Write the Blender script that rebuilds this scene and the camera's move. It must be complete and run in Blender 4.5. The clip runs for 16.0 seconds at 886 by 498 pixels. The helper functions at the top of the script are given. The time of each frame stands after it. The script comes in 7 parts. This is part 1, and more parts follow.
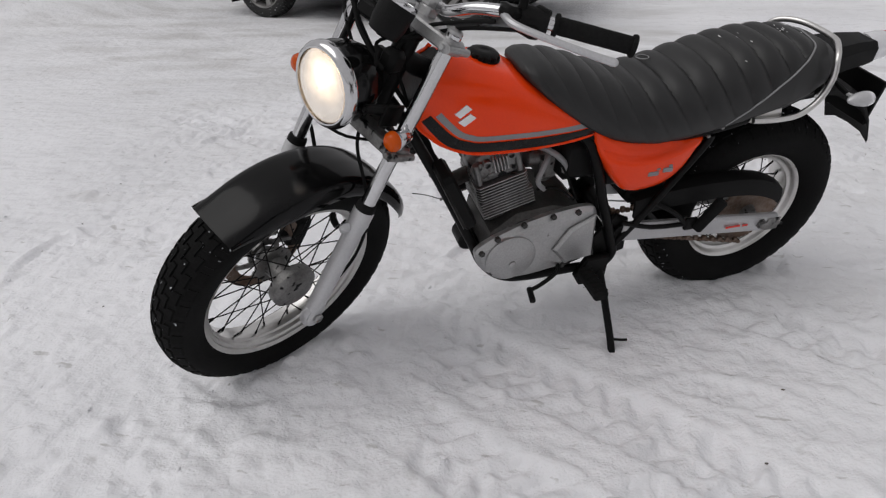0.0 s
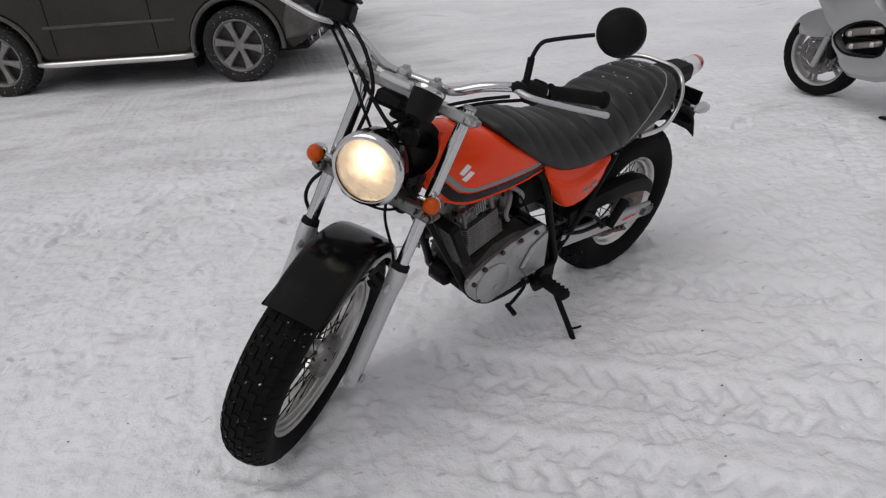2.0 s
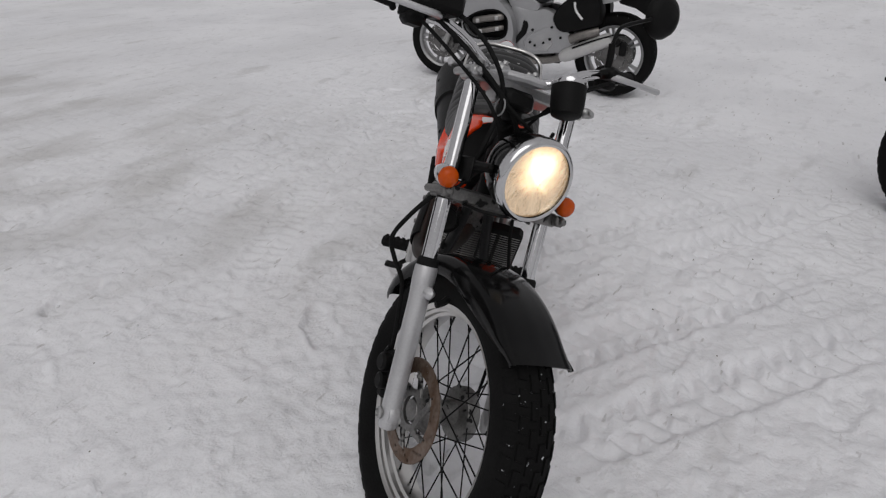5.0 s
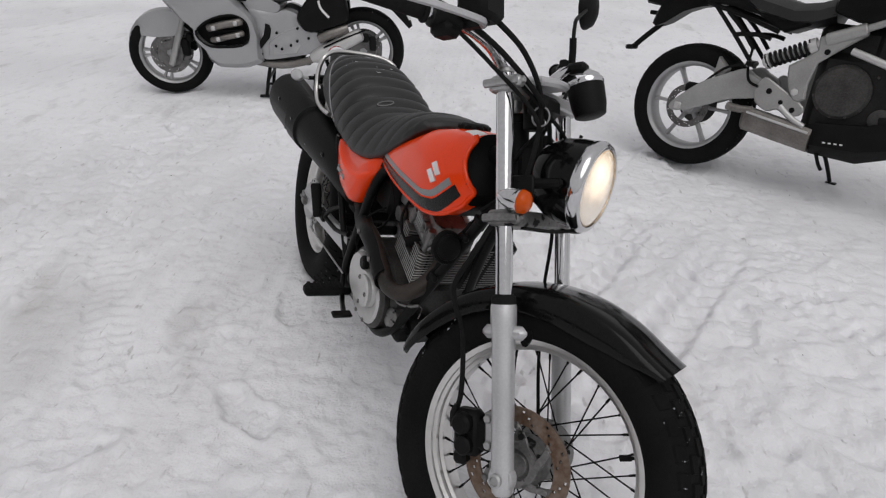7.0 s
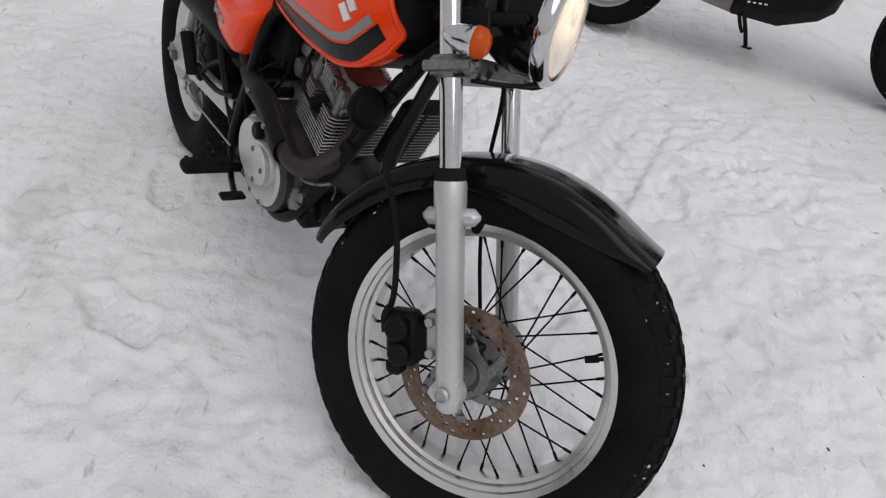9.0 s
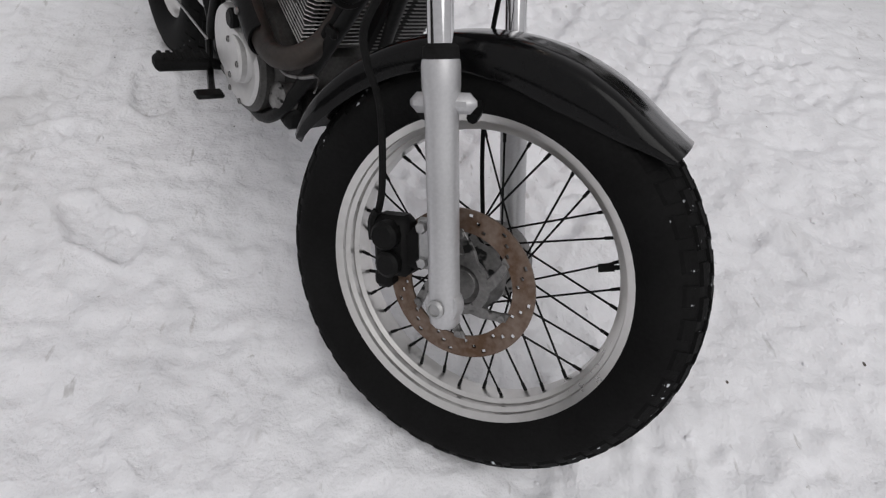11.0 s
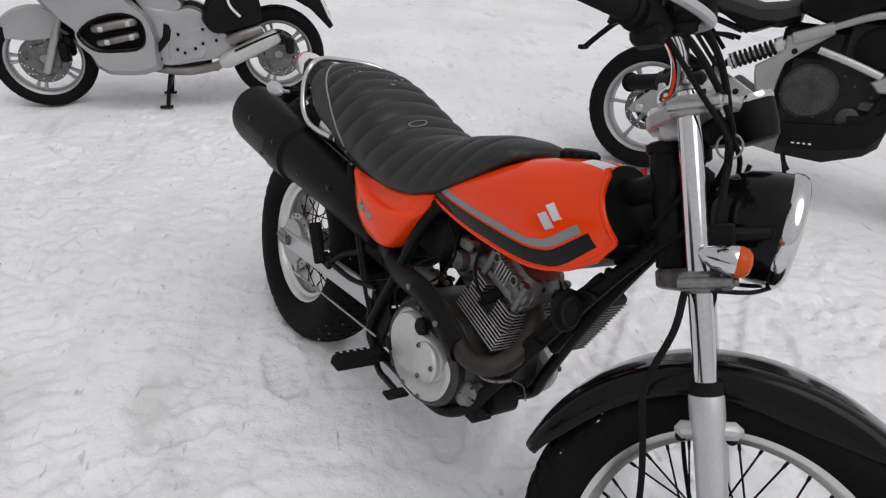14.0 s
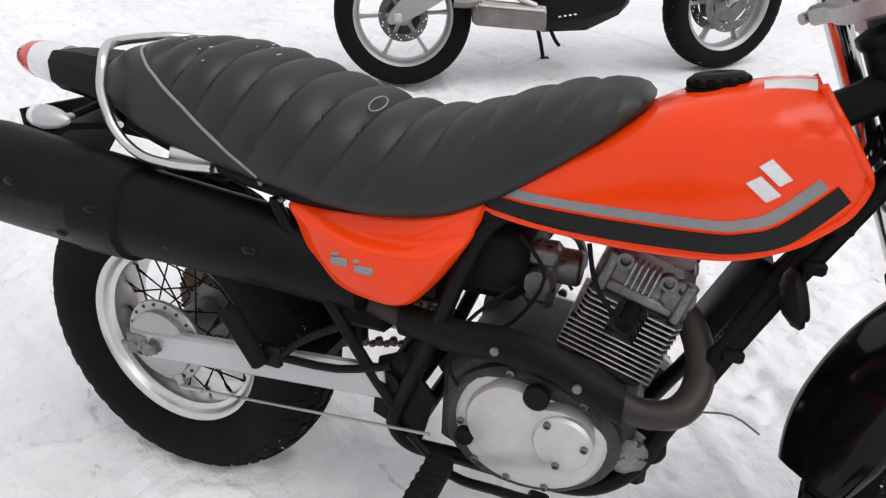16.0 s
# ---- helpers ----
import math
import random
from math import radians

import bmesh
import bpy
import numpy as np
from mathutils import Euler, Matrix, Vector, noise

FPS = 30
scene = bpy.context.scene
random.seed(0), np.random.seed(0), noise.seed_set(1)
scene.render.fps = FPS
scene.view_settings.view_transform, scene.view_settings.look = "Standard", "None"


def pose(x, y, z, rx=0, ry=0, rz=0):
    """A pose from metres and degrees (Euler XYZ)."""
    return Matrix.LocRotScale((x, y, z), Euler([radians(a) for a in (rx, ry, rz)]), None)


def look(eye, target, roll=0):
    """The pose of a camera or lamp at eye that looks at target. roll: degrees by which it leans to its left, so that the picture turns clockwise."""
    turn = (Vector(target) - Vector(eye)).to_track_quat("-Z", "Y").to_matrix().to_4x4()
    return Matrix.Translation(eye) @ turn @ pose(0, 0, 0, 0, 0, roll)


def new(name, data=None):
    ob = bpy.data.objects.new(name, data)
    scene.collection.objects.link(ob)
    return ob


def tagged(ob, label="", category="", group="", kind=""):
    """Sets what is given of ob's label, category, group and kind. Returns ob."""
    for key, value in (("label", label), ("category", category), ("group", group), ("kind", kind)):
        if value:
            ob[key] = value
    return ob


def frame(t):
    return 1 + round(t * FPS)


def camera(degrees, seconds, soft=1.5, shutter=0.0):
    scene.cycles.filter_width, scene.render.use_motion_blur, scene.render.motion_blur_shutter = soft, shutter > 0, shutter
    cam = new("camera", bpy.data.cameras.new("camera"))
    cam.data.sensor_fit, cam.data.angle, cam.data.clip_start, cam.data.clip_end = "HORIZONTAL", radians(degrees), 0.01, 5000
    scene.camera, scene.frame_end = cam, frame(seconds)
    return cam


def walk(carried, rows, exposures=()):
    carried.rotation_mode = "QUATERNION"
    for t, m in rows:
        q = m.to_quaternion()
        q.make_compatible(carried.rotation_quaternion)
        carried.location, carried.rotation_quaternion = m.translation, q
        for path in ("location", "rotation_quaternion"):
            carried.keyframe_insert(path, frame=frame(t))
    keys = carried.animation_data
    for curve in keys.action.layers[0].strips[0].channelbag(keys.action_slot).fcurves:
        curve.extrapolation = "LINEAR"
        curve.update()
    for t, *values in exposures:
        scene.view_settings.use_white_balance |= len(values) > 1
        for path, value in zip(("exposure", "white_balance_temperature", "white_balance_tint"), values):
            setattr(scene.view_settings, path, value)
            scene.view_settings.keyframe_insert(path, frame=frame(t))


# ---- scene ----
cam = camera(67.8, 16.0, 1.25)
PATH = [
    (0, (0.507, 0.324, 1.153), (0.192, 2.057, 0.206), -1.7),
    (0.5, (0.408, 0.161, 1.232), (0.43, 1.958, 0.352), -2.2),
    (1, (0.27, 0.108, 1.262), (0.427, 1.877, 0.342), -2.3),
    (1.5, (0.114, 0.14, 1.299), (0.397, 1.895, 0.383), -3.5),
    (2, (-0.115, 0.161, 1.333), (0.271, 1.9, 0.424), -4.5),
    (2.5, (-0.344, 0.203, 1.356), (0.201, 1.873, 0.4), -4.2),
    (3, (-0.538, 0.348, 1.335), (0.175, 1.95, 0.372), -3.7),
    (3.5, (-0.744, 0.487, 1.346), (0.166, 1.987, 0.386), -1.3),
    (4, (-0.955, 0.64, 1.351), (0.167, 1.997, 0.404), -1.1),
    (4.2, (-0.995, 0.724, 1.337), (0.199, 2.018, 0.389), -0.8),
    (6.3, (-1.189, 1.631, 1.331), (0.541, 1.953, 0.38), 0.7),
    (6.5, (-1.18, 1.693, 1.327), (0.56, 1.959, 0.377), 0.3),
    (7, (-1.153, 1.828, 1.319), (0.602, 1.919, 0.364), 0.9),
    (7.5, (-1.114, 1.967, 1.319), (0.646, 1.834, 0.379), 1.9),
    (8, (-1.074, 1.999, 1.3), (0.662, 1.751, 0.339), 3.7),
    (8.5, (-1.007, 1.952, 1.236), (0.66, 1.694, 0.161), 5.2),
    (9, (-0.913, 1.896, 1.164), (0.626, 1.647, -0.089), 6.6),
    (9.5, (-0.851, 1.853, 1.092), (0.566, 1.638, -0.303), 7.7),
    (9.7, (-0.835, 1.836, 1.063), (0.548, 1.638, -0.368), 7.4),
    (11.8, (-0.846, 1.871, 1.062), (0.559, 1.71, -0.352), 3.0),
    (12, (-0.887, 1.905, 1.082), (0.585, 1.765, -0.265), 3.3),
    (12.5, (-0.972, 1.971, 1.137), (0.599, 1.806, -0.089), 5.4),
    (13, (-0.998, 2.02, 1.19), (0.69, 1.847, 0.133), 3.0),
    (13.5, (-0.909, 2.132, 1.232), (0.857, 1.999, 0.304), 1.8),
    (14, (-0.778, 2.27, 1.252), (0.96, 1.983, 0.304), 2.9),
    (14.5, (-0.657, 2.471, 1.234), (1.022, 1.997, 0.256), -0.5),
    (15, (-0.499, 2.602, 1.206), (1.067, 1.937, 0.154), -1.7),
    (15.5, (-0.252, 2.643, 1.161), (1.173, 1.784, 0.052), -3.1),
    (16, (-0.036, 2.636, 1.142), (1.211, 1.554, 0.013), -2.2),
]
walk(cam, [(t, look(eye, target, roll)) for t, eye, target, roll in PATH],
     [(0, -0.28), (1.5, -0.30), (2.5, -0.50), (4.0, -0.63), (6.5, -0.33), (8.0, -0.20), (12.5, -0.18), (13.5, -0.13), (14.5, 0.0), (15.0, 0.12), (16.0, 0.46)])



# ---- light: an overcast winter day ----
world = bpy.data.worlds.new("overcast_sky")
scene.world = world
world.use_nodes = True
wn, wl = world.node_tree.nodes, world.node_tree.links
sky = wn.new("ShaderNodeTexSky")
sky.sky_type, sky.sun_disc = "NISHITA", False
sky.sun_elevation, sky.sun_rotation = radians(68), radians(243)
sky.air_density, sky.dust_density, sky.ozone_density = 1.0, 6.0, 1.0
grey = wn.new("ShaderNodeHueSaturation")
grey.inputs["Saturation"].default_value = 0.12
wl.new(sky.outputs[0], grey.inputs["Color"])
cloud = wn.new("ShaderNodeMix")
cloud.data_type = "RGBA"
cloud.inputs["Factor"].default_value = 0.75
cloud.inputs["B"].default_value = (7.52, 7.38, 7.60, 1)
wl.new(grey.outputs[0], cloud.inputs["A"])
wl.new(cloud.outputs["Result"], wn["Background"].inputs["Color"])
wn["Background"].inputs["Strength"].default_value = 0.0885

sun_data = bpy.data.lights.new("sun", "SUN")
sun_data.energy, sun_data.angle, sun_data.color = 0.9, radians(50), (1.0, 0.985, 0.97)
sun = new("sun", sun_data)
sun.matrix_world = look((-8, -4.0, 12), (0, 0, 0))


# ---- materials ----
def surf(name, c1, c2=None, rough=(0.5, 0.6), metal=0.0, coat=0.0, scale=6.0, fine=90.0, bump=0.0, bump_scale=None,
         specks=None, spec=0.5, contrast=(0.35, 0.65)):
    """A surface whose colour drifts between c1 and c2, with fine relief; specks: (colour, amount 0-1, scale, roughness)."""
    m = bpy.data.materials.new(name)
    m.use_nodes = True
    n, l = m.node_tree.nodes, m.node_tree.links
    p = n["Principled BSDF"]
    c2 = c2 or c1
    tc = n.new("ShaderNodeTexCoord")
    big, small = n.new("ShaderNodeTexNoise"), n.new("ShaderNodeTexNoise")
    big.inputs["Scale"].default_value, big.inputs["Detail"].default_value = scale, 5.0
    small.inputs["Scale"].default_value, small.inputs["Detail"].default_value = fine, 3.0
    for t in (big, small):
        l.new(tc.outputs["Object"], t.inputs["Vector"])
    mixv = n.new("ShaderNodeMath")
    mixv.operation = "MULTIPLY_ADD"
    l.new(small.outputs["Fac"], mixv.inputs[0])
    mixv.inputs[1].default_value = 0.4
    half = n.new("ShaderNodeMath")
    half.operation = "MULTIPLY"
    l.new(big.outputs["Fac"], half.inputs[0])
    half.inputs[1].default_value = 0.6
    l.new(half.outputs[0], mixv.inputs[2])
    ramp = n.new("ShaderNodeMapRange")
    ramp.inputs["From Min"].default_value, ramp.inputs["From Max"].default_value = contrast
    l.new(mixv.outputs[0], ramp.inputs["Value"])
    mix = n.new("ShaderNodeMix")
    mix.data_type = "RGBA"
    mix.inputs["A"].default_value, mix.inputs["B"].default_value = (*c1, 1), (*c2, 1)
    l.new(ramp.outputs[0], mix.inputs["Factor"])
    colour = mix.outputs["Result"]
    rr = n.new("ShaderNodeMapRange")
    rr.inputs["To Min"].default_value, rr.inputs["To Max"].default_value = rough
    l.new(mixv.outputs[0], rr.inputs["Value"])
    rough_out = rr.outputs[0]
    if specks:
        sc, amount, sscale, srough = specks
        sp = n.new("ShaderNodeTexNoise")
        sp.inputs["Scale"].default_value, sp.inputs["Detail"].default_value = sscale, 2.0
        l.new(tc.outputs["Object"], sp.inputs["Vector"])
        sr = n.new("ShaderNodeMapRange")
        sr.inputs["From Min"].default_value, sr.inputs["From Max"].default_value = 1 - amount, 1 - amount + 0.06
        l.new(sp.outputs["Fac"], sr.inputs["Value"])
        m2 = n.new("ShaderNodeMix")
        m2.data_type = "RGBA"
        m2.inputs["B"].default_value = (*sc, 1)
        l.new(sr.outputs[0], m2.inputs["Factor"])
        l.new(colour, m2.inputs["A"])
        colour = m2.outputs["Result"]
        m3 = n.new("ShaderNodeMix")
        m3.inputs["B"].default_value = srough
        l.new(sr.outputs[0], m3.inputs["Factor"])
        l.new(rough_out, m3.inputs["A"])
        rough_out = m3.outputs["Result"]
    l.new(colour, p.inputs["Base Color"])
    l.new(rough_out, p.inputs["Roughness"])
    p.inputs["Metallic"].default_value = metal
    p.inputs["Specular IOR Level"].default_value = spec
    p.inputs["Coat Weight"].default_value = coat
    p.inputs["Coat Roughness"].default_value = 0.04
    if bump:
        b = n.new("ShaderNodeBump")
        b.inputs["Strength"].default_value, b.inputs["Distance"].default_value = 1.0, bump
        bt = small
        if bump_scale:
            bt = n.new("ShaderNodeTexNoise")
            bt.inputs["Scale"].default_value, bt.inputs["Detail"].default_value = bump_scale, 4.0
            l.new(tc.outputs["Object"], bt.inputs["Vector"])
        l.new(bt.outputs["Fac"], b.inputs["Height"])
        l.new(b.outputs[0], p.inputs["Normal"])
    return m


def glow(name, colour, strength, base=(0.9, 0.85, 0.75)):
    m = bpy.data.materials.new(name)
    m.use_nodes = True
    p = m.node_tree.nodes["Principled BSDF"]
    p.inputs["Base Color"].default_value = (*base, 1)
    p.inputs["Emission Color"].default_value = (*colour, 1)
    p.inputs["Emission Strength"].default_value = strength
    p.inputs["Roughness"].default_value = 0.2
    return m


def clear(name, colour=(1, 1, 1), rough=0.03, ior=1.3):
    m = bpy.data.materials.new(name)
    m.use_nodes = True
    p = m.node_tree.nodes["Principled BSDF"]
    p.inputs["Base Color"].default_value = (*colour, 1)
    p.inputs["Transmission Weight"].default_value = 1.0
    p.inputs["Roughness"].default_value = rough
    p.inputs["IOR"].default_value = ior
    return m


ORANGE = surf("orange_paint", (0.86, 0.050, 0.004), (0.92, 0.060, 0.005), (0.14, 0.20), coat=0.0, spec=0.32, scale=3, fine=240)
BLACK_GLOSS = surf("black_gloss_paint", (0.003, 0.003, 0.0035), (0.006, 0.006, 0.006), (0.08, 0.16), coat=0.0, spec=0.18, scale=5, fine=70)
BLACK_SATIN = surf("black_satin_paint", (0.0035, 0.0035, 0.0035), (0.008, 0.008, 0.008), (0.36, 0.5), scale=9, fine=120, bump=0.0006, spec=0.12)
BLACK_PLASTIC = surf("black_plastic", (0.004, 0.004, 0.004), (0.009, 0.009, 0.009), (0.45, 0.62), scale=12, fine=300, bump=0.0004, spec=0.12)
RUBBER = surf("rubber", (0.006, 0.006, 0.006), (0.013, 0.013, 0.013), (0.7, 0.9), scale=10, fine=160, bump=0.001, spec=0.1)
TYRE = surf("tyre_rubber", (0.004, 0.004, 0.004), (0.009, 0.009, 0.009), (0.65, 0.85), scale=9, fine=180, bump=0.001, spec=0.1)
TREAD = surf("tread_rubber", (0.0045, 0.0045, 0.0045), (0.009, 0.009, 0.009), (0.6, 0.85), scale=9, fine=180, bump=0.001,
             specks=((0.60, 0.62, 0.65), 0.31, 85, 0.9), spec=0.07)
CHROME = surf("chrome", (0.56, 0.56, 0.57), (0.66, 0.66, 0.67), (0.06, 0.14), metal=1.0, scale=6, fine=140)
ALLOY = surf("polished_alloy", (0.60, 0.59, 0.575), (0.70, 0.69, 0.675), (0.24, 0.34), metal=1.0, scale=6, fine=60)
CAST = surf("cast_aluminium", (0.36, 0.36, 0.36), (0.50, 0.50, 0.50), (0.36, 0.52), metal=0.85, scale=9, fine=200, bump=0.0004,
            specks=((0.10, 0.09, 0.08), 0.30, 22, 0.7))
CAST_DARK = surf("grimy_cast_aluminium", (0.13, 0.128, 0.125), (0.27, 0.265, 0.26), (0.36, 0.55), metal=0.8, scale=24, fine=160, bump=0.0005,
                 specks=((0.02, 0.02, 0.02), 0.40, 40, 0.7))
SILVER = surf("silver_paint", (0.46, 0.46, 0.47), (0.55, 0.55, 0.56), (0.36, 0.46), metal=0.55, scale=7, fine=220, coat=0.15)
DARK_METAL = surf("dark_engine_metal", (0.035, 0.034, 0.033), (0.085, 0.082, 0.078), (0.42, 0.65), metal=0.6, scale=14, fine=150, bump=0.0008)
FIN_METAL = surf("cooling_fin_metal", (0.30, 0.30, 0.30), (0.54, 0.535, 0.53), (0.35, 0.55), metal=0.8, scale=22, fine=160, bump=0.0005)
RUST = surf("rusty_steel", (0.10, 0.055, 0.030), (0.22, 0.17, 0.14), (0.4, 0.6), metal=0.55, scale=26, fine=120, bump=0.0004)
EXHAUST = surf("heat_stained_pipe", (0.020, 0.017, 0.0155), (0.046, 0.036, 0.030), (0.45, 0.62), metal=0.3, scale=11, fine=120, bump=0.0005)
VINYL = surf("black_vinyl", (0.006, 0.006, 0.0065), (0.012, 0.012, 0.012), (0.42, 0.54), scale=8, fine=420, bump=0.0004, spec=0.52,
             specks=((0.035, 0.035, 0.035), 0.27, 30, 0.7))
WORN_WHITE = surf("worn_print", (0.35, 0.35, 0.35), (0.75, 0.75, 0.75), (0.5, 0.7), scale=60, fine=200)
GREY_DECAL = surf("grey_decal", (0.22, 0.22, 0.225), (0.26, 0.26, 0.265), (0.35, 0.45), spec=0.35)
CASE_ALLOY = surf("satin_engine_cover", (0.50, 0.495, 0.49), (0.62, 0.615, 0.61), (0.38, 0.52), metal=0.55, scale=7, fine=60, contrast=(0.3, 0.7))
BLACK_DECAL = surf("black_decal", (0.004, 0.004, 0.004), (0.007, 0.007, 0.007), (0.22, 0.32), spec=0.22)
BADGE = surf("badge_silver", (0.72, 0.72, 0.72), (0.82, 0.82, 0.82), (0.2, 0.3), metal=0.5)
RED_DECAL = surf("red_decal", (0.75, 0.04, 0.03), (0.8, 0.08, 0.06), (0.4, 0.5))
AMBER = surf("amber_lens", (0.46, 0.058, 0.002), (0.58, 0.090, 0.004), (0.16, 0.26), coat=0.0, spec=0.25, bump=0.0006, bump_scale=220)
RED_LENS = surf("red_lens", (0.55, 0.01, 0.01), (0.65, 0.02, 0.015), (0.1, 0.18), coat=0.8)
CLEAR_LENS = surf("clear_plastic_lens", (0.72, 0.72, 0.74), (0.85, 0.85, 0.87), (0.08, 0.16), coat=0.8, metal=0.35)
MIRROR = surf("mirror_glass", (0.86, 0.87, 0.88), (0.88, 0.89, 0.90), (0.02, 0.04), metal=1.0)
PLATE_WHITE = surf("plate_white", (0.70, 0.70, 0.70), (0.8, 0.8, 0.8), (0.4, 0.5))
LAMP_GLASS = clear("lamp_glass", (1.0, 0.985, 0.95), 0.05, 1.25)


def paint_glow(m, reach, hot, warm, power, centre, waves):
    """Paints the bulb's glow into the emission, fading with distance, broken up like flutes."""
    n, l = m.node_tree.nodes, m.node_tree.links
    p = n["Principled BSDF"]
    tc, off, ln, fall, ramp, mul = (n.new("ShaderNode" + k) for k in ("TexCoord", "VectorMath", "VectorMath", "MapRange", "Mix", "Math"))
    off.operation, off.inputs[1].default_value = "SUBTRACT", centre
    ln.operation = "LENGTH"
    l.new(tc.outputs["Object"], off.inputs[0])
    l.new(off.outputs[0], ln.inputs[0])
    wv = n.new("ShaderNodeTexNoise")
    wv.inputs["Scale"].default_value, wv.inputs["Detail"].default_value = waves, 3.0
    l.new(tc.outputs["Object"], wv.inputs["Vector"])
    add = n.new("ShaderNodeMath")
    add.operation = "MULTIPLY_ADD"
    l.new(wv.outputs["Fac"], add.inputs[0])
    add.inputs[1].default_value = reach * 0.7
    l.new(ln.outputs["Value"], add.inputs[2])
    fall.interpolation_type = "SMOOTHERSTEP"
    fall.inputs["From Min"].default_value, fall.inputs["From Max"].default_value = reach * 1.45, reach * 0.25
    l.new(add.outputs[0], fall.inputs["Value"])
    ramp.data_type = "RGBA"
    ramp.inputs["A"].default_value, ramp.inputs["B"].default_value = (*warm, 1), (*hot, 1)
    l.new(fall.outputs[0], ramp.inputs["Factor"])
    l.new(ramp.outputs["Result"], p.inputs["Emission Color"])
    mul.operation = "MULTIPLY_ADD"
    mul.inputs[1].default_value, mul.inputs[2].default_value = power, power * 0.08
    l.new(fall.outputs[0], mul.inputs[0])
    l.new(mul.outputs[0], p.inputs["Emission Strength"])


# the lens glow is painted into its emission, strongest near the bulb
paint_glow(LAMP_GLASS, 0.072, (1.0, 0.88, 0.68), (1.0, 0.64, 0.32), 0.30, (0.02, 0.0, 0.026), 40)
# the bulb's light on the reflector is painted in as emission
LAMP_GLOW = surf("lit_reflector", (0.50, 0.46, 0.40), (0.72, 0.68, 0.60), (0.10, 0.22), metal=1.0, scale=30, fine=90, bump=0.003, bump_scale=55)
paint_glow(LAMP_GLOW, 0.060, (1.0, 0.90, 0.70), (1.0, 0.66, 0.38), 2.9, (-0.02, 0.0, 0.028), 34)


def painted_streaks(m, dark, light):
    """Reflections off a reflector's facets, painted as streaks that run outwards from its axis."""
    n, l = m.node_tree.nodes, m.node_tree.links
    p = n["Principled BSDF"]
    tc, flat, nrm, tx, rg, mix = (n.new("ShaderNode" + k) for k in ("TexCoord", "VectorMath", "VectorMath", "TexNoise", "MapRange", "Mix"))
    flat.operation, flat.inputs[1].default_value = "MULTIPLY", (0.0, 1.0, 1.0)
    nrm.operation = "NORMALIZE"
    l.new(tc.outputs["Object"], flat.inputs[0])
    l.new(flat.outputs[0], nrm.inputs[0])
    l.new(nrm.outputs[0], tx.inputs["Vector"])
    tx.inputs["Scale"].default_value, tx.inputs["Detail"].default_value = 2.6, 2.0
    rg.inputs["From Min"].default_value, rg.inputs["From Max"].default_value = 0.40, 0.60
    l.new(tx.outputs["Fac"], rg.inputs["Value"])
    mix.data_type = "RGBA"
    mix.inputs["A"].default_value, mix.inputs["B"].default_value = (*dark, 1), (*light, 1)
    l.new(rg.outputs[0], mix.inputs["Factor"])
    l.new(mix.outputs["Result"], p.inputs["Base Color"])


painted_streaks(LAMP_GLOW, (0.70, 0.65, 0.58), (0.80, 0.76, 0.69))
BULB = glow("lit_bulb", (1.0, 0.88, 0.62), 9.0)


# ---- mesh kit ----
def cat(pts, k=6, closed=False):
    """A smooth curve through points."""
    P = [Vector(p) for p in pts]
    n = len(P)
    out = []
    for i in range(n if closed else n - 1):
        a, b, c, d = (P[(i + j) % n] if closed else P[min(max(i + j, 0), n - 1)] for j in (-1, 0, 1, 2))
        for j in range(k):
            t = j / k
            out.append(0.5 * (2 * b + (c - a) * t + (2 * a - 5 * b + 4 * c - d) * t * t + (3 * b - a - 3 * c + d) * t ** 3))
    if not closed:
        out.append(P[-1])
    return out


def lerp(table, x):
    """Smooth interpolation in a table of (x, value)."""
    if x <= table[0][0]:
        return table[0][1]
    for (x0, v0), (x1, v1) in zip(table, table[1:]):
        if x <= x1:
            t = (x - x0) / (x1 - x0)
            return v0 + (v1 - v0) * t
    return table[-1][1]


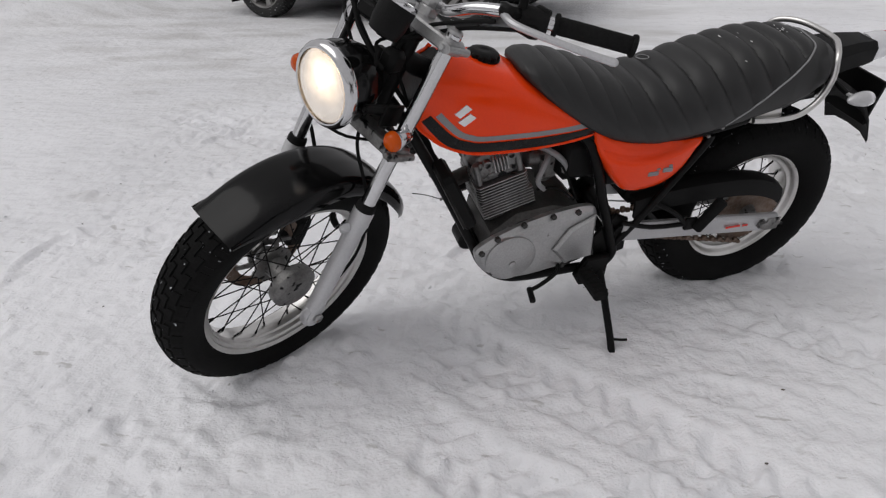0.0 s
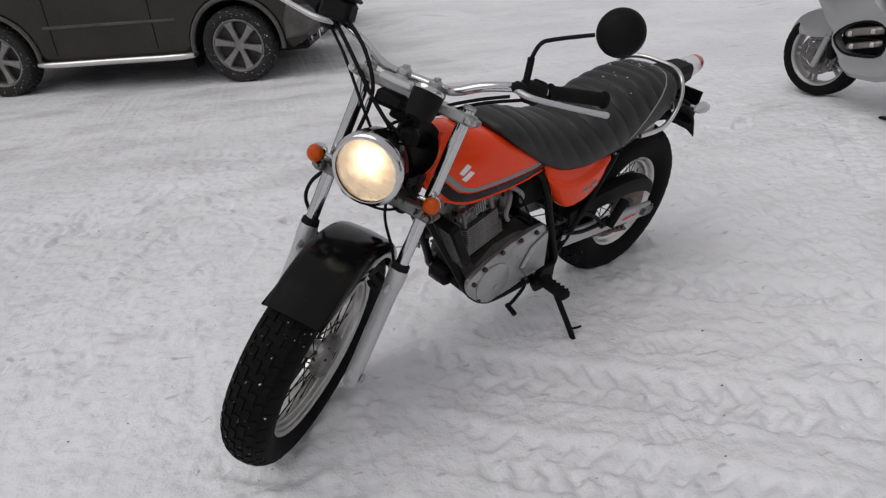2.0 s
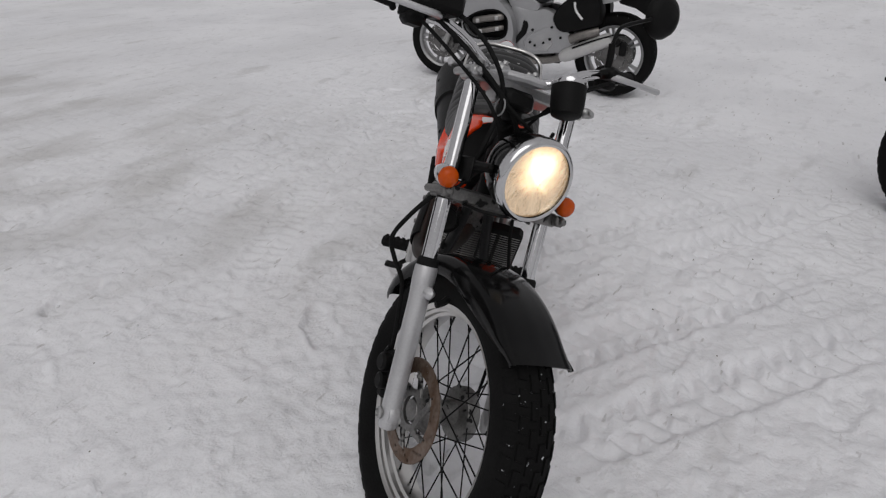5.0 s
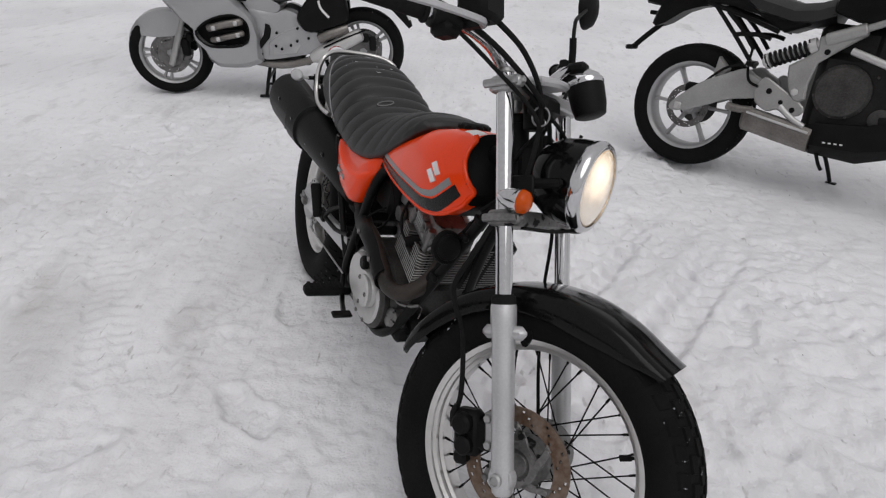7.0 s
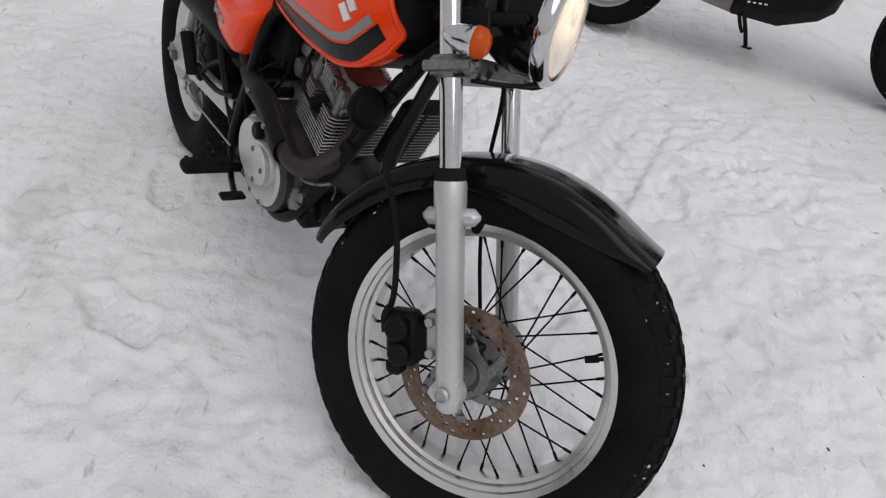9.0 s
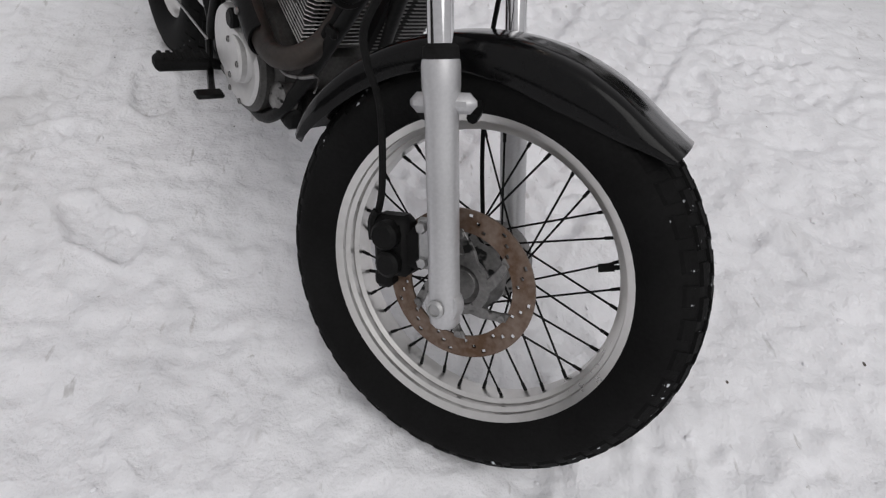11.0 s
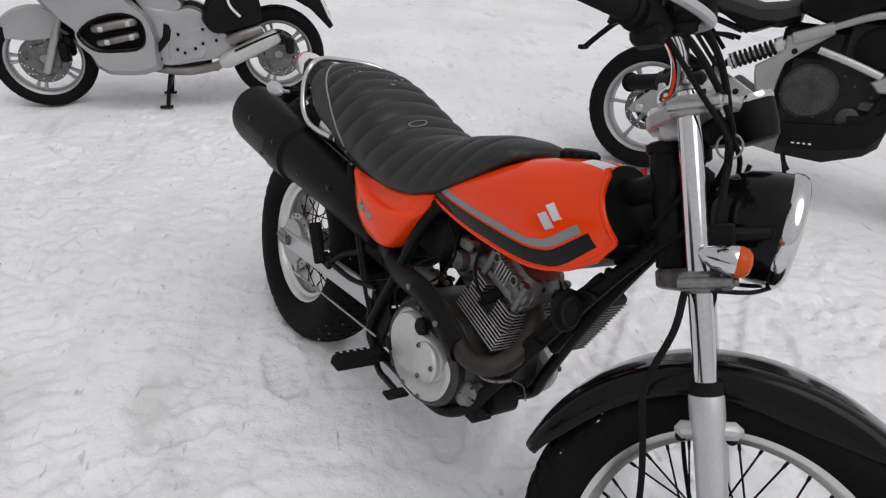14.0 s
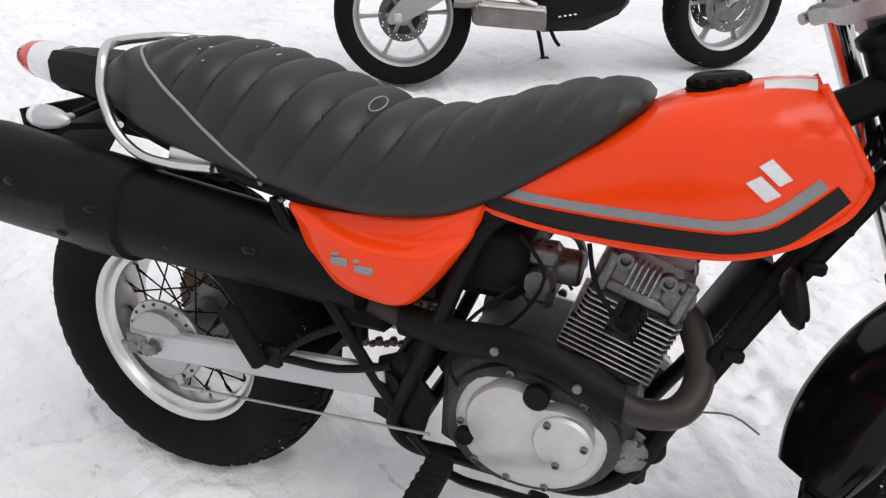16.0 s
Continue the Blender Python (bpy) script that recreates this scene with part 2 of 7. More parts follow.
class Shape:
    def __init__(self):
        self.v, self.f = [], []

    def add(self, verts, faces, m=None):
        o = len(self.v)
        self.v += [tuple(m @ Vector(p)) if m else tuple(p) for p in verts]
        self.f += [tuple(o + i for i in f) for f in faces]
        return self

    def join(self, other, m=None):
        return self.add(other.v, other.f, m)

    def loft(self, rings, cap=True, closed=True, loop=False):
        n = len(rings[0])
        verts = [p for r in rings for p in r]
        faces = []
        R = len(rings)
        for i in range(R if loop else R - 1):
            a, b = i * n, ((i + 1) % R) * n
            for j in range(n if closed else n - 1):
                k = (j + 1) % n
                faces.append((a + j, a + k, b + k, b + j))
        if cap and not loop:
            faces += [tuple(reversed(range(n))), tuple((R - 1) * n + j for j in range(n))]
        return self.add(verts, faces)

    def tube(self, pts, r, n=8, k=5, loop=False, smooth=True):
        P = cat(pts, k, loop) if smooth and len(pts) > 2 else [Vector(p) for p in pts]
        N = len(P)
        rad = r if callable(r) else (lambda s: r)
        rings, up = [], None
        for i, p in enumerate(P):
            a = P[(i - 1) % N] if loop or i else p
            b = P[(i + 1) % N] if loop or i < N - 1 else p
            d = (b - a).normalized()
            if up is None:
                up = d.orthogonal().normalized()
            up = (up - d * up.dot(d)).normalized()
            w = d.cross(up)
            rr = rad(i / (N - 1))
            rings.append([p + (up * math.cos(q) + w * math.sin(q)) * rr for q in (2 * math.pi * j / n for j in range(n))])
        return self.loft(rings, cap=not loop, loop=loop)

    def cyl(self, a, b, r0, r1=None, n=16, bev=0.0):
        a, b = Vector(a), Vector(b)
        r1 = r0 if r1 is None else r1
        L = (b - a).length
        prof = [(r0, 0), (r1, L)] if not bev else [(r0 - bev, 0), (r0, bev), (r1, L - bev), (r1 - bev, L)]
        return self.lathe(prof, a, b - a, n)

    def lathe(self, prof, o=(0, 0, 0), axis=(0, 1, 0), n=24, cap=True, loop=False, ref=None):
        d = Vector(axis).normalized()
        u = (Vector(ref) - d * d.dot(Vector(ref))).normalized() if ref else d.orthogonal().normalized()
        w = d.cross(u)
        o = Vector(o)
        rings = [[o + d * h + (u * math.cos(q) + w * math.sin(q)) * r for q in (2 * math.pi * j / n for j in range(n))] for r, h in prof]
        return self.loft(rings, cap=cap, loop=loop)

    def box(self, c, s, bev=0.003, m=None):
        hx, hy, hz = (q / 2 for q in s)
        b = min(bev, hx * 0.9, hy * 0.9, hz * 0.9)
        verts, idx = [], {}
        for sx in (-1, 1):
            for sy in (-1, 1):
                for sz in (-1, 1):
                    for ax in range(3):
                        q = [sx * hx, sy * hy, sz * hz]
                        for o in range(3):
                            if o != ax:
                                q[o] -= b * (sx, sy, sz)[o]
                        idx[sx, sy, sz, ax] = len(verts)
                        verts.append(q)
        F = []
        S = (-1, 1)
        quad = ((-1, -1), (1, -1), (1, 1), (-1, 1))
        for ax in range(3):
            o1, o2 = [(1, 2), (2, 0), (0, 1)][ax]
            for s0 in S:
                face = []
                for q1, q2 in quad:
                    k = [0, 0, 0]
                    k[ax], k[o1], k[o2] = s0, q1, q2
                    face.append(idx[(*k, ax)])
                F.append(tuple(face if s0 > 0 else reversed(face)))
            for q1 in S:
                for q2 in S:
                    k0, k1 = [0, 0, 0], [0, 0, 0]
                    k0[ax], k1[ax] = -1, 1
                    k0[o1] = k1[o1] = q1
                    k0[o2] = k1[o2] = q2
                    face = (idx[(*k0, o1)], idx[(*k1, o1)], idx[(*k1, o2)], idx[(*k0, o2)])
                    F.append(face if q1 * q2 > 0 else tuple(reversed(face)))
        for sx in S:
            for sy in S:
                for sz in S:
                    face = tuple(idx[sx, sy, sz, a] for a in range(3))
                    F.append(face if sx * sy * sz > 0 else tuple(reversed(face)))
        t = Matrix.Translation(c)
        return self.add(verts, F, (m @ t) if m else t)

    def prism(self, poly, y0, y1, bev=0.004, plane="xz"):
        """A polygon in the plane xz, xy or yz, pushed along the third axis from y0 to y1, its rims chamfered."""
        P = [Vector(p) for p in poly]
        n = len(P)
        area = sum(P[i].x * P[(i + 1) % n].y - P[(i + 1) % n].x * P[i].y for i in range(n))
        if area < 0:
            P.reverse()
        inner = []
        for i in range(n):
            e0, e1 = (P[i] - P[i - 1]).normalized(), (P[(i + 1) % n] - P[i]).normalized()
            nn = Vector((-e0.y - e1.y, e0.x + e1.x))
            nn = nn.normalized() if nn.length > 1e-6 else Vector((-e0.y, e0.x))
            inner.append(P[i] + nn * bev)
        sgn = 1 if y1 > y0 else -1
        put = {"xz": lambda p, h: (p.x, h, p.y), "xy": lambda p, h: (p.x, p.y, h), "yz": lambda p, h: (h, p.x, p.y)}[plane]
        rings = [[put(p, h) for p in ring] for ring, h in ((inner, y0), (P, y0 + sgn * bev), (P, y1 - sgn * bev), (inner, y1))]
        return self.loft(rings)

    def dome(self, poly, y0, heights, plane="xz"):
        """A padded shell over a polygon: heights are (shrink towards the middle, rise)."""
        P = [Vector(p) for p in poly]
        c = sum(P, Vector((0, 0))) / len(P)
        rings = []
        for s, h in heights:
            rings.append([((c + (p - c) * s).x, y0 + h, (c + (p - c) * s).y) for p in P])
        return self.loft(rings)

    def ball(self, c, r, nu=16, nv=10, m=None):
        r = (r, r, r) if not hasattr(r, "__len__") else r
        rings = []
        for i in range(nv + 1):
            a = math.pi * (0.02 + 0.96 * i / nv)
            rings.append([Vector((c[0] + r[0] * math.sin(a) * math.cos(q), c[1] + r[1] * math.sin(a) * math.sin(q), c[2] - r[2] * math.cos(a)))
                          for q in (2 * math.pi * j / nu for j in range(nu))])
        if m:
            rings = [[m @ p for p in ring] for ring in rings]
        return self.loft(rings)


def mesh_of(name, shape, material, m=None, smooth=38):
    me = bpy.data.meshes.new(name)
    me.from_pydata([tuple(m @ Vector(p)) for p in shape.v] if m else shape.v, [], shape.f)
    bm = bmesh.new()
    bm.from_mesh(me)
    bmesh.ops.recalc_face_normals(bm, faces=bm.faces)
    bm.to_mesh(me)
    bm.free()
    me.materials.append(material)
    me.shade_smooth()
    me.set_sharp_from_angle(angle=radians(smooth))
    return me


def part(name, shape, material, parent, m=None, label="", smooth=38):
    """One mesh object under a thing or under a part."""
    ob = new(name, mesh_of(name, shape, material, m, smooth))
    ob.parent = parent
    if label:
        ob["label"] = label
    return ob


def same(name, mesh, parent, m=None):
    """One more object on a shared mesh, under a thing or part."""
    ob = new(name, mesh)
    ob.parent = parent
    if m:
        ob.matrix_basis = m
    return ob


def thing(name, m, label, category, group=""):
    e = new(name)
    e.matrix_world = m
    e.empty_display_size = 0.1
    return tagged(e, label, category, group)


def rot(ax, deg):
    return Matrix.Rotation(radians(deg), 4, ax)


def shift(x, y, z):
    return Matrix.Translation((x, y, z))


def ring_profile(pts):
    """Mirror a half profile of (r, h) about h = 0."""
    return pts + [(r, -h) for r, h in reversed(pts) if h > 1e-6]


def tyre(half, tread_r, blocks, rows, depth=0.007):
    """A tyre carcass and its tread blocks, the axle along y."""
    prof = ring_profile(half)
    body = Shape().lathe(prof, (0, 0, 0), (0, 1, 0), 72, cap=False, loop=True)
    outer = [p for p in half if p[0] >= tread_r]
    outer = sorted(outer, key=lambda p: p[1])
    hmax = outer[-1][1]
    blk = Shape()

    def at(h, ang, up):
        r = lerp([(p[1], p[0]) for p in outer], abs(h)) + up
        return (r * math.cos(ang), h, r * math.sin(ang))
    for i in range(blocks):
        for j in range(rows):
            h0 = -hmax + 2 * hmax * (j + 0.12) / rows
            h1 = -hmax + 2 * hmax * (j + 0.88) / rows
            st = 0.5 * (j % 2)
            skew = 0.16 * (j - (rows - 1) / 2) / rows
            a0, a1 = ((i + st + q) * 2 * math.pi / blocks for q in (0.12, 0.84))
            v = []
            for up, g in ((-0.003, 0.0), (depth, 0.06)):
                da = (a1 - a0) * g
                dh = (h1 - h0) * g
                v += [at(h0 + dh, a0 + da, up), at(h1 - dh, a0 + da + skew * 0.2, up), at(h1 - dh, a1 - da + skew * 0.2, up), at(h0 + dh, a1 - da, up)]
            blk.add(v, [(4, 5, 6, 7), (0, 1, 5, 4), (1, 2, 6, 5), (2, 3, 7, 6), (3, 0, 4, 7)])
    return body, blk


def spoke_set(hub_r, hub_h, rim_r, rim_h, count, wrap):
    """Poses of one spoke: four families laced tangentially."""
    rows = []
    for i in range(count):
        side = 1 if i % 2 else -1
        lead = 1 if (i // 2) % 2 else -1
        a = 2 * math.pi * i / count
        b = a + lead * wrap
        p = Vector((hub_r * math.cos(b), side * hub_h, hub_r * math.sin(b)))
        q = Vector((rim_r * math.cos(a), side * rim_h, rim_r * math.sin(a)))
        rows.append((p, q))
    return rows


def along(p, q):
    """A pose whose z axis runs from p to q."""
    d = (Vector(q) - Vector(p))
    return Matrix.Translation(p) @ d.to_track_quat("Z", "Y").to_matrix().to_4x4()


# ---- the orange retro motorcycle, leaning on its side stand ----
BIKE = pose(1.041, 2.389, -0.0256, 0, 0, 206.25) @ rot("X", -11.9)
OFFSET = 0.045


def steering(rake, steer, axle, offset):
    """The steering axis through the fork's foot: x ahead, y left, z up along the axis; with its foot, axis and forward way."""
    a = radians(rake)
    up, ahead = Vector((-math.sin(a), 0, math.cos(a))), Vector((math.cos(a), 0, math.sin(a)))
    foot = Vector(axle) - offset * ahead
    return Matrix.Translation(foot) @ Matrix.Rotation(radians(steer), 4, up) @ Matrix(
        ((ahead.x, 0, up.x, 0), (ahead.y, 1, up.y, 0), (ahead.z, 0, up.z, 0), (0, 0, 0, 1))), foot, up


STEM, FOOT, AX = steering(26.6, 29.9, (1.3935, 0.0056, 0.353), 0.0472)
FRONT = STEM @ shift(0.0022, 0, 0) @ Matrix.Diagonal((1, 1, 1.019, 1))
UPPER = steering(24, 31, (1.385, 0, 0.328), 0.045)[0] @ Matrix.Diagonal((1, 1, 1.024, 1))
WIDE = UPPER @ shift(0, 0, 0.757) @ rot("X", 2.4) @ shift(0, 0, -0.757) @ Matrix.Diagonal((1, 1.045, 1.003, 1))
bike = thing("motorcycle", BIKE, "orange retro motorcycle on its side stand, headlight lit", "motorcycle")


def hex_bolt(c, axis, r=0.008, h=0.006):
    return Shape().lathe([(r, 0), (r, h * 0.7), (r * 0.8, h)], c, axis, 6)


def wheel(name, M, half, tread_r, blocks, rows, rim_prof, spokes, wrap, hub, label):
    hubshape, hubmat = hub
    w = part(name, hubshape, hubmat, bike, M, label)
    body, blk = tyre(half, tread_r, blocks, rows, 0.0045)
    t = part("tyre", body, TYRE, w, M, "fat black rubber tyre")
    part("tread", blk, TREAD, t, M, "black tread blocks caked with snow")["kind"] = "stuff"
    part("rim", Shape().lathe(ring_profile(rim_prof), (0, 0, 0), (0, 1, 0), 72, cap=False, loop=True), ALLOY, w, M, "dulled silver alloy rim")
    rim_r = min(p[0] for p in rim_prof)
    rows_ = spoke_set(spokes[0], spokes[1], rim_r, spokes[2], spokes[3], wrap)
    L = (rows_[0][1] - rows_[0][0]).length
    sp = Shape().cyl((0, 0, 0), (0, 0, L - 0.012), 0.0017, n=6)
    sp.cyl((0, 0, L - 0.013), (0, 0, L + 0.004), 0.0027, n=6)
    sp_mesh = mesh_of("spoke", sp, BLACK_SATIN)
    for p, q in rows_:
        same("spoke", sp_mesh, w, M @ along(p, q))
    return w


FW_M = STEM @ shift(0.0472, -0.004, 0) @ Matrix.Diagonal((1.03, 1, 1.03, 1))
hub = Shape().lathe([(0.022, -0.082), (0.030, -0.070), (0.052, -0.040), (0.052, -0.034), (0.030, -0.028), (0.026, 0.0), (0.030, 0.022),
                     (0.056, 0.030), (0.060, 0.036), (0.060, 0.058), (0.050, 0.066), (0.026, 0.070)], n=40)
front_wheel = wheel("front_wheel", FW_M,
                    [(0.230, 0.043), (0.241, 0.053), (0.257, 0.062), (0.274, 0.0660), (0.288, 0.0645), (0.301, 0.055), (0.3115, 0.038), (0.3175, 0.019), (0.319, 0.0)],
                    0.284, 42, 6, [(0.207, 0.008), (0.208, 0.016), (0.2145, 0.020), (0.2150, 0.031), (0.2215, 0.035), (0.2225, 0.041), (0.2320, 0.0455), (0.2375, 0.0475), (0.2375, 0.0435), (0.231, 0.040), (0.226, 0.030), (0.220, 0.0)],
                    (0.048, 0.036, 0.008, 36), 0.95, (hub, CAST_DARK), "spoked front wheel with a wide alloy rim")

# brake disc with drilled holes and a spider
disc = Shape()
NA, rad_steps = 96, [0.078, 0.083, 0.0880, 0.091, 0.0960, 0.0995, 0.1045, 0.110]
for face_y in (-0.0640, -0.0600):
    vs = [(r * math.cos(2 * math.pi * j / NA), face_y, r * math.sin(2 * math.pi * j / NA)) for r in rad_steps for j in range(NA)]
    fs = []
    for i in range(len(rad_steps) - 1):
        for j in range(NA):
            ph = j % 8
            if (i == 1 and ph == 1) or (i == 3 and ph == 3) or (i == 5 and ph == 5):
                continue
            k = (j + 1) % NA
            fs.append((i * NA + j, i * NA + k, (i + 1) * NA + k, (i + 1) * NA + j))
    disc.add(vs, fs)
disc.lathe([(0.110, -0.064), (0.110, -0.060)], n=NA, cap=False).lathe([(0.078, -0.064), (0.078, -0.060)], n=NA, cap=False)
brake_disc = part("brake_disc", disc, RUST, front_wheel, FW_M @ shift(0, -0.018, 0), "rusty drilled steel brake disc")
spider = Shape().lathe([(0.030, -0.066), (0.044, -0.066), (0.044, -0.058), (0.030, -0.058)], n=36, cap=False, loop=True)
for i in range(6):
    a = i * math.pi / 3
    pts = []
    for r, da, w in ((0.040, 0.0, 0.30), (0.055, 0.25, 0.17), (0.068, 0.42, 0.11), (0.082, 0.55, 0.09)):
        pts.append((r, a + da, w))
    poly = [(r * math.cos(q - w), r * math.sin(q - w)) for r, q, w in pts] + [(r * math.cos(q + w), r * math.sin(q + w)) for r, q, w in reversed(pts)]
    spider.prism(poly, -0.066, -0.059, 0.001)
    spider.join(hex_bolt((0.074 * math.cos(a + 0.48), -0.066, 0.074 * math.sin(a + 0.48)), (0, -1, 0), 0.006, 0.004))
part("disc_carrier", spider, CAST_DARK, front_wheel, FW_M @ shift(0, -0.018, 0))
va = radians(8)
part("valve", Shape().cyl((0.215 * math.cos(va), 0, 0.215 * math.sin(va)), (0.180 * math.cos(va), -0.004, 0.180 * math.sin(va)), 0.0035, n=8)
     .cyl((0.197 * math.cos(va), 0, 0.197 * math.sin(va)), (0.176 * math.cos(va), -0.004, 0.176 * math.sin(va)), 0.006, n=10), RUBBER, front_wheel, FW_M)

# fork: lower sliders, stanchions, clamps
for side in (-1, 1):
    y = 0.1328 * side
    sl = Shape().lathe([(0.016, -0.044), (0.021, -0.038), (0.022, -0.02), (0.0215, 0.05), (0.022, 0.235), (0.0235, 0.262), (0.0250, 0.275), (0.0250, 0.302),
                        (0.0235, 0.308)], (OFFSET - 0.002, y, 0), (0, 0, 1), 28)
    sl.lathe([(0.024, -0.012), (0.027, -0.006), (0.027, 0.006), (0.024, 0.012)], (OFFSET - 0.002, y, -0.012), (0, 1, 0), 20)
    sl.box((OFFSET - 0.002, y - side * 0.004, 0.255), (0.094, 0.022, 0.026), 0.010)
    slider = part("fork_slider", sl, SILVER, bike, FRONT, "silver-painted fork slider")
    part("dust_seal", Shape().lathe([(0.0235, 0.306), (0.0238, 0.310), (0.0225, 0.322), (0.0175, 0.326)], (OFFSET - 0.002, y, 0), (0, 0, 1), 24), RUBBER, slider, FRONT)
    part("axle_bolt", Shape().lathe([(0.013, 0), (0.013, 0.004), (0.009, 0.007), (0.0085, 0.003)], (OFFSET - 0.004, y + side * 0.012 + side * 0.011, -0.012), (0, side, 0), 20), CAST, slider, FRONT)
    part("stanchion", Shape().cyl((OFFSET - 0.002, y, 0.30), (OFFSET - 0.002, y, 0.735), 0.0168, n=24, bev=0.002), CHROME, bike, FRONT, "chromed fork tube")
    part("fork_cap", Shape().lathe([(0.0165, 0), (0.0165, 0.006), (0.011, 0.010)], (OFFSET - 0.002, y, 0.735), (0, 0, 1), 18), CAST, bike, FRONT)
for uu, hh in ((0.466, 0.030), (0.712, 0.026)):
    outline = [(OFFSET + 0.027, 0.113), (OFFSET + 0.026, 0.148), (OFFSET + 0.012, 0.161), (OFFSET - 0.015, 0.161), (OFFSET - 0.028, 0.149), (OFFSET - 0.030, 0.113),
               (OFFSET - 0.060, 0.060), (OFFSET - 0.072, 0.030)]
    outline = outline + [(a, -b) for a, b in reversed(outline)]
    cl = Shape().prism(outline, uu - hh / 2, uu + hh / 2, 0.004, "xy")
    for side in (-1, 1):
        cl.cyl((OFFSET - 0.03, side * 0.162, uu), (OFFSET - 0.03 + 0.07, side * 0.162, uu), 0.008, n=10)
        cl.box((OFFSET + 0.034, side * 0.150, uu), (0.020, 0.026, hh * 0.8), 0.005)
        cl.join(hex_bolt((OFFSET + 0.044, side * 0.153, uu), (1, 0, 0), 0.007, 0.006))
    part("lower_clamp" if uu < 0.6 else "upper_clamp", cl, CAST_DARK if uu < 0.6 else CAST, bike, FRONT, "cast aluminium fork clamp")
part("stem_nut", Shape().lathe([(0.018, 0), (0.018, 0.012), (0.012, 0.016)], (-0.010, 0, 0.724), (0, 0, 1), 6), CHROME, bike, FRONT)

# front mudguard hugging the tyre
rings = []
for i in range(41):
    q = radians(37 + (145 - 37) * i / 40)
    r = 0.356 + 0.005 * (1 - i / 40) + (0.010 * max(0, (4 - i) / 4) ** 2)
    wd = 0.076 + 0.004 * math.sin(math.pi * i / 40) - 0.018 * max(0, (i - 34) / 6) ** 2
    skirt = cat([(0, 0.014, 0), (5, 0.042, 0), (10, 0.057, 0), (15, 0.054, 0), (20, 0.045, 0), (25, 0.042, 0), (30, 0.040, 0), (35, 0.034, 0), (40, 0.020, 0)], 5)[i].y
    sec = []
    for y, d in ((-1.0, skirt), (-1.0, skirt * 0.6), (-0.985, 0.017), (-0.95, 0.009), (-0.87, 0.004), (-0.72, 0.001), (-0.45, -0.0010), (-0.20, -0.0018), (-0.13, -0.0022), (0, -0.0024), (0.13, -0.0022), (0.20, -0.0018), (0.45, -0.0010), (0.72, 0.001), (0.87, 0.004), (0.95, 0.009),
                 (0.985, 0.017), (1.0, skirt * 0.6), (1.0, skirt)):
        sec.append((r - d, y * wd))
    sec += [(rr - 0.0035, yy * 0.965) for rr, yy in reversed(sec)]
    rings.append([(OFFSET + rr * math.cos(q), yy, rr * math.sin(q)) for rr, yy in sec])
fender = part("front_mudguard", Shape().loft(rings), BLACK_GLOSS, bike, UPPER, "glossy black front mudguard", smooth=75)
for side in (-1, 1):
    for dx in (-0.035, 0.035):
        part("mudguard_bracket", Shape().tube([(OFFSET + dx, side * 0.105, 0.255), (OFFSET + dx, side * 0.088, 0.262), (OFFSET + dx * 0.9, side * 0.078, 0.270)], 0.008, 8, 3), BLACK_SATIN, bike, UPPER)

# caliper on the right leg
ca = Shape().box((-0.052, -0.086, 0.052), (0.060, 0.040, 0.090), 0.010)
ca.box((-0.030, -0.088, 0.050), (0.060, 0.024, 0.060), 0.008)
ca.lathe([(0.019, 0), (0.021, 0.004), (0.021, 0.020), (0.016, 0.026)], (-0.052, -0.100, 0.072), (0, -1, 0), 18)
ca.lathe([(0.017, 0), (0.019, 0.004), (0.019, 0.018), (0.014, 0.022)], (-0.050, -0.100, 0.030), (0, -1, 0), 18)
ca.tube([(-0.075, -0.095, 0.10), (-0.082, -0.098, 0.085), (-0.080, -0.100, 0.06)], 0.008, 8, 3)
ca.box((-0.070, -0.086, 0.000), (0.030, 0.030, 0.028), 0.007)
caliper = part("brake_caliper", ca, BLACK_PLASTIC, bike, FRONT @ shift(0, -0.012, 0), "black front brake caliper")
cb = Shape().box((0.012, -0.103, 0.064), (0.034, 0.010, 0.074), 0.004)
for uu in (0.038, 0.088):
    cb.join(hex_bolt((0.004, -0.108, uu), (0, -1, 0), 0.009, 0.007))
part("caliper_bracket", cb, CAST, bike, FRONT @ shift(0, -0.012, 0))

# headlight
HL = UPPER @ shift(0.163, 0, 0.548) @ rot("Y", 16) @ Matrix.Scale(0.965, 4)
bowl = Shape().lathe([(0.014, -0.130), (0.042, -0.124), (0.066, -0.104), (0.082, -0.072), (0.0885, -0.036), (0.090, -0.004), (0.089, 0.006), (0.084, 0.006), (0.083, -0.004)], (0, 0, 0), (1, 0, 0), 48, cap=True)
head = part("headlight", bowl, BLACK_GLOSS, bike, HL, "round headlight in a black bowl, lit warm white")
part("rim_ring", Shape().lathe([(0.0905, -0.012), (0.0925, -0.008), (0.0925, 0.003), (0.0885, 0.011), (0.0825, 0.0145), (0.0785, 0.014), (0.080, 0.008), (0.087, -0.003), (0.0885, -0.010)],
                               (0, 0, 0), (1, 0, 0), 56, cap=False, loop=True), CHROME, head, HL, "chromed headlight rim")
part("reflector", Shape().lathe([(0.014, -0.052), (0.030, -0.046), (0.050, -0.032), (0.066, -0.012), (0.0785, 0.006)], (0, 0, 0), (1, 0, 0), 40, cap=True), LAMP_GLOW, head, None, "headlight reflector with its glow painted on").matrix_basis = HL
part("bulb", Shape().ball((-0.020, 0.0, 0.012), (0.012, 0.020, 0.011), 14, 8), BULB, head, HL)
lens = []
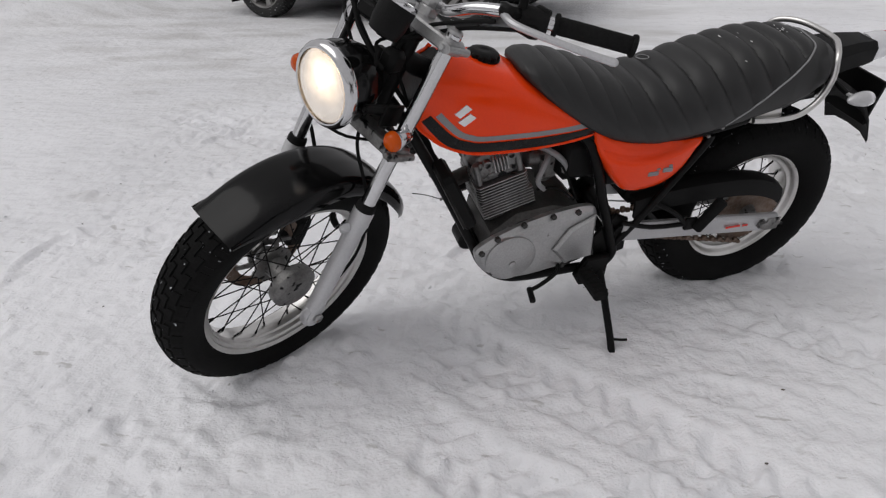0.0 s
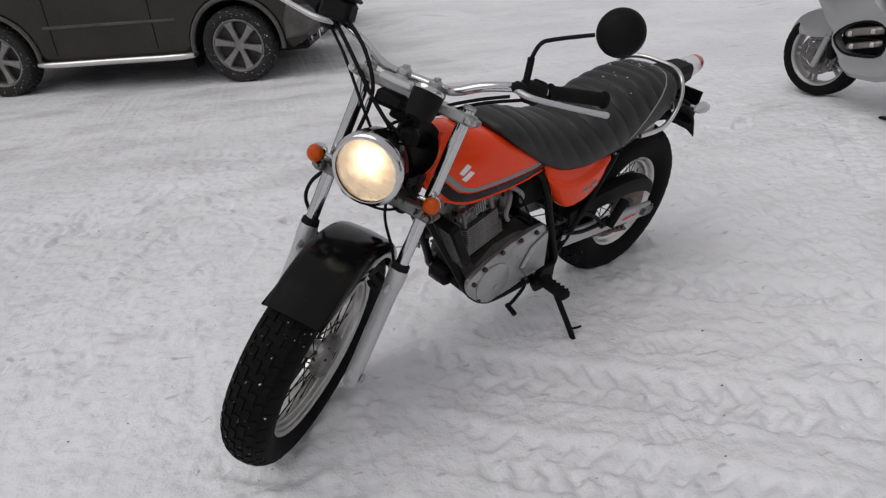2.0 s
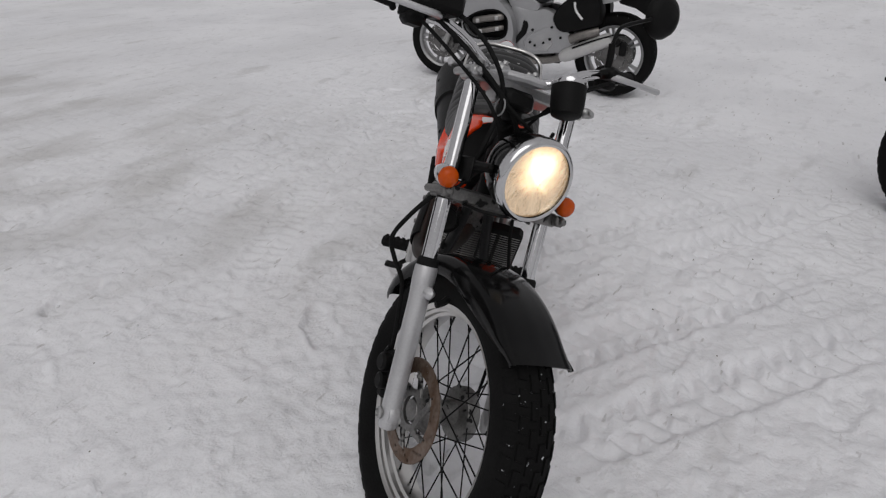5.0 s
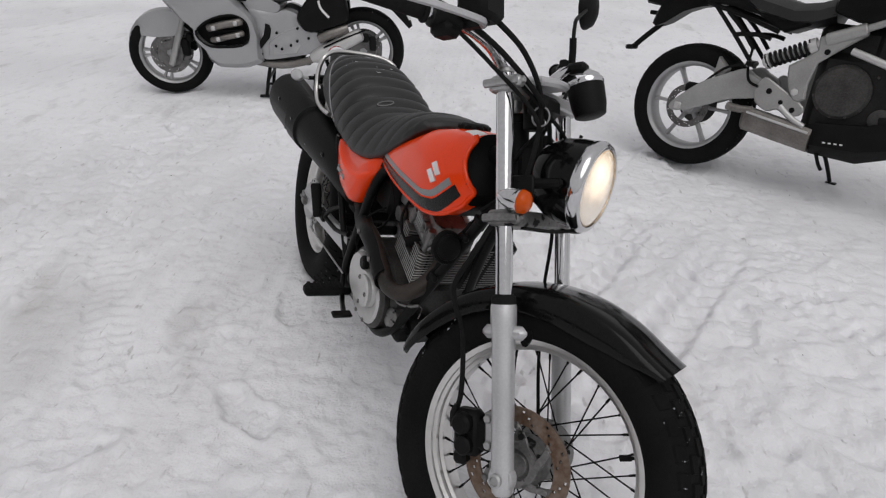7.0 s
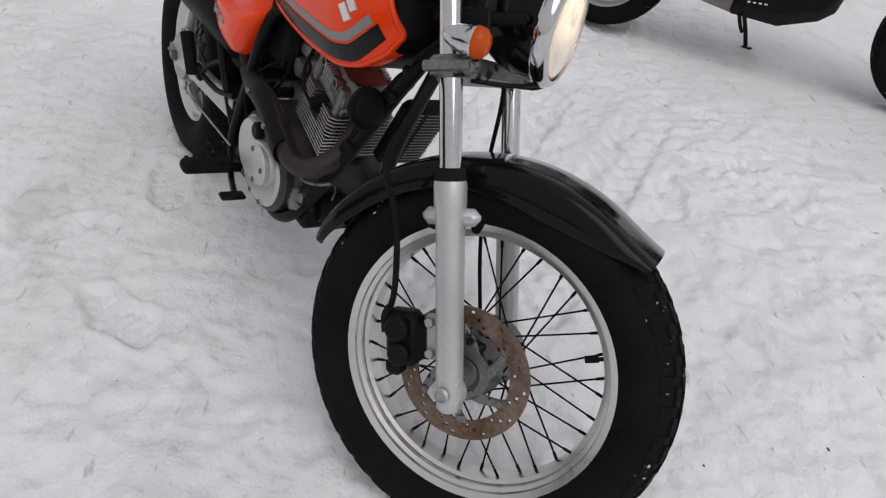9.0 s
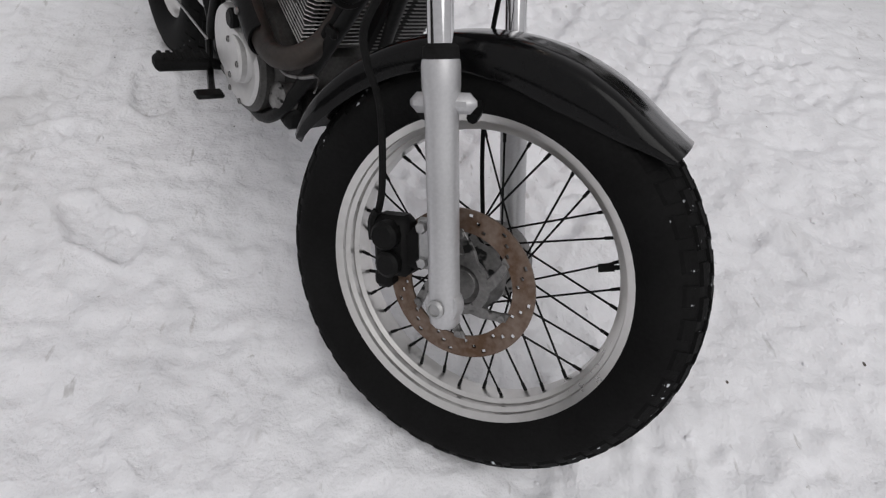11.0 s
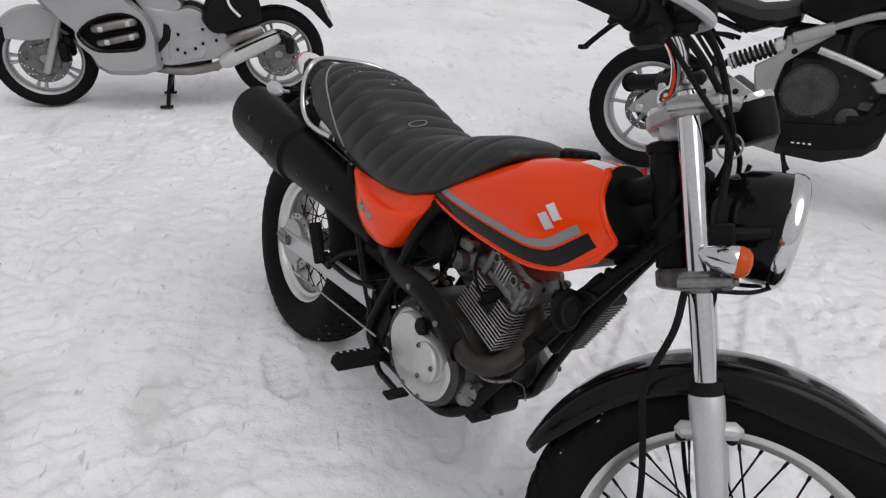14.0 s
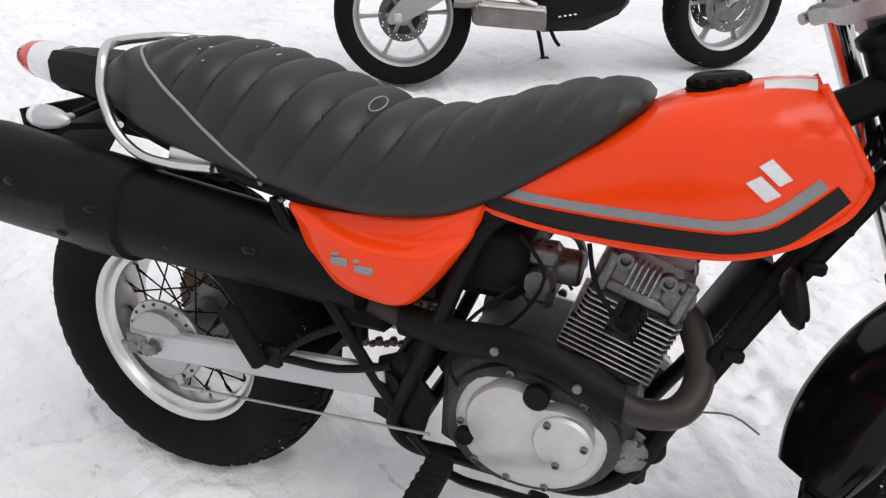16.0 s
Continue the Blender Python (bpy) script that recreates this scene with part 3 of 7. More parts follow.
for r, h in ((0.0785, 0.010), (0.070, 0.0145), (0.055, 0.0185), (0.035, 0.021), (0.015, 0.0225), (0.002, 0.0228)):
    lens.append((r, h))
lens_ob = part("lens", Shape().lathe(lens + [(r, h - 0.003) for r, h in reversed(lens)], (0, 0, 0), (1, 0, 0), 48, cap=True), LAMP_GLASS, head, None, "fluted glass headlight lens")
lens_ob.matrix_basis = HL
lens_ob.visible_shadow = False
br = Shape()
for side in (-1, 1):
    br.tube([(OFFSET + 0.01, side * 0.100, 0.555), (0.09, side * 0.096, 0.550), (0.135, side * 0.091, 0.550)], 0.010, 8, 3)
    br.box((0.060, side * 0.105, 0.540), (0.060, 0.008, 0.050), 0.003)
    br.join(hex_bolt((0.135, side * 0.092, 0.550), (0, side, 0), 0.008, 0.007))
    br.tube([(0.055, side * 0.085, 0.468), (0.110, side * 0.055, 0.462), (0.140, side * 0.018, 0.466)], 0.0035, 8, 3)
part("headlight_bracket", br, BLACK_SATIN, bike, UPPER)


def indicator(parent, M, lens_mat, label, body_mat=CHROME):
    """A bullet indicator facing along +x, its stalk towards -y."""
    b = part("indicator", Shape().lathe([(0.003, -0.052), (0.012, -0.044), (0.021, -0.026), (0.0255, -0.006), (0.0265, 0.004), (0.0255, 0.008)], (0, 0, 0), (1, 0, 0), 24)
             .cyl((-0.012, 0, 0), (-0.014, -0.050, -0.004), 0.0065, n=10), body_mat, parent, M, label)
    part("lens", Shape().lathe([(0.0255, 0.006), (0.026, 0.012), (0.0235, 0.022), (0.016, 0.029), (0.004, 0.0315)], (0, 0, 0), (1, 0, 0), 24), lens_mat, b, M)
    return b


for side in (-1, 1):
    indicator(bike, UPPER @ shift(0.083, side * 0.158, 0.516) @ rot("Y", 14) @ Matrix.Diagonal((0.84, side * 0.84, 0.84, 1)), AMBER, "chrome bullet indicator with an amber lens")

# speedometer pod, warning-lamp panel, ignition
SP = UPPER @ shift(0.124, 0.060, 0.732) @ rot("Y", -13) @ Matrix.Scale(0.88, 4)
pod = part("speedometer", Shape().lathe([(0.028, -0.048), (0.036, -0.044), (0.041, -0.020), (0.043, 0.020), (0.042, 0.030)], (0, 0, 0), (0, 0, 1), 36), BLACK_PLASTIC, bike, SP, "round black speedometer with a chrome ring")
part("bezel", Shape().lathe([(0.043, 0.024), (0.0445, 0.030), (0.043, 0.036), (0.038, 0.036), (0.037, 0.030)], (0, 0, 0), (0, 0, 1), 36, cap=False, loop=True), CHROME, pod, SP)
part("dial", Shape().lathe([(0.038, 0.030), (0.037, 0.032), (0.002, 0.032)], (0, 0, 0), (0, 0, 1), 30), BLACK_GLOSS, pod, SP)
panel = Shape().prism([(0.020, -0.085), (0.085, -0.075), (0.105, -0.030), (0.105, 0.012), (0.060, 0.016), (0.020, 0.020)], 0.735, 0.752, 0.006, "xy")
part("warning_lamp_panel", panel, SILVER, bike, UPPER, "silver warning-lamp panel")
part("ignition_switch", Shape().cyl((0.040, -0.010, 0.660), (0.040, -0.010, 0.728), 0.022, n=20, bev=0.004).box((0.070, -0.030, 0.700), (0.045, 0.075, 0.040), 0.010), BLACK_PLASTIC, bike, UPPER)
clut = Shape().box((0.035, 0.0, 0.60), (0.045, 0.06, 0.075), 0.014).box((0.04, 0.035, 0.63), (0.05, 0.045, 0.05), 0.012)
part("horn_and_wiring_box", clut, BLACK_PLASTIC, bike, UPPER)

# handlebar
BAR = [(-0.105, 0.410, 0.858), (-0.060, 0.335, 0.842), (-0.020, 0.275, 0.830), (0.008, 0.215, 0.818), (0.020, 0.150, 0.795), (0.014, 0.095, 0.765), (-0.004, 0.060, 0.757), (-0.008, 0.0, 0.757)]
bar_pts = BAR + [(a, -b, c) for a, b, c in reversed(BAR[:-1])]
part("handlebar", Shape().tube(bar_pts, 0.0115, 14, 6), CHROME, bike, WIDE, "chromed handlebar")
for side in (-1, 1):
    R = Shape().box((0.004, side * 0.042, 0.726), (0.038, 0.032, 0.066), 0.006)
    R.box((0.002, side * 0.042, 0.763), (0.040, 0.032, 0.024), 0.007)
    for dx in (-0.012, 0.012):
        R.join(hex_bolt((0.002 + dx, side * 0.042, 0.773), (0, 0, 1), 0.006, 0.008))
    part("bar_riser", R, CAST, bike, UPPER)
    fl = Matrix.Diagonal((1, side, 1, 1))
    G = WIDE @ fl
    gdir = [(-0.020 - 0.085 * t, 0.277 + 0.133 * t, 0.8305 + 0.0275 * t) for t in (0.12, 0.35, 0.6, 0.8, 1.0)]
    gr = Shape().tube(gdir, 0.0165, 14, 3)
    for t in (0.10, 1.0):
        c = Vector((-0.020 - 0.085 * t, 0.277 + 0.133 * t, 0.8305 + 0.0275 * t))
        gr.lathe([(0.020, -0.004), (0.0215, 0), (0.020, 0.004)], c, (-0.085, 0.133, 0.0275), 16)
    part("grip", gr, RUBBER, bike, G, "black rubber grip")
    sw = Shape().tube([(0.002, 0.232, 0.822), (-0.012, 0.256, 0.826), (-0.024, 0.278, 0.8305)], 0.022, 12, 3)
    sw.box((-0.010, 0.255, 0.806), (0.045, 0.045, 0.026), 0.009).box((-0.016, 0.262, 0.846), (0.020, 0.030, 0.012), 0.004)
    part("switch_housing", sw, BLACK_PLASTIC, bike, G, "black switch housing")
    lv = part("lever_bracket", Shape().box((0.030, 0.228, 0.822), (0.050, 0.034, 0.026), 0.008), BLACK_SATIN, bike, G)
    part("lever", Shape().tube([(0.045, 0.225, 0.816), (0.062, 0.262, 0.812), (0.040, 0.330, 0.818), (0.004, 0.400, 0.826), (-0.012, 0.428, 0.830)], lambda s: 0.0080 - 0.0015 * math.sin(math.pi * s), 8, 5), SILVER, lv, G, "silver lever")
    part("lever_tip", Shape().ball((-0.012, 0.428, 0.830), 0.0075, 10, 6), SILVER, lv, G)
    mi = part("mirror", Shape().tube([(0.012, 0.236, 0.832), (0.016, 0.232, 0.866), (0.018, 0.228, 0.892)], 0.0085, 10, 4)
              .tube([(0.018, 0.228, 0.885), (0.019, 0.236, 0.925), (0.014, 0.262, 0.945), (0.004, 0.318 + 0.010 * (1 + side), 0.972 + 0.005 * (1 + side))], 0.0048, 8, 5), BLACK_SATIN, bike, G, "round black mirror on a bent stalk")
    MM = G @ shift(-0.008, 0.365 + 0.012 * (1 + side), 0.992 + 0.006 * (1 + side)) @ rot("Z", 6) @ rot("Y", 6)
    part("shell", Shape().lathe([(0.004, 0.020), (0.030, 0.017), (0.046, 0.008), (0.0535, -0.006), (0.0535, -0.012), (0.050, -0.013)], (0, 0, 0), (1, 0, 0), 36), BLACK_PLASTIC, mi, MM)
    part("glass", Shape().lathe([(0.050, -0.012), (0.0495, -0.0135), (0.002, -0.0135)], (0, 0, 0), (1, 0, 0), 36), MIRROR, mi, MM)
mc = Shape().box((0.040, -0.222, 0.846), (0.060, 0.075, 0.052), 0.010).box((0.040, -0.222, 0.876), (0.066, 0.082, 0.010), 0.004)
part("brake_fluid_reservoir", mc, BLACK_PLASTIC, bike, WIDE, "black brake fluid reservoir")
hoses = [[(0.05, -0.205, 0.826), (0.075, -0.13, 0.78), (0.085, -0.075, 0.70), (0.070, -0.085, 0.58), (0.040, -0.110, 0.505), (0.022, -0.138, 0.474), (0.008, -0.174, 0.424), (-0.024, -0.190, 0.366), (-0.038, -0.166, 0.322), (-0.042, -0.130, 0.270), (-0.046, -0.118, 0.20), (-0.055, -0.108, 0.14), (-0.070, -0.100, 0.10)],
         [(0.02, -0.25, 0.815), (0.06, -0.17, 0.765), (0.09, -0.07, 0.69), (0.06, 0.01, 0.62), (-0.02, 0.03, 0.56), (-0.10, 0.06, 0.50)],
         [(0.0, -0.28, 0.81), (0.04, -0.19, 0.75), (0.085, -0.09, 0.665), (0.05, -0.03, 0.58), (-0.06, -0.04, 0.50)],
         [(0.05, 0.225, 0.810), (0.05, 0.15, 0.770), (0.055, 0.08, 0.72), (0.03, 0.03, 0.64), (-0.04, 0.05, 0.55), (-0.12, 0.07, 0.46)],
         [(0.0, 0.25, 0.810), (0.03, 0.16, 0.765), (0.05, 0.07, 0.70), (0.04, -0.02, 0.64), (-0.03, -0.03, 0.56)],
         [(0.118, 0.052, 0.655), (0.070, 0.045, 0.54), (0.060, 0.050, 0.44), (0.024, 0.100, 0.34), (0.006, 0.130, 0.25), (0.004, 0.130, 0.15), (0.020, 0.105, 0.03)],
         [(0.06, -0.13, 0.735), (0.095, -0.05, 0.675), (0.10, 0.01, 0.645), (0.09, 0.06, 0.62)]]
for k, h in enumerate(hoses):
    part("brake_hose" if k == 0 else "cable", Shape().tube(h, 0.0052 if k in (0, 1) else 0.0040, 8, 6), RUBBER, bike, UPPER)
part("cable_ring", Shape().tube([(0.085 + 0.018 * math.cos(q), -0.075, 0.675 + 0.018 * math.sin(q)) for q in (i * math.pi / 4 for i in range(8))], 0.0018, 6, 3, loop=True), GREY_DECAL, bike, UPPER)

# steering head and frame tubes
HEAD_TOP, HEAD_LOW = FOOT + AX * 0.690, FOOT + AX * 0.490
fr = part("frame", Shape().cyl(HEAD_LOW, HEAD_TOP, 0.026, n=22, bev=0.003).lathe([(0.028, 0), (0.031, 0.006), (0.031, 0.016), (0.024, 0.020)], HEAD_TOP - AX * 0.012, AX, 22)
          .tube([HEAD_LOW + AX * 0.14, (1.00, 0, 0.850), (0.80, 0, 0.770), (0.60, 0, 0.700)], 0.024, 12, 5), BLACK_SATIN, bike, None, "black tubular steel frame")
for side in (-1, 1):
    part("down_tube", Shape().tube([HEAD_LOW + AX * 0.05, (1.062, side * 0.020, 0.735), (0.978, side * 0.042, 0.570), (0.898, side * 0.075, 0.395), (0.868, side * 0.095, 0.330), (0.815, side * 0.105, 0.282), (0.74, side * 0.105, 0.264),
                                    (0.60, side * 0.105, 0.262), (0.515, side * 0.108, 0.262), (0.482, side * 0.110, 0.300), (0.500, side * 0.112, 0.360), (0.550, side * 0.112, 0.490), (0.588, side * 0.108, 0.605),
                                    (0.628, side * 0.090, 0.680), (0.74, side * 0.05, 0.725)], 0.0135, 10, 5), BLACK_SATIN, fr)
    part("rear_tube", Shape().tube([(0.486, side * 0.114, 0.330), (0.415, side * 0.124, 0.440), (0.303, side * 0.132, 0.630), (0.290, side * 0.132, 0.665)], 0.010, 10, 4), BLACK_SATIN, fr)
    part("seat_rail", Shape().tube([(0.66, side * 0.085, 0.690), (0.50, side * 0.110, 0.672), (0.33, side * 0.125, 0.672), (0.15, side * 0.120, 0.700), (-0.02, side * 0.090, 0.735)], 0.012, 10, 4), BLACK_SATIN, fr)
for x, z, r in ((0.486, 0.330, 0.016), (0.50, 0.262, 0.014), (0.862, 0.320, 0.010)):
    part("cross_tube", Shape().cyl((x, -0.105, z), (x, 0.105, z), r, n=14), BLACK_SATIN, fr)
for y in (-0.1, 0.1):
    part("frame_plate", Shape().prism([(0.44, 0.30), (0.53, 0.27), (0.55, 0.36), (0.49, 0.43), (0.45, 0.41)], y - 0.005, y + 0.005, 0.002), BLACK_SATIN, fr)

# fuel tank
T_ZB = [(0.5697, 0.71), (0.5861, 0.698), (0.6188, 0.687), (0.7169, 0.677), (0.8259, 0.674), (0.9106, 0.679), (0.9484, 0.687), (0.9942, 0.705), (1.0267, 0.731), (1.046, 0.75), (1.0545, 0.772), (1.0584, 0.779)]
T_ZT = [(0.5697, 0.725), (0.5861, 0.74), (0.6188, 0.755), (0.6842, 0.785), (0.7714, 0.828), (0.8259, 0.858), (0.8804, 0.876), (0.9458, 0.891), (0.968, 0.894), (1, 0.896), (1.0584, 0.896)]
T_W = [(0.5697, 0.08), (0.5861, 0.098), (0.6188, 0.108), (0.6842, 0.115), (0.7714, 0.12), (0.8804, 0.12), (0.9, 0.1195), (0.94, 0.115), (0.97, 0.1085), (1, 0.1), (1.02, 0.093), (1.04, 0.0845), (1.05, 0.079), (1.0584, 0.07)]
T_SEC = [(0.0, 0.0), (0.55, 0.0), (0.80, 0.006), (0.90, 0.035), (0.955, 0.12), (0.99, 0.26), (1.0, 0.40), (0.985, 0.55), (0.94, 0.70), (0.86, 0.825), (0.74, 0.91), (0.58, 0.965), (0.38, 0.99), (0.18, 1.0), (0.0, 1.0)]
T_BELL = T_SEC[:6] + [(1.0, 0.40), (0.985, 0.53), (0.93, 0.655), (0.81, 0.765), (0.65, 0.855), (0.49, 0.925), (0.33, 0.970), (0.15, 0.995), (0.0, 1.0)]


def tank_section(x):
    """The tank's half section: rounded under the seat, bell-shaped at the front."""
    t = min(1.0, max(0.0, (x - 0.84) / 0.15))
    return [(a + (c - a) * t, b + (d - b) * t) for (a, b), (c, d) in zip(T_SEC, T_BELL)]


def tank_y(x, z):
    zb, zt = lerp(T_ZB, x), lerp(T_ZT, x)
    tab = sorted((b, a) for a, b in tank_section(x)[2:12])
    return lerp(T_W, x) * lerp(tab, (z - zb) / (zt - zb))


def tank_front(z):
    """The tank's front leans back above the widest point."""
    return 1.0584 - 0.72 * max(0.0, z - 0.792)


def tank_top(x, y):
    tab = sorted((a, b) for a, b in tank_section(x)[7:])
    return lerp(T_ZB, x) + (lerp(T_ZT, x) - lerp(T_ZB, x)) * lerp(tab, abs(y) / lerp(T_W, x))


rings = []
xs = sorted(set([p[0] for p in T_ZT] + [p[0] for p in T_ZB] + [0.5697 + 0.4887 * i / 42 for i in range(43)]))
for x in xs:
    zb, zt, w = lerp(T_ZB, x), lerp(T_ZT, x), lerp(T_W, x)
    secs = cat([(a, b, 0) for a, b in tank_section(x)], 3)
    half = [(x, w * max(q.x, 0), zb + (zt - zb) * q.y) for q in secs]
    half = [(min(a, tank_front(c)), b, c) for a, b, c in half]
    rings.append(half + [(a, -b, c) for a, b, c in reversed(half[1:-1])])
tank = part("fuel_tank", Shape().loft(rings), ORANGE, bike, None, "glossy orange fuel tank with grey and black stripes", smooth=60)
lip_pts = [(x, tank_y(x, lerp(T_ZB, x) + 0.004) + 0.001, lerp(T_ZB, x) + 0.003) for x in (0.575, 0.600, 0.66, 0.76, 0.84, 0.91, 0.95, 0.98, 1.0, 1.018, 1.030, 1.042, 1.052)]
rim = [(tank_front(z), tank_y(tank_front(z), z), z) for z in (0.785, 0.800, 0.815, 0.830, 0.845, 0.858, 0.870, 0.879, 0.886, 0.891)]
lip_pts += [(x - 0.001, y - 0.002, z) for x, y, z in rim]


def stripe(lower, upper, side, lift):
    """A decal between two curves of (x, z) on the tank's flank."""
    a, b = (cat([(x if x > 0.9 else 0.9 - (0.9 - x) * 1.09, 0, z + 0.010) for x, z in ((p[0] - 0.018, p[1]) for p in edge)], 6) for edge in (lower, upper))
    rings = []
    for p, q in zip(a, b):
        row = []
        for t in (0, 0.33, 0.67, 1):
            r = p.lerp(q, t)
            row.append((r.x, side * (tank_y(r.x, r.z) + lift), r.z))
        row += [(x, y - side * 0.003, z) for x, y, z in reversed(row)]
        rings.append(row)
    return Shape().loft(rings)


for side in (-1, 1):
    part("seam_lip", Shape().tube([(x, side * y, z) for x, y, z in lip_pts], 0.0055, 8, 4), ORANGE, tank)
    part("black_stripe", stripe([(0.640, 0.690), (0.72, 0.677), (0.82, 0.675), (0.92, 0.679), (0.965, 0.686), (1.008, 0.704), (1.058, 0.760)],
                                [(0.640, 0.708), (0.72, 0.703), (0.82, 0.703), (0.92, 0.706), (0.955, 0.712), (0.990, 0.727), (1.040, 0.778)], side, 0.0026), BLACK_DECAL, tank)
    part("grey_stripe", stripe([(0.645, 0.7115), (0.72, 0.7075), (0.82, 0.7080), (0.92, 0.711), (0.955, 0.717), (0.986, 0.731), (1.030, 0.775)],
                               [(0.650, 0.7245), (0.72, 0.7200), (0.82, 0.7210), (0.92, 0.724), (0.945, 0.729), (0.975, 0.742), (1.018, 0.786)], side, 0.0012), GREY_DECAL, tank)
    cx, cz = 0.944, 0.790
    bd = Shape()
    for poly in ([(-0.020, -0.006), (0.006, -0.026), (0.020, -0.016), (-0.006, 0.004)], [(-0.010, 0.014), (0.016, -0.006), (0.028, 0.003), (0.002, 0.024)]):
        rows = []
        for dx, dz in poly:
            x, z = cx + dx, cz + dz
            rows.append((x, side * (tank_y(x, z) + 0.0035), z))
        bd.add(rows + [(x, y - side * 0.004, z) for x, y, z in rows], [(0, 1, 2, 3), (4, 5, 6, 7), (0, 1, 5, 4), (1, 2, 6, 5), (2, 3, 7, 6), (3, 0, 4, 7)])
    part("badge", bd, BADGE, tank, None, "plain silver tank badge", smooth=10)
# the tank's front between the two flank edges is black
tank.data.materials.append(BLACK_SATIN)
for poly in tank.data.polygons:
    c = poly.center
    if c.x > tank_front(c.z) - 0.0012 and c.z > 0.80 or poly.normal.x > 0.74 and c.x > 0.97 and (c.z > 0.80 or abs(c.y) < 0.060) or c.x > 0.97 and abs(c.y) < 0.05 and c.z < 0.79:
        poly.material_index = 1
capm = shift(0.877, 0.004, 0.868) @ rot("Y", -9) @ Matrix.Diagonal((0.95, 0.95, 0.84, 1))
cap_s = Shape().lathe([(0.040, 0.0), (0.042, 0.003), (0.042, 0.006), (0.034, 0.008)], n=40, axis=(0, 0, 1))
for i in range(12):
    a = i * math.pi / 6
    cap_s.box((0.034 * math.cos(a), 0.034 * math.sin(a), 0.013), (0.014, 0.014, 0.018), 0.005, rot("Z", 0))
cap_s.lathe([(0.036, 0.006), (0.037, 0.020), (0.032, 0.025), (0.012, 0.0265), (0.010, 0.025)], axis=(0, 0, 1), n=40)
part("filler_cap", cap_s, BLACK_PLASTIC, tank, capm, "black plastic fuel cap")
lab = []
for k in range(7):
    x = 0.926 + 0.056 * k / 6
    row = [(x, -0.020 - 0.026 * t, tank_top(x, -0.020 - 0.026 * t) + 0.0016) for t in (0, 0.25, 0.5, 0.75, 1)]
    lab.append(row + [(a, b, c - 0.003) for a, b, c in reversed(row)])
part("warning_sticker", Shape().loft(lab), PLATE_WHITE, tank, None, "white sticker with small unreadable print")

# seat with rolled padding
S_ZT = [(-0.085, 0.822), (-0.07, 0.838), (-0.04, 0.852), (0.015, 0.865), (0.08, 0.871), (0.14, 0.871), (0.2, 0.863), (0.25, 0.854), (0.31, 0.838), (0.37, 0.82), (0.43, 0.806), (0.48, 0.802), (0.53, 0.808), (0.58, 0.822), (0.626, 0.84), (0.6692, 0.855), (0.7125, 0.866), (0.747, 0.87), (0.773, 0.871), (0.7903, 0.867), (0.8007, 0.858)]
S_ZB = [(-0.085, 0.79), (-0.06, 0.77), (-0.03, 0.758), (0.03, 0.74), (0.09, 0.722), (0.17, 0.705), (0.27, 0.686), (0.37, 0.671), (0.45, 0.665), (0.52, 0.672), (0.57, 0.684), (0.6346, 0.716), (0.7038, 0.766), (0.747, 0.8), (0.7817, 0.83), (0.8007, 0.846)]
S_W = [(-0.085, 0.06), (-0.07, 0.085), (-0.03, 0.115), (0.03, 0.135), (0.09, 0.144), (0.22, 0.15), (0.39, 0.152), (0.47, 0.149), (0.54, 0.141), (0.6087, 0.13), (0.6778, 0.12), (0.7384, 0.11), (0.7687, 0.098), (0.7886, 0.078), (0.8007, 0.05)]
S_SEC = [(0.0, 0.02), (0.60, 0.0), (0.88, 0.0), (0.97, 0.05), (1.0, 0.18), (0.99, 0.36), (0.93, 0.56), (0.82, 0.74), (0.66, 0.87), (0.46, 0.955), (0.22, 0.99), (0.0, 1.0)]
ssec = cat([(a, b, 0) for a, b in S_SEC], 4)
slen = [0.0]
for a, b in zip(ssec, ssec[1:]):
    slen.append(slen[-1] + (b - a).length)
rings = []
for i in range(305):
    x = -0.085 + 0.8857 * i / 304
    zb, zt, w = lerp(S_ZB, x), lerp(S_ZT, x), lerp(S_W, x)
    half = []
    for q, sl_ in zip(ssec, slen):
        y, z = w * max(q.x, 0), zb + (zt - zb) * q.y
        side_f = (1 - q.y)
        xx = x
        pip = 0.0 + 0.30 * side_f ** 1.2
        seam = (x - 0.005 + 0.075 * side_f ** 1.4) / 0.060
        amp = 0.0135 * min(1, max(0, (x - pip) / 0.02)) * (0.50 + 0.50 * min(1, max(0, (0.60 - x - 0.10 * side_f) / 0.14))) * min(1, max(0, (0.775 - x) / 0.05)) * min(1, q.y * 3.2)
        puff = amp * (abs(math.sin(math.pi * seam)) ** 0.42 - 0.8)
        nz, ny = max(0.0, q.y - 0.25), max(0.0, q.x - 0.2) * 0.8
        half.append((xx, y + puff * ny, z + puff * (nz + 0.2) * 1.3))
    rings.append(half + [(a, -b, c) for a, b, c in reversed(half[1:-1])])
seat = part("seat", Shape().loft(rings), VINYL, bike, None, "long black vinyl seat with rolled cross ribs and white piping", smooth=70)
for side in (-1, 1):
    pp = []
    for k in range(15):
        t = k / 14
        qy = 1.0 - 0.93 * t
        x = -0.005 + 0.30 * (1 - qy) ** 1.2
        tab = sorted((b, a) for a, b in S_SEC[3:])
        y = lerp(S_W, x) * lerp(tab, qy)
        z = lerp(S_ZB, x) + (lerp(S_ZT, x) - lerp(S_ZB, x)) * qy
        pp.append((x, side * (y + 0.001), z + 0.001))
    part("piping", Shape().tube(pp, 0.0026, 6, 3), GREY_DECAL, seat, None, "pale piping")
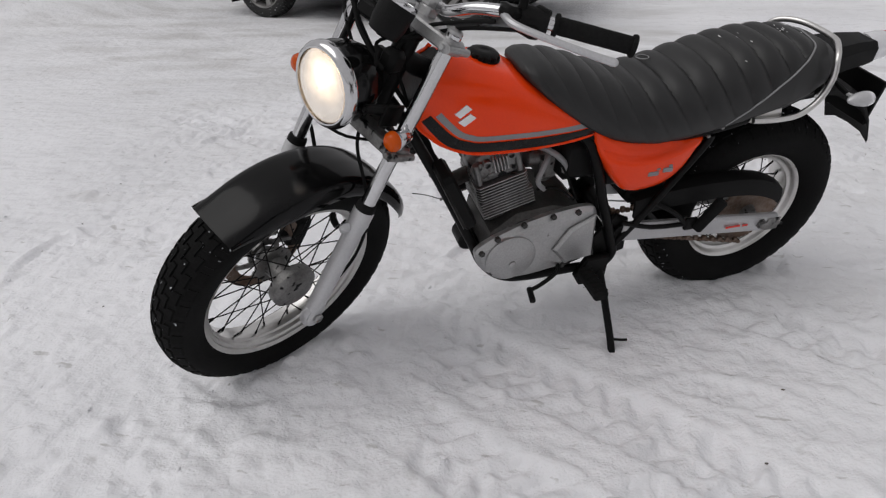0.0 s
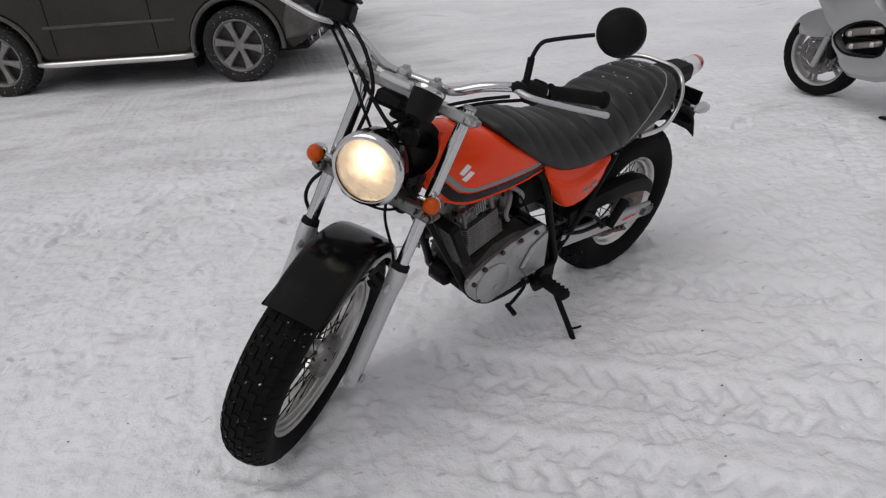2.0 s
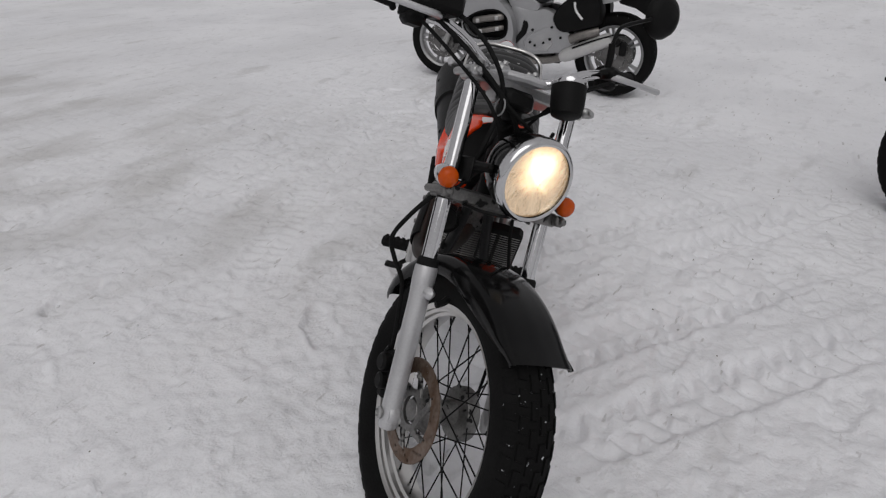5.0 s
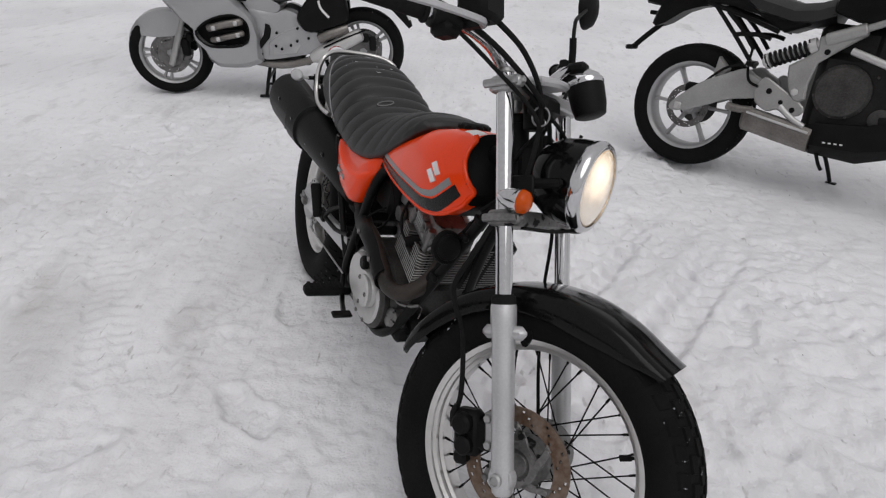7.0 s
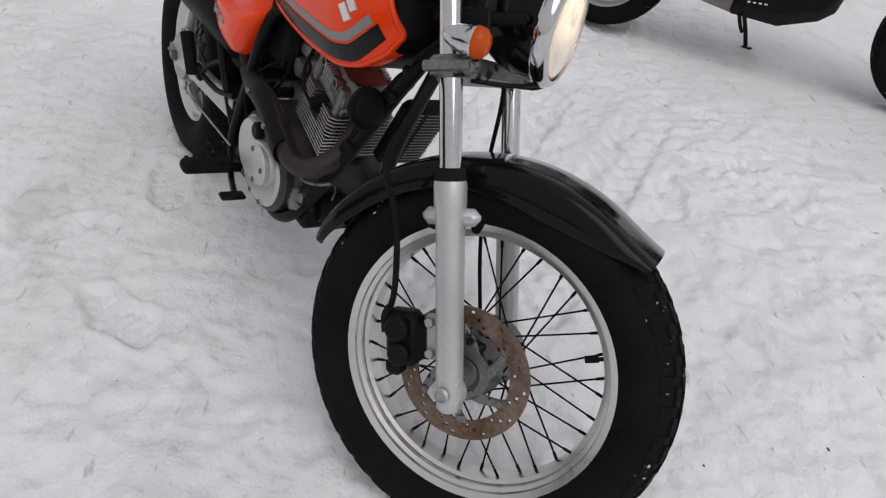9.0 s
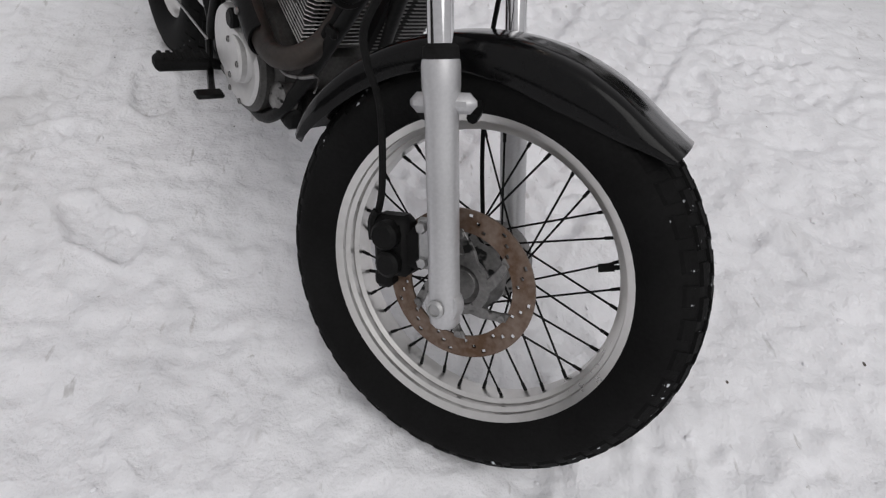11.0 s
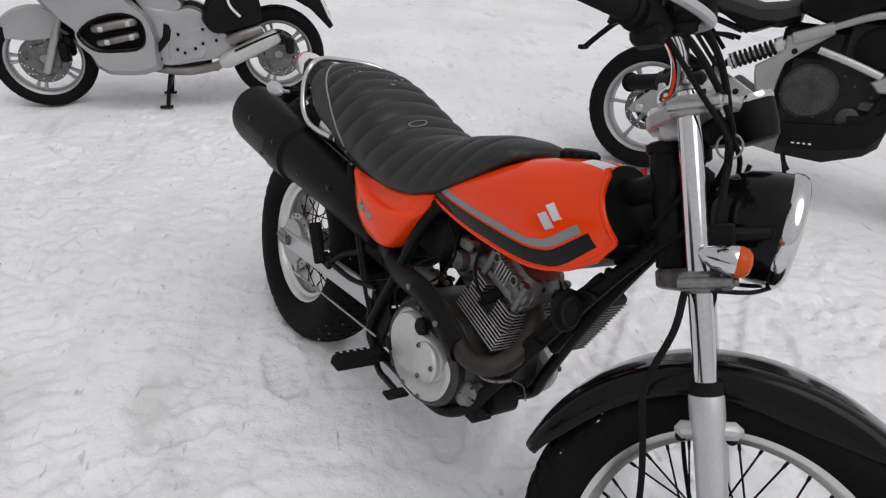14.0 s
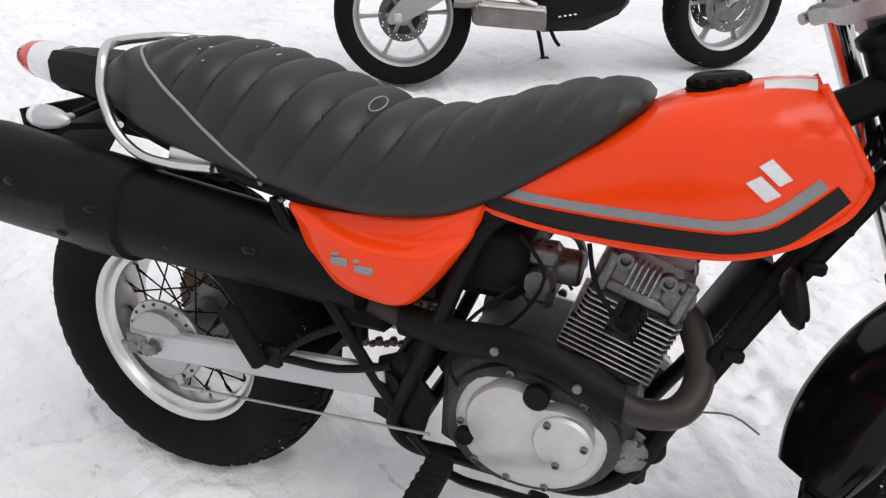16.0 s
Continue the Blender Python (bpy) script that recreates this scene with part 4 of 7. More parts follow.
part("seat_mark", Shape().tube([(0.420 + 0.010 * math.cos(q), -0.050 + 0.024 * math.sin(q), 0.8075 - 0.003 * math.cos(q) + 0.006 * math.sin(q)) for q in (i * math.pi / 5 for i in range(10))], 0.0012, 6, 3, loop=True), GREY_DECAL, seat)
sn = Shape()
srnd = random.Random(4)
for i in range(34):
    x, y = srnd.uniform(0.0, 0.24), srnd.gauss(-0.02, 0.045)
    w = lerp(S_W, x)
    if abs(y) > w * 0.8:
        continue
    tab = sorted((a, b) for a, b in S_SEC[5:])
    z = lerp(S_ZB, x) + (lerp(S_ZT, x) - lerp(S_ZB, x)) * lerp(tab, abs(y) / w)
    sn.ball((x, y, z + 0.001), (srnd.uniform(0.0010, 0.003), srnd.uniform(0.0010, 0.009), 0.0009), 7, 4)
part("snow_crumbs", sn, WORN_WHITE, seat, None, "frost and snow crumbs")["kind"] = "stuff"

# side panels
for side in (-1, 1):
    poly = cat([(0.310 + (x - 0.330) * 0.93, z + 0.003, 0) for x, z, _ in ((0.330, 0.662, 0), (0.420, 0.672, 0), (0.540, 0.680, 0), (0.640, 0.700, 0), (0.655, 0.690, 0), (0.640, 0.648, 0), (0.600, 0.585, 0), (0.560, 0.538, 0), (0.535, 0.524, 0), (0.500, 0.520, 0), (0.440, 0.528, 0), (0.395, 0.550, 0), (0.362, 0.585, 0), (0.340, 0.630, 0))], 4, True)
    poly = [(p.x, p.y) for p in poly]
    prof = [(1.0, 0.085), (1.0, 0.118), (0.975, 0.130), (0.90, 0.140), (0.72, 0.149), (0.45, 0.154), (0.18, 0.156), (0.02, 0.156)]
    shrink = [1.0] + [1.0 - 0.98 * k / 30 for k in range(31)]
    table = sorted((a, b) for a, b in prof[1:])
    sp = Shape().dome(poly, 0, [(a, side * (0.085 if k == 0 else lerp(table, a))) for k, a in enumerate(shrink)])
    ledge = []
    for x, y, z in sp.v:
        up = z - (0.618 + 1.9 * (x - 0.475) ** 2)
        t = min(1.0, max(0.0, up / 0.016))
        ledge.append((x, y - side * 0.020 * t * t * (3 - 2 * t) * (1 if abs(y) > 0.09 else 0), z))
    sp.v = ledge
    panel = part("side_panel", sp, ORANGE, bike, None, "orange side panel with a small grey emblem", smooth=60)
    em = Shape()
    for k, (dx, dz, w, h) in enumerate(((-0.014, 0.002, 0.028, 0.013), (0.026, -0.004, 0.030, 0.013), (-0.020, 0.013, 0.010, 0.006), (0.014, 0.008, 0.010, 0.006))):
        em.box((0.424 + dx, side * 0.1530, 0.592 + dz), (w, 0.010, h), 0.0015)
    part("emblem", em, GREY_DECAL, panel, None, "small grey emblem bars")

# grab rail, tail, rear indicators, plate holder
rail = [(0.185, 0.142, 0.697), (0.11, 0.146, 0.694), (0.048, 0.147, 0.702), (0.002, 0.145, 0.736), (-0.018, 0.141, 0.790), (-0.020, 0.130, 0.832), (-0.036, 0.105, 0.851), (-0.062, 0.062, 0.857), (-0.068, 0, 0.858)]
part("grab_rail", Shape().tube(rail + [(a, -b, c) for a, b, c in reversed(rail[:-1])], 0.0080, 12, 6), ALLOY, bike, None, "silver tubular grab rail")
for side in (-1, 1):
    part("rail_bracket", Shape().prism([(0.09, 0.688), (0.19, 0.688), (0.18, 0.714), (0.10, 0.720)], side * 0.128, side * 0.136, 0.002), ALLOY, bike)
    part("rail_stay", Shape().tube([(0.006, side * 0.138, 0.742), (-0.045, side * 0.10, 0.745), (-0.075, side * 0.05, 0.752)], 0.006, 8, 3), ALLOY, bike)
    for x, z in ((0.27, 0.688), (0.305, 0.668)):
        part("seat_bolt", hex_bolt((x, side * 0.135, z), (0, side, 0), 0.006, 0.008), CAST_DARK, bike)
tail = Shape().loft([[(x, y * w, zc + z * h) for y, z in ((-1, -0.6), (-1, 0.5), (-0.7, 1), (0.7, 1), (1, 0.5), (1, -0.6), (0.7, -1), (-0.7, -1))]
                     for x, w, zc, h in ((0.02, 0.085, 0.770, 0.055), (-0.06, 0.075, 0.786, 0.050), (-0.13, 0.060, 0.795, 0.045), (-0.195, 0.050, 0.798, 0.040), (-0.205, 0.046, 0.798, 0.036))])
TAIL = shift(-0.044, 0, -0.006) @ shift(0, 0, 0.80) @ Matrix.Diagonal((1, 0.90, 0.86, 1)) @ shift(0, 0, -0.80)
tail_ob = part("tail_cover", tail, BLACK_PLASTIC, bike, TAIL, "black plastic tail cover")
tl = part("tail_light", Shape().lathe([(0.044, 0.0), (0.046, -0.012), (0.045, -0.044), (0.041, -0.066)], (-0.198, 0, 0.800), (1, 0, -0.12), 24), CLEAR_LENS, bike, TAIL, "rounded tail light, clear and red")
part("red_lens", Shape().lathe([(0.0415, -0.066), (0.038, -0.086), (0.026, -0.108), (0.004, -0.118)], (-0.198, 0, 0.800), (1, 0, -0.12), 24), RED_LENS, tl, TAIL)
mud = [[(x, -w, z - 0.012), (x, -w, z), (x, -w * 0.6, z + 0.012), (x, 0, z + 0.016), (x, w * 0.6, z + 0.012), (x, w, z), (x, w, z - 0.012), (x, w * 0.6, z + 0.006), (x, 0, z + 0.010), (x, -w * 0.6, z + 0.006)]
       for x, z, w in ((0.33, 0.655, 0.085), (0.22, 0.690, 0.092), (0.08, 0.720, 0.095), (-0.05, 0.728, 0.095), (-0.14, 0.715, 0.092), (-0.21, 0.675, 0.088), (-0.26, 0.610, 0.086), (-0.29, 0.545, 0.086))]
part("rear_mudguard", Shape().loft(mud), BLACK_PLASTIC, bike, shift(-0.025, 0, 0), "black plastic rear mudguard")
ph = Shape().prism([(-0.075, 0.60), (0.075, 0.60), (0.085, 0.735), (-0.085, 0.735)], -0.235, -0.245, 0.002, "yz")
part("plate_holder", ph, BLACK_PLASTIC, bike, shift(-0.045, 0, -0.01), "black number plate holder")
for side in (-1, 1):
    M = shift(-0.080, side * 0.196, 0.755) @ rot("Z", 180) @ Matrix.Diagonal((0.92, -side * 0.78, 0.72, 1))
    indicator(bike, M, CLEAR_LENS, "silver indicator with a clear lens", SILVER)
    part("indicator_arm", Shape().tube([(-0.066, side * 0.16, 0.753), (-0.07, side * 0.11, 0.760), (-0.08, side * 0.05, 0.77)], 0.007, 8, 3), BLACK_SATIN, bike)

# rear wheel, swing arm, chain
rhub = Shape().lathe([(0.020, -0.105), (0.024, -0.100), (0.055, -0.092), (0.066, -0.080), (0.070, -0.062), (0.062, -0.058), (0.034, -0.05), (0.034, 0.045), (0.060, 0.050), (0.060, 0.062), (0.030, 0.070), (0.020, 0.10)], n=40)
RW_M = shift(0, -0.020, 0.322) @ Matrix.Diagonal((1.015, 1, 1.015, 1))
rear_wheel = wheel("rear_wheel", RW_M,
                   [(0.181, 0.058), (0.190, 0.070), (0.210, 0.084), (0.236, 0.0905), (0.260, 0.0885), (0.279, 0.078), (0.294, 0.058), (0.304, 0.030), (0.307, 0.0)],
                   0.250, 38, 6, [(0.157, 0.012), (0.158, 0.034), (0.161, 0.042), (0.169, 0.045), (0.1715, 0.047), (0.174, 0.055), (0.179, 0.061), (0.185, 0.0645), (0.189, 0.0635), (0.189, 0.059), (0.184, 0.053), (0.176, 0.040), (0.168, 0.0)],
                   (0.056, 0.050, 0.010, 36), 0.85, (rhub, CAST_DARK), "spoked rear wheel with a very fat tyre")
part("drum_plate", Shape().lathe([(0.062, -0.084), (0.066, -0.088), (0.066, -0.098), (0.058, -0.104), (0.020, -0.106)], n=36), CAST, rear_wheel, RW_M, "grimy drum brake plate")
part("hub_flange", Shape().lathe([(0.064, -0.074), (0.082, -0.076), (0.084, -0.080), (0.082, -0.084), (0.064, -0.087)], n=40), CAST, rear_wheel, RW_M)
nip = mesh_of("spoke_head", Shape().lathe([(0.004, 0), (0.003, 0.003)], (0, 0, 0), (0, -1, 0), 8), DARK_METAL)
for k in range(18):
    same("spoke_head", nip, rear_wheel, RW_M @ rot("Y", 20 * k) @ shift(0.075, -0.084, 0))
spr = Shape()
teeth = 48
outl = []
for i in range(teeth * 2):
    a = math.pi * i / teeth
    r = 0.100 if i % 2 else 0.106
    outl.append((r * math.cos(a), r * math.sin(a)))
spr.prism(outl, 0.076, 0.082, 0.001)
part("sprocket", spr, RUST, rear_wheel, RW_M, "rust-stained rear sprocket")
arm = part("swing_arm", Shape().cyl((0.470, -0.115, 0.372), (0.470, 0.115, 0.372), 0.022, n=18).box((0.31, 0, 0.360), (0.05, 0.21, 0.035), 0.008), BLACK_SATIN, bike, None, "swing arm with silver beams")
for side in (-1, 1):
    A = along((-0.058, side * 0.118, 0.318), (0.470, side * 0.112, 0.374))
    L = 0.53
    bm_ = part("swing_arm_beam", Shape().box((0, 0, L / 2 - 0.05 + 0.05), (0.024, 0.060, L), 0.007, A @ Matrix.Identity(4)), SILVER, arm, None, "silver box-section beam")
    ax = Shape().lathe([(0.017, 0), (0.017, 0.004), (0.013, 0.004), (0.013, 0.014), (0.010, 0.016)], (0, side * 0.129, 0.325), (0, side, 0), 6)
    ax.box((-0.040, side * 0.131, 0.320), (0.046, 0.004, 0.044), 0.002).cyl((-0.075, side * 0.131, 0.316), (-0.040, side * 0.131, 0.322), 0.005, n=8)
    part("axle_nut", ax, CAST_DARK, arm)
    if side > 0:
        part("sticker", Shape().box((0.105, 0.1330, 0.336), (0.050, 0.003, 0.007), 0.001).box((0.062, 0.1330, 0.334), (0.018, 0.003, 0.007), 0.001), RED_DECAL, arm, None, "plain red print bars on the beam")
gu = [(0.45, 0.114, 0.458), (0.34, 0.116, 0.474), (0.20, 0.116, 0.478), (0.08, 0.116, 0.470), (0.0, 0.116, 0.446), (-0.04, 0.116, 0.420)]
grings = []
for p in cat(gu, 4):
    grings.append([(p.x, 0.064, p.z + 0.004), (p.x, 0.070, p.z + 0.020), (p.x, 0.090, p.z + 0.024), (p.x, 0.116, p.z + 0.016), (p.x, 0.122, p.z), (p.x, 0.122, p.z - 0.034), (p.x, 0.118, p.z - 0.034), (p.x, 0.112, p.z + 0.004)])
part("chain_guard", Shape().loft(grings), BLACK_PLASTIC, bike, None, "black chain guard")
chain = Shape()
for p, q in (((0.02, 0.079, 0.425), (0.52, 0.079, 0.418)), ((0.0, 0.079, 0.219), (0.52, 0.079, 0.352))):
    p, q = Vector(p), Vector(q)
    nl = int((q - p).length / 0.0159)
    A = along(p, q)
    for i in range(nl):
        chain.box((0, 0.005 if i % 2 else 0.0, 0.008 + i * 0.0159), (0.014, 0.018 if i % 2 else 0.012, 0.0145), 0.003, A)
part("chain", chain, RUST, bike, None, "dirty drive chain")["kind"] = "stuff"
part("brake_rod", Shape().cyl((0.035, -0.112, 0.235), (0.56, -0.146, 0.324), 0.0026, n=8).cyl((0.035, -0.112, 0.235), (0.09, -0.116, 0.245), 0.005, n=8), CAST, bike)
part("brake_arm", Shape().prism([(-0.02, 0.320), (0.02, 0.318), (0.042, 0.235), (0.028, 0.228)], -0.104, -0.110, 0.001), CAST, bike)
spring = [(0.36 + 0.028 * math.cos(k * 0.7), 0.028 * math.sin(k * 0.7), 0.40 + 0.0022 * k) for k in range(90)]
part("shock_absorber", Shape().tube(spring, 0.0045, 6, 1, smooth=False).cyl((0.36, 0, 0.37), (0.36, 0, 0.66), 0.016, n=14), BLACK_SATIN, bike, None, "black coil-over shock absorber")
part("air_box", Shape().box((0.45, 0, 0.58), (0.22, 0.19, 0.13), 0.02), BLACK_PLASTIC, bike, None, "black air box")
part("air_duct", Shape().box((0.60, 0, 0.60), (0.14, 0.16, 0.12), 0.02), BLACK_PLASTIC, bike)
part("battery_tray", Shape().box((0.40, 0.0, 0.48), (0.12, 0.18, 0.08), 0.015), BLACK_PLASTIC, bike)

# foot pegs, stand, levers
peg_rib = mesh_of("peg_rib", Shape().box((0, 0, 0), (0.038, 0.010, 0.004), 0.0015), RUBBER)
for side in (-1, 1):
    fp = Shape().box((0.585, side * 0.205, 0.285), (0.042, 0.115, 0.030), 0.008)
    fp.tube([(0.560, side * 0.108, 0.262), (0.575, side * 0.135, 0.272), (0.585, side * 0.155, 0.284)], 0.012, 10, 3)
    peg = part("foot_peg", fp, RUBBER, bike, None, "black rubber foot peg")
    for k in range(6):
        same("peg_rib", peg_rib, peg, shift(0.585, side * (0.158 + 0.018 * k), 0.3005))
    pp = Shape().tube([(0.480, side * 0.120, 0.412), (0.39, side * 0.132, 0.388), (0.285, side * 0.140, 0.386)], 0.007, 8, 3)
    pp.tube([(0.285, side * 0.140, 0.386), (0.33, side * 0.138, 0.430), (0.40, side * 0.128, 0.470)], 0.007, 8, 3)
    pp.box((0.27, side * 0.142, 0.386), (0.04, 0.016, 0.04), 0.005)
    part("passenger_peg_bracket", pp, BLACK_SATIN, bike)
    part("passenger_peg", Shape().cyl((0.258, side * 0.156, 0.372), (0.205, side * 0.162, 0.468), 0.015, 0.017, n=14, bev=0.004), RUBBER, bike, None, "folded passenger foot peg")
bp = Shape().tube([(0.52, -0.130, 0.300), (0.60, -0.150, 0.262), (0.68, -0.172, 0.280), (0.735, -0.188, 0.296)], 0.0075, 8, 4).box((0.745, -0.196, 0.298), (0.030, 0.055, 0.010), 0.004)
part("brake_pedal", bp, BLACK_SATIN, bike, None, "black rear brake pedal")
sh = Shape().tube([(0.655, 0.120, 0.305), (0.670, 0.150, 0.300), (0.715, 0.155, 0.268), (0.745, 0.158, 0.258)], 0.006, 8, 4).cyl((0.745, 0.150, 0.258), (0.752, 0.196, 0.250), 0.0085, n=10, bev=0.002)
part("gear_lever", sh, BLACK_SATIN, bike, None, "black gear lever")
st = Shape().tube([(0.522, 0.128, 0.262), (0.520, 0.150, 0.235), (0.522, 0.212, 0.166), (0.524, 0.262, 0.110), (0.528, 0.288, 0.082)], 0.0105, 10, 4)
st.box((0.530, 0.292, 0.079), (0.045, 0.040, 0.008), 0.003, shift(0, 0, 0)).tube([(0.524, 0.262, 0.110), (0.495, 0.272, 0.108), (0.478, 0.276, 0.108)], 0.004, 8, 3)
part("side_stand", st, BLACK_SATIN, bike, None, "black side stand sunk into the snow")
part("stand_bracket", Shape().prism([(0.50, 0.215), (0.58, 0.215), (0.60, 0.25), (0.57, 0.31), (0.50, 0.31)], 0.112, 0.136, 0.006), BLACK_SATIN, bike)

# engine
eng = part("engine", Shape().prism([(0.575, 0.300), (0.66, 0.268), (0.79, 0.276), (0.855, 0.322), (0.876, 0.380), (0.866, 0.440), (0.80, 0.490), (0.70, 0.500), (0.62, 0.480), (0.575, 0.430)], -0.105, 0.105, 0.014), DARK_METAL, bike, None, "air-cooled single-cylinder engine with silver covers")
eng.matrix_basis = shift(-0.015, 0, -0.014)
cc = [(0.590, 0.375), (0.600, 0.325), (0.640, 0.285), (0.700, 0.268), (0.770, 0.276), (0.830, 0.312), (0.858, 0.365), (0.850, 0.415), (0.810, 0.452), (0.750, 0.478), (0.680, 0.478), (0.625, 0.450), (0.598, 0.415)]
cover_o = [(p.x, p.y) for p in cat([(a, b, 0) for a, b in cc], 3, True)]
part("clutch_case", Shape().prism(cover_o, -0.095, -0.128, 0.008), DARK_METAL, eng)
lip_o = [(p.x, p.y) for p in cat([(a, b, 0) for a, b in ((0.612, 0.395), (0.618, 0.345), (0.650, 0.302), (0.700, 0.282), (0.760, 0.285), (0.808, 0.310), (0.836, 0.352), (0.838, 0.400), (0.80, 0.43), (0.70, 0.46), (0.64, 0.45))], 3, True)]
part("cover_flange", Shape().prism(lip_o, -0.118, -0.134, 0.006), CASE_ALLOY, eng, None, "silver cover flange")
face_o = [(p.x, p.y) for p in cat([(a, b, 0) for a, b in ((0.630, 0.393), (0.641, 0.432), (0.676, 0.462), (0.716, 0.462), (0.742, 0.444), (0.780, 0.446), (0.812, 0.430), (0.824, 0.396), (0.808, 0.362), (0.770, 0.342), (0.726, 0.334), (0.680, 0.334), (0.645, 0.354))], 4, True)]
part("clutch_cover", Shape().dome(face_o, 0, [(1.0, -0.128), (1.0, -0.142), (0.95, -0.149), (0.80, -0.152), (0.4, -0.154), (0.02, -0.154)]), CASE_ALLOY, eng, None, "satin silver clutch cover")
part("filter_cover", Shape().lathe([(0.044, 0), (0.044, 0.010), (0.040, 0.015), (0.010, 0.017)], (0.780, -0.146, 0.397), (0, -1, 0), 36), CASE_ALLOY, eng, None, "round oil filter cover")
part("oil_plug", Shape().lathe([(0.019, 0), (0.019, 0.012), (0.014, 0.016)], (0.735, -0.140, 0.457), (0, -1, 0), 20), BLACK_PLASTIC, eng)
part("oil_window", Shape().lathe([(0.015, 0), (0.015, 0.01), (0.012, 0.012)], (0.630, -0.134, 0.350), (0, -1, 0), 18), BLACK_PLASTIC, eng)
rb, lb = mesh_of("cover_bolt", Shape().lathe([(0.0062, 0), (0.0060, 0.004), (0.0034, 0.0045), (0.0030, 0.002)], (0, 0, 0), (0, -1, 0), 14), CAST_DARK), mesh_of("cover_bolt", hex_bolt((0, 0, 0), (0, 1, 0), 0.0085, 0.010), DARK_METAL)
for x, z, y in ((0.757, 0.426, -0.160), (0.812, 0.402, -0.160), (0.776, 0.362, -0.160), (0.648, 0.308, -0.133), (0.70, 0.290, -0.133), (0.760, 0.292, -0.133), (0.621, 0.372, -0.133), (0.800, 0.452, -0.128), (0.690, 0.474, -0.128)):
    same("cover_bolt", rb, eng, shift(x, y, z))
for x, z in ((0.900, 0.405), (0.86, 0.445), (0.79, 0.478), (0.71, 0.490), (0.64, 0.492), (0.87, 0.335), (0.66, 0.318)):
    same("cover_bolt", lb, eng, shift(x, 0.124, z))
lc = [(0.575, 0.335), (0.64, 0.312), (0.76, 0.292), (0.84, 0.302), (0.895, 0.345), (0.915, 0.395), (0.900, 0.420), (0.84, 0.452), (0.76, 0.480), (0.68, 0.495), (0.61, 0.500), (0.580, 0.480), (0.572, 0.40)]
part("generator_cover", Shape().prism([(p.x, p.y) for p in cat([(a, b, 0) for a, b in lc], 3, True)], 0.09, 0.128, 0.012), CAST, eng, None, "cast silver engine cover")
part("stator_cover", Shape().lathe([(0.072, 0), (0.070, 0.008), (0.058, 0.014), (0.008, 0.016)], (0.818, 0.124, 0.375), (0, 1, 0), 40).lathe([(0.010, 0), (0.010, 0.004), (0.005, 0.005)], (0.815, 0.139, 0.362), (0, 1, 0), 14), CAST, eng)
part("sprocket_cover", Shape().prism([(0.578, 0.340), (0.66, 0.330), (0.70, 0.38), (0.66, 0.445), (0.59, 0.480)], 0.124, 0.140, 0.010), CAST, eng)
CYL = shift(0.805, 0, 0.474) @ rot("Y", 16)
cylb = part("cylinder", Shape().cyl((0, 0, 0), (0, 0, 0.115), 0.052, n=28).box((0, 0, 0.004), (0.126, 0.126, 0.016), 0.006), DARK_METAL, eng, CYL, "finned cylinder")
notch = [(-0.066, -0.066), (-0.058, -0.074), (-0.020, -0.074), (-0.016, -0.048), (0.020, -0.048), (0.024, -0.074), (0.064, -0.074), (0.073, -0.062)]
fin_mesh = mesh_of("cooling_fin", Shape().prism(notch + [(0.073, 0.062), (0.064, 0.074), (-0.058, 0.074), (-0.066, 0.066)], -0.0015, 0.0015, 0.0010, "xy"), FIN_METAL)
fin_s = mesh_of("cooling_fin_short", Shape().box((0, 0, 0), (0.144, 0.146, 0.0030), 0.0012), FIN_METAL)
# flat fin faces take the darker casting, the edges keep the brighter metal
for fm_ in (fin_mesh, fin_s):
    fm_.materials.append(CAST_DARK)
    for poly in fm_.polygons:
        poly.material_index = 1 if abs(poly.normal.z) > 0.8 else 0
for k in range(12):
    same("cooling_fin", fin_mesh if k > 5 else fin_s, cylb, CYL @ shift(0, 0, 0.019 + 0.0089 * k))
headp = part("cylinder_head", Shape().box((0.004, 0, 0.130), (0.134, 0.118, 0.022), 0.006), CAST_DARK, eng, CYL, "cast aluminium cylinder head")
part("rocker_cover", Shape().loft([[(x * s, y * s, z) for x, y in ((-0.066, -0.040), (-0.050, -0.054), (0.050, -0.054), (0.068, -0.036), (0.068, 0.036), (0.050, 0.054), (-0.050, 0.054), (-0.066, 0.040))] for s, z in ((1.0, 0.138), (1.0, 0.160), (0.94, 0.172), (0.80, 0.184), (0.78, 0.190))]), CAST_DARK, headp, CYL)
rib_m = mesh_of("head_rib", Shape().box((0, 0, 0), (0.0035, 0.022, 0.040), 0.001), FIN_METAL)
cap_m = mesh_of("tappet_cap", Shape().lathe([(0.012, 0), (0.012, 0.014), (0.0075, 0.014), (0.006, 0.006)], (0, 0, 0), (0, 1, 0), 18), CAST_DARK)
stud_m = mesh_of("head_stud", Shape().cyl((0, 0, 0), (0, 0, 0.062), 0.009, n=10, bev=0.002), CAST_DARK)
boss_m = mesh_of("cam_boss", Shape().lathe([(0.024, 0), (0.024, 0.014), (0.018, 0.018)], (0, 0, 0), (0, 1, 0), 22), CAST_DARK)
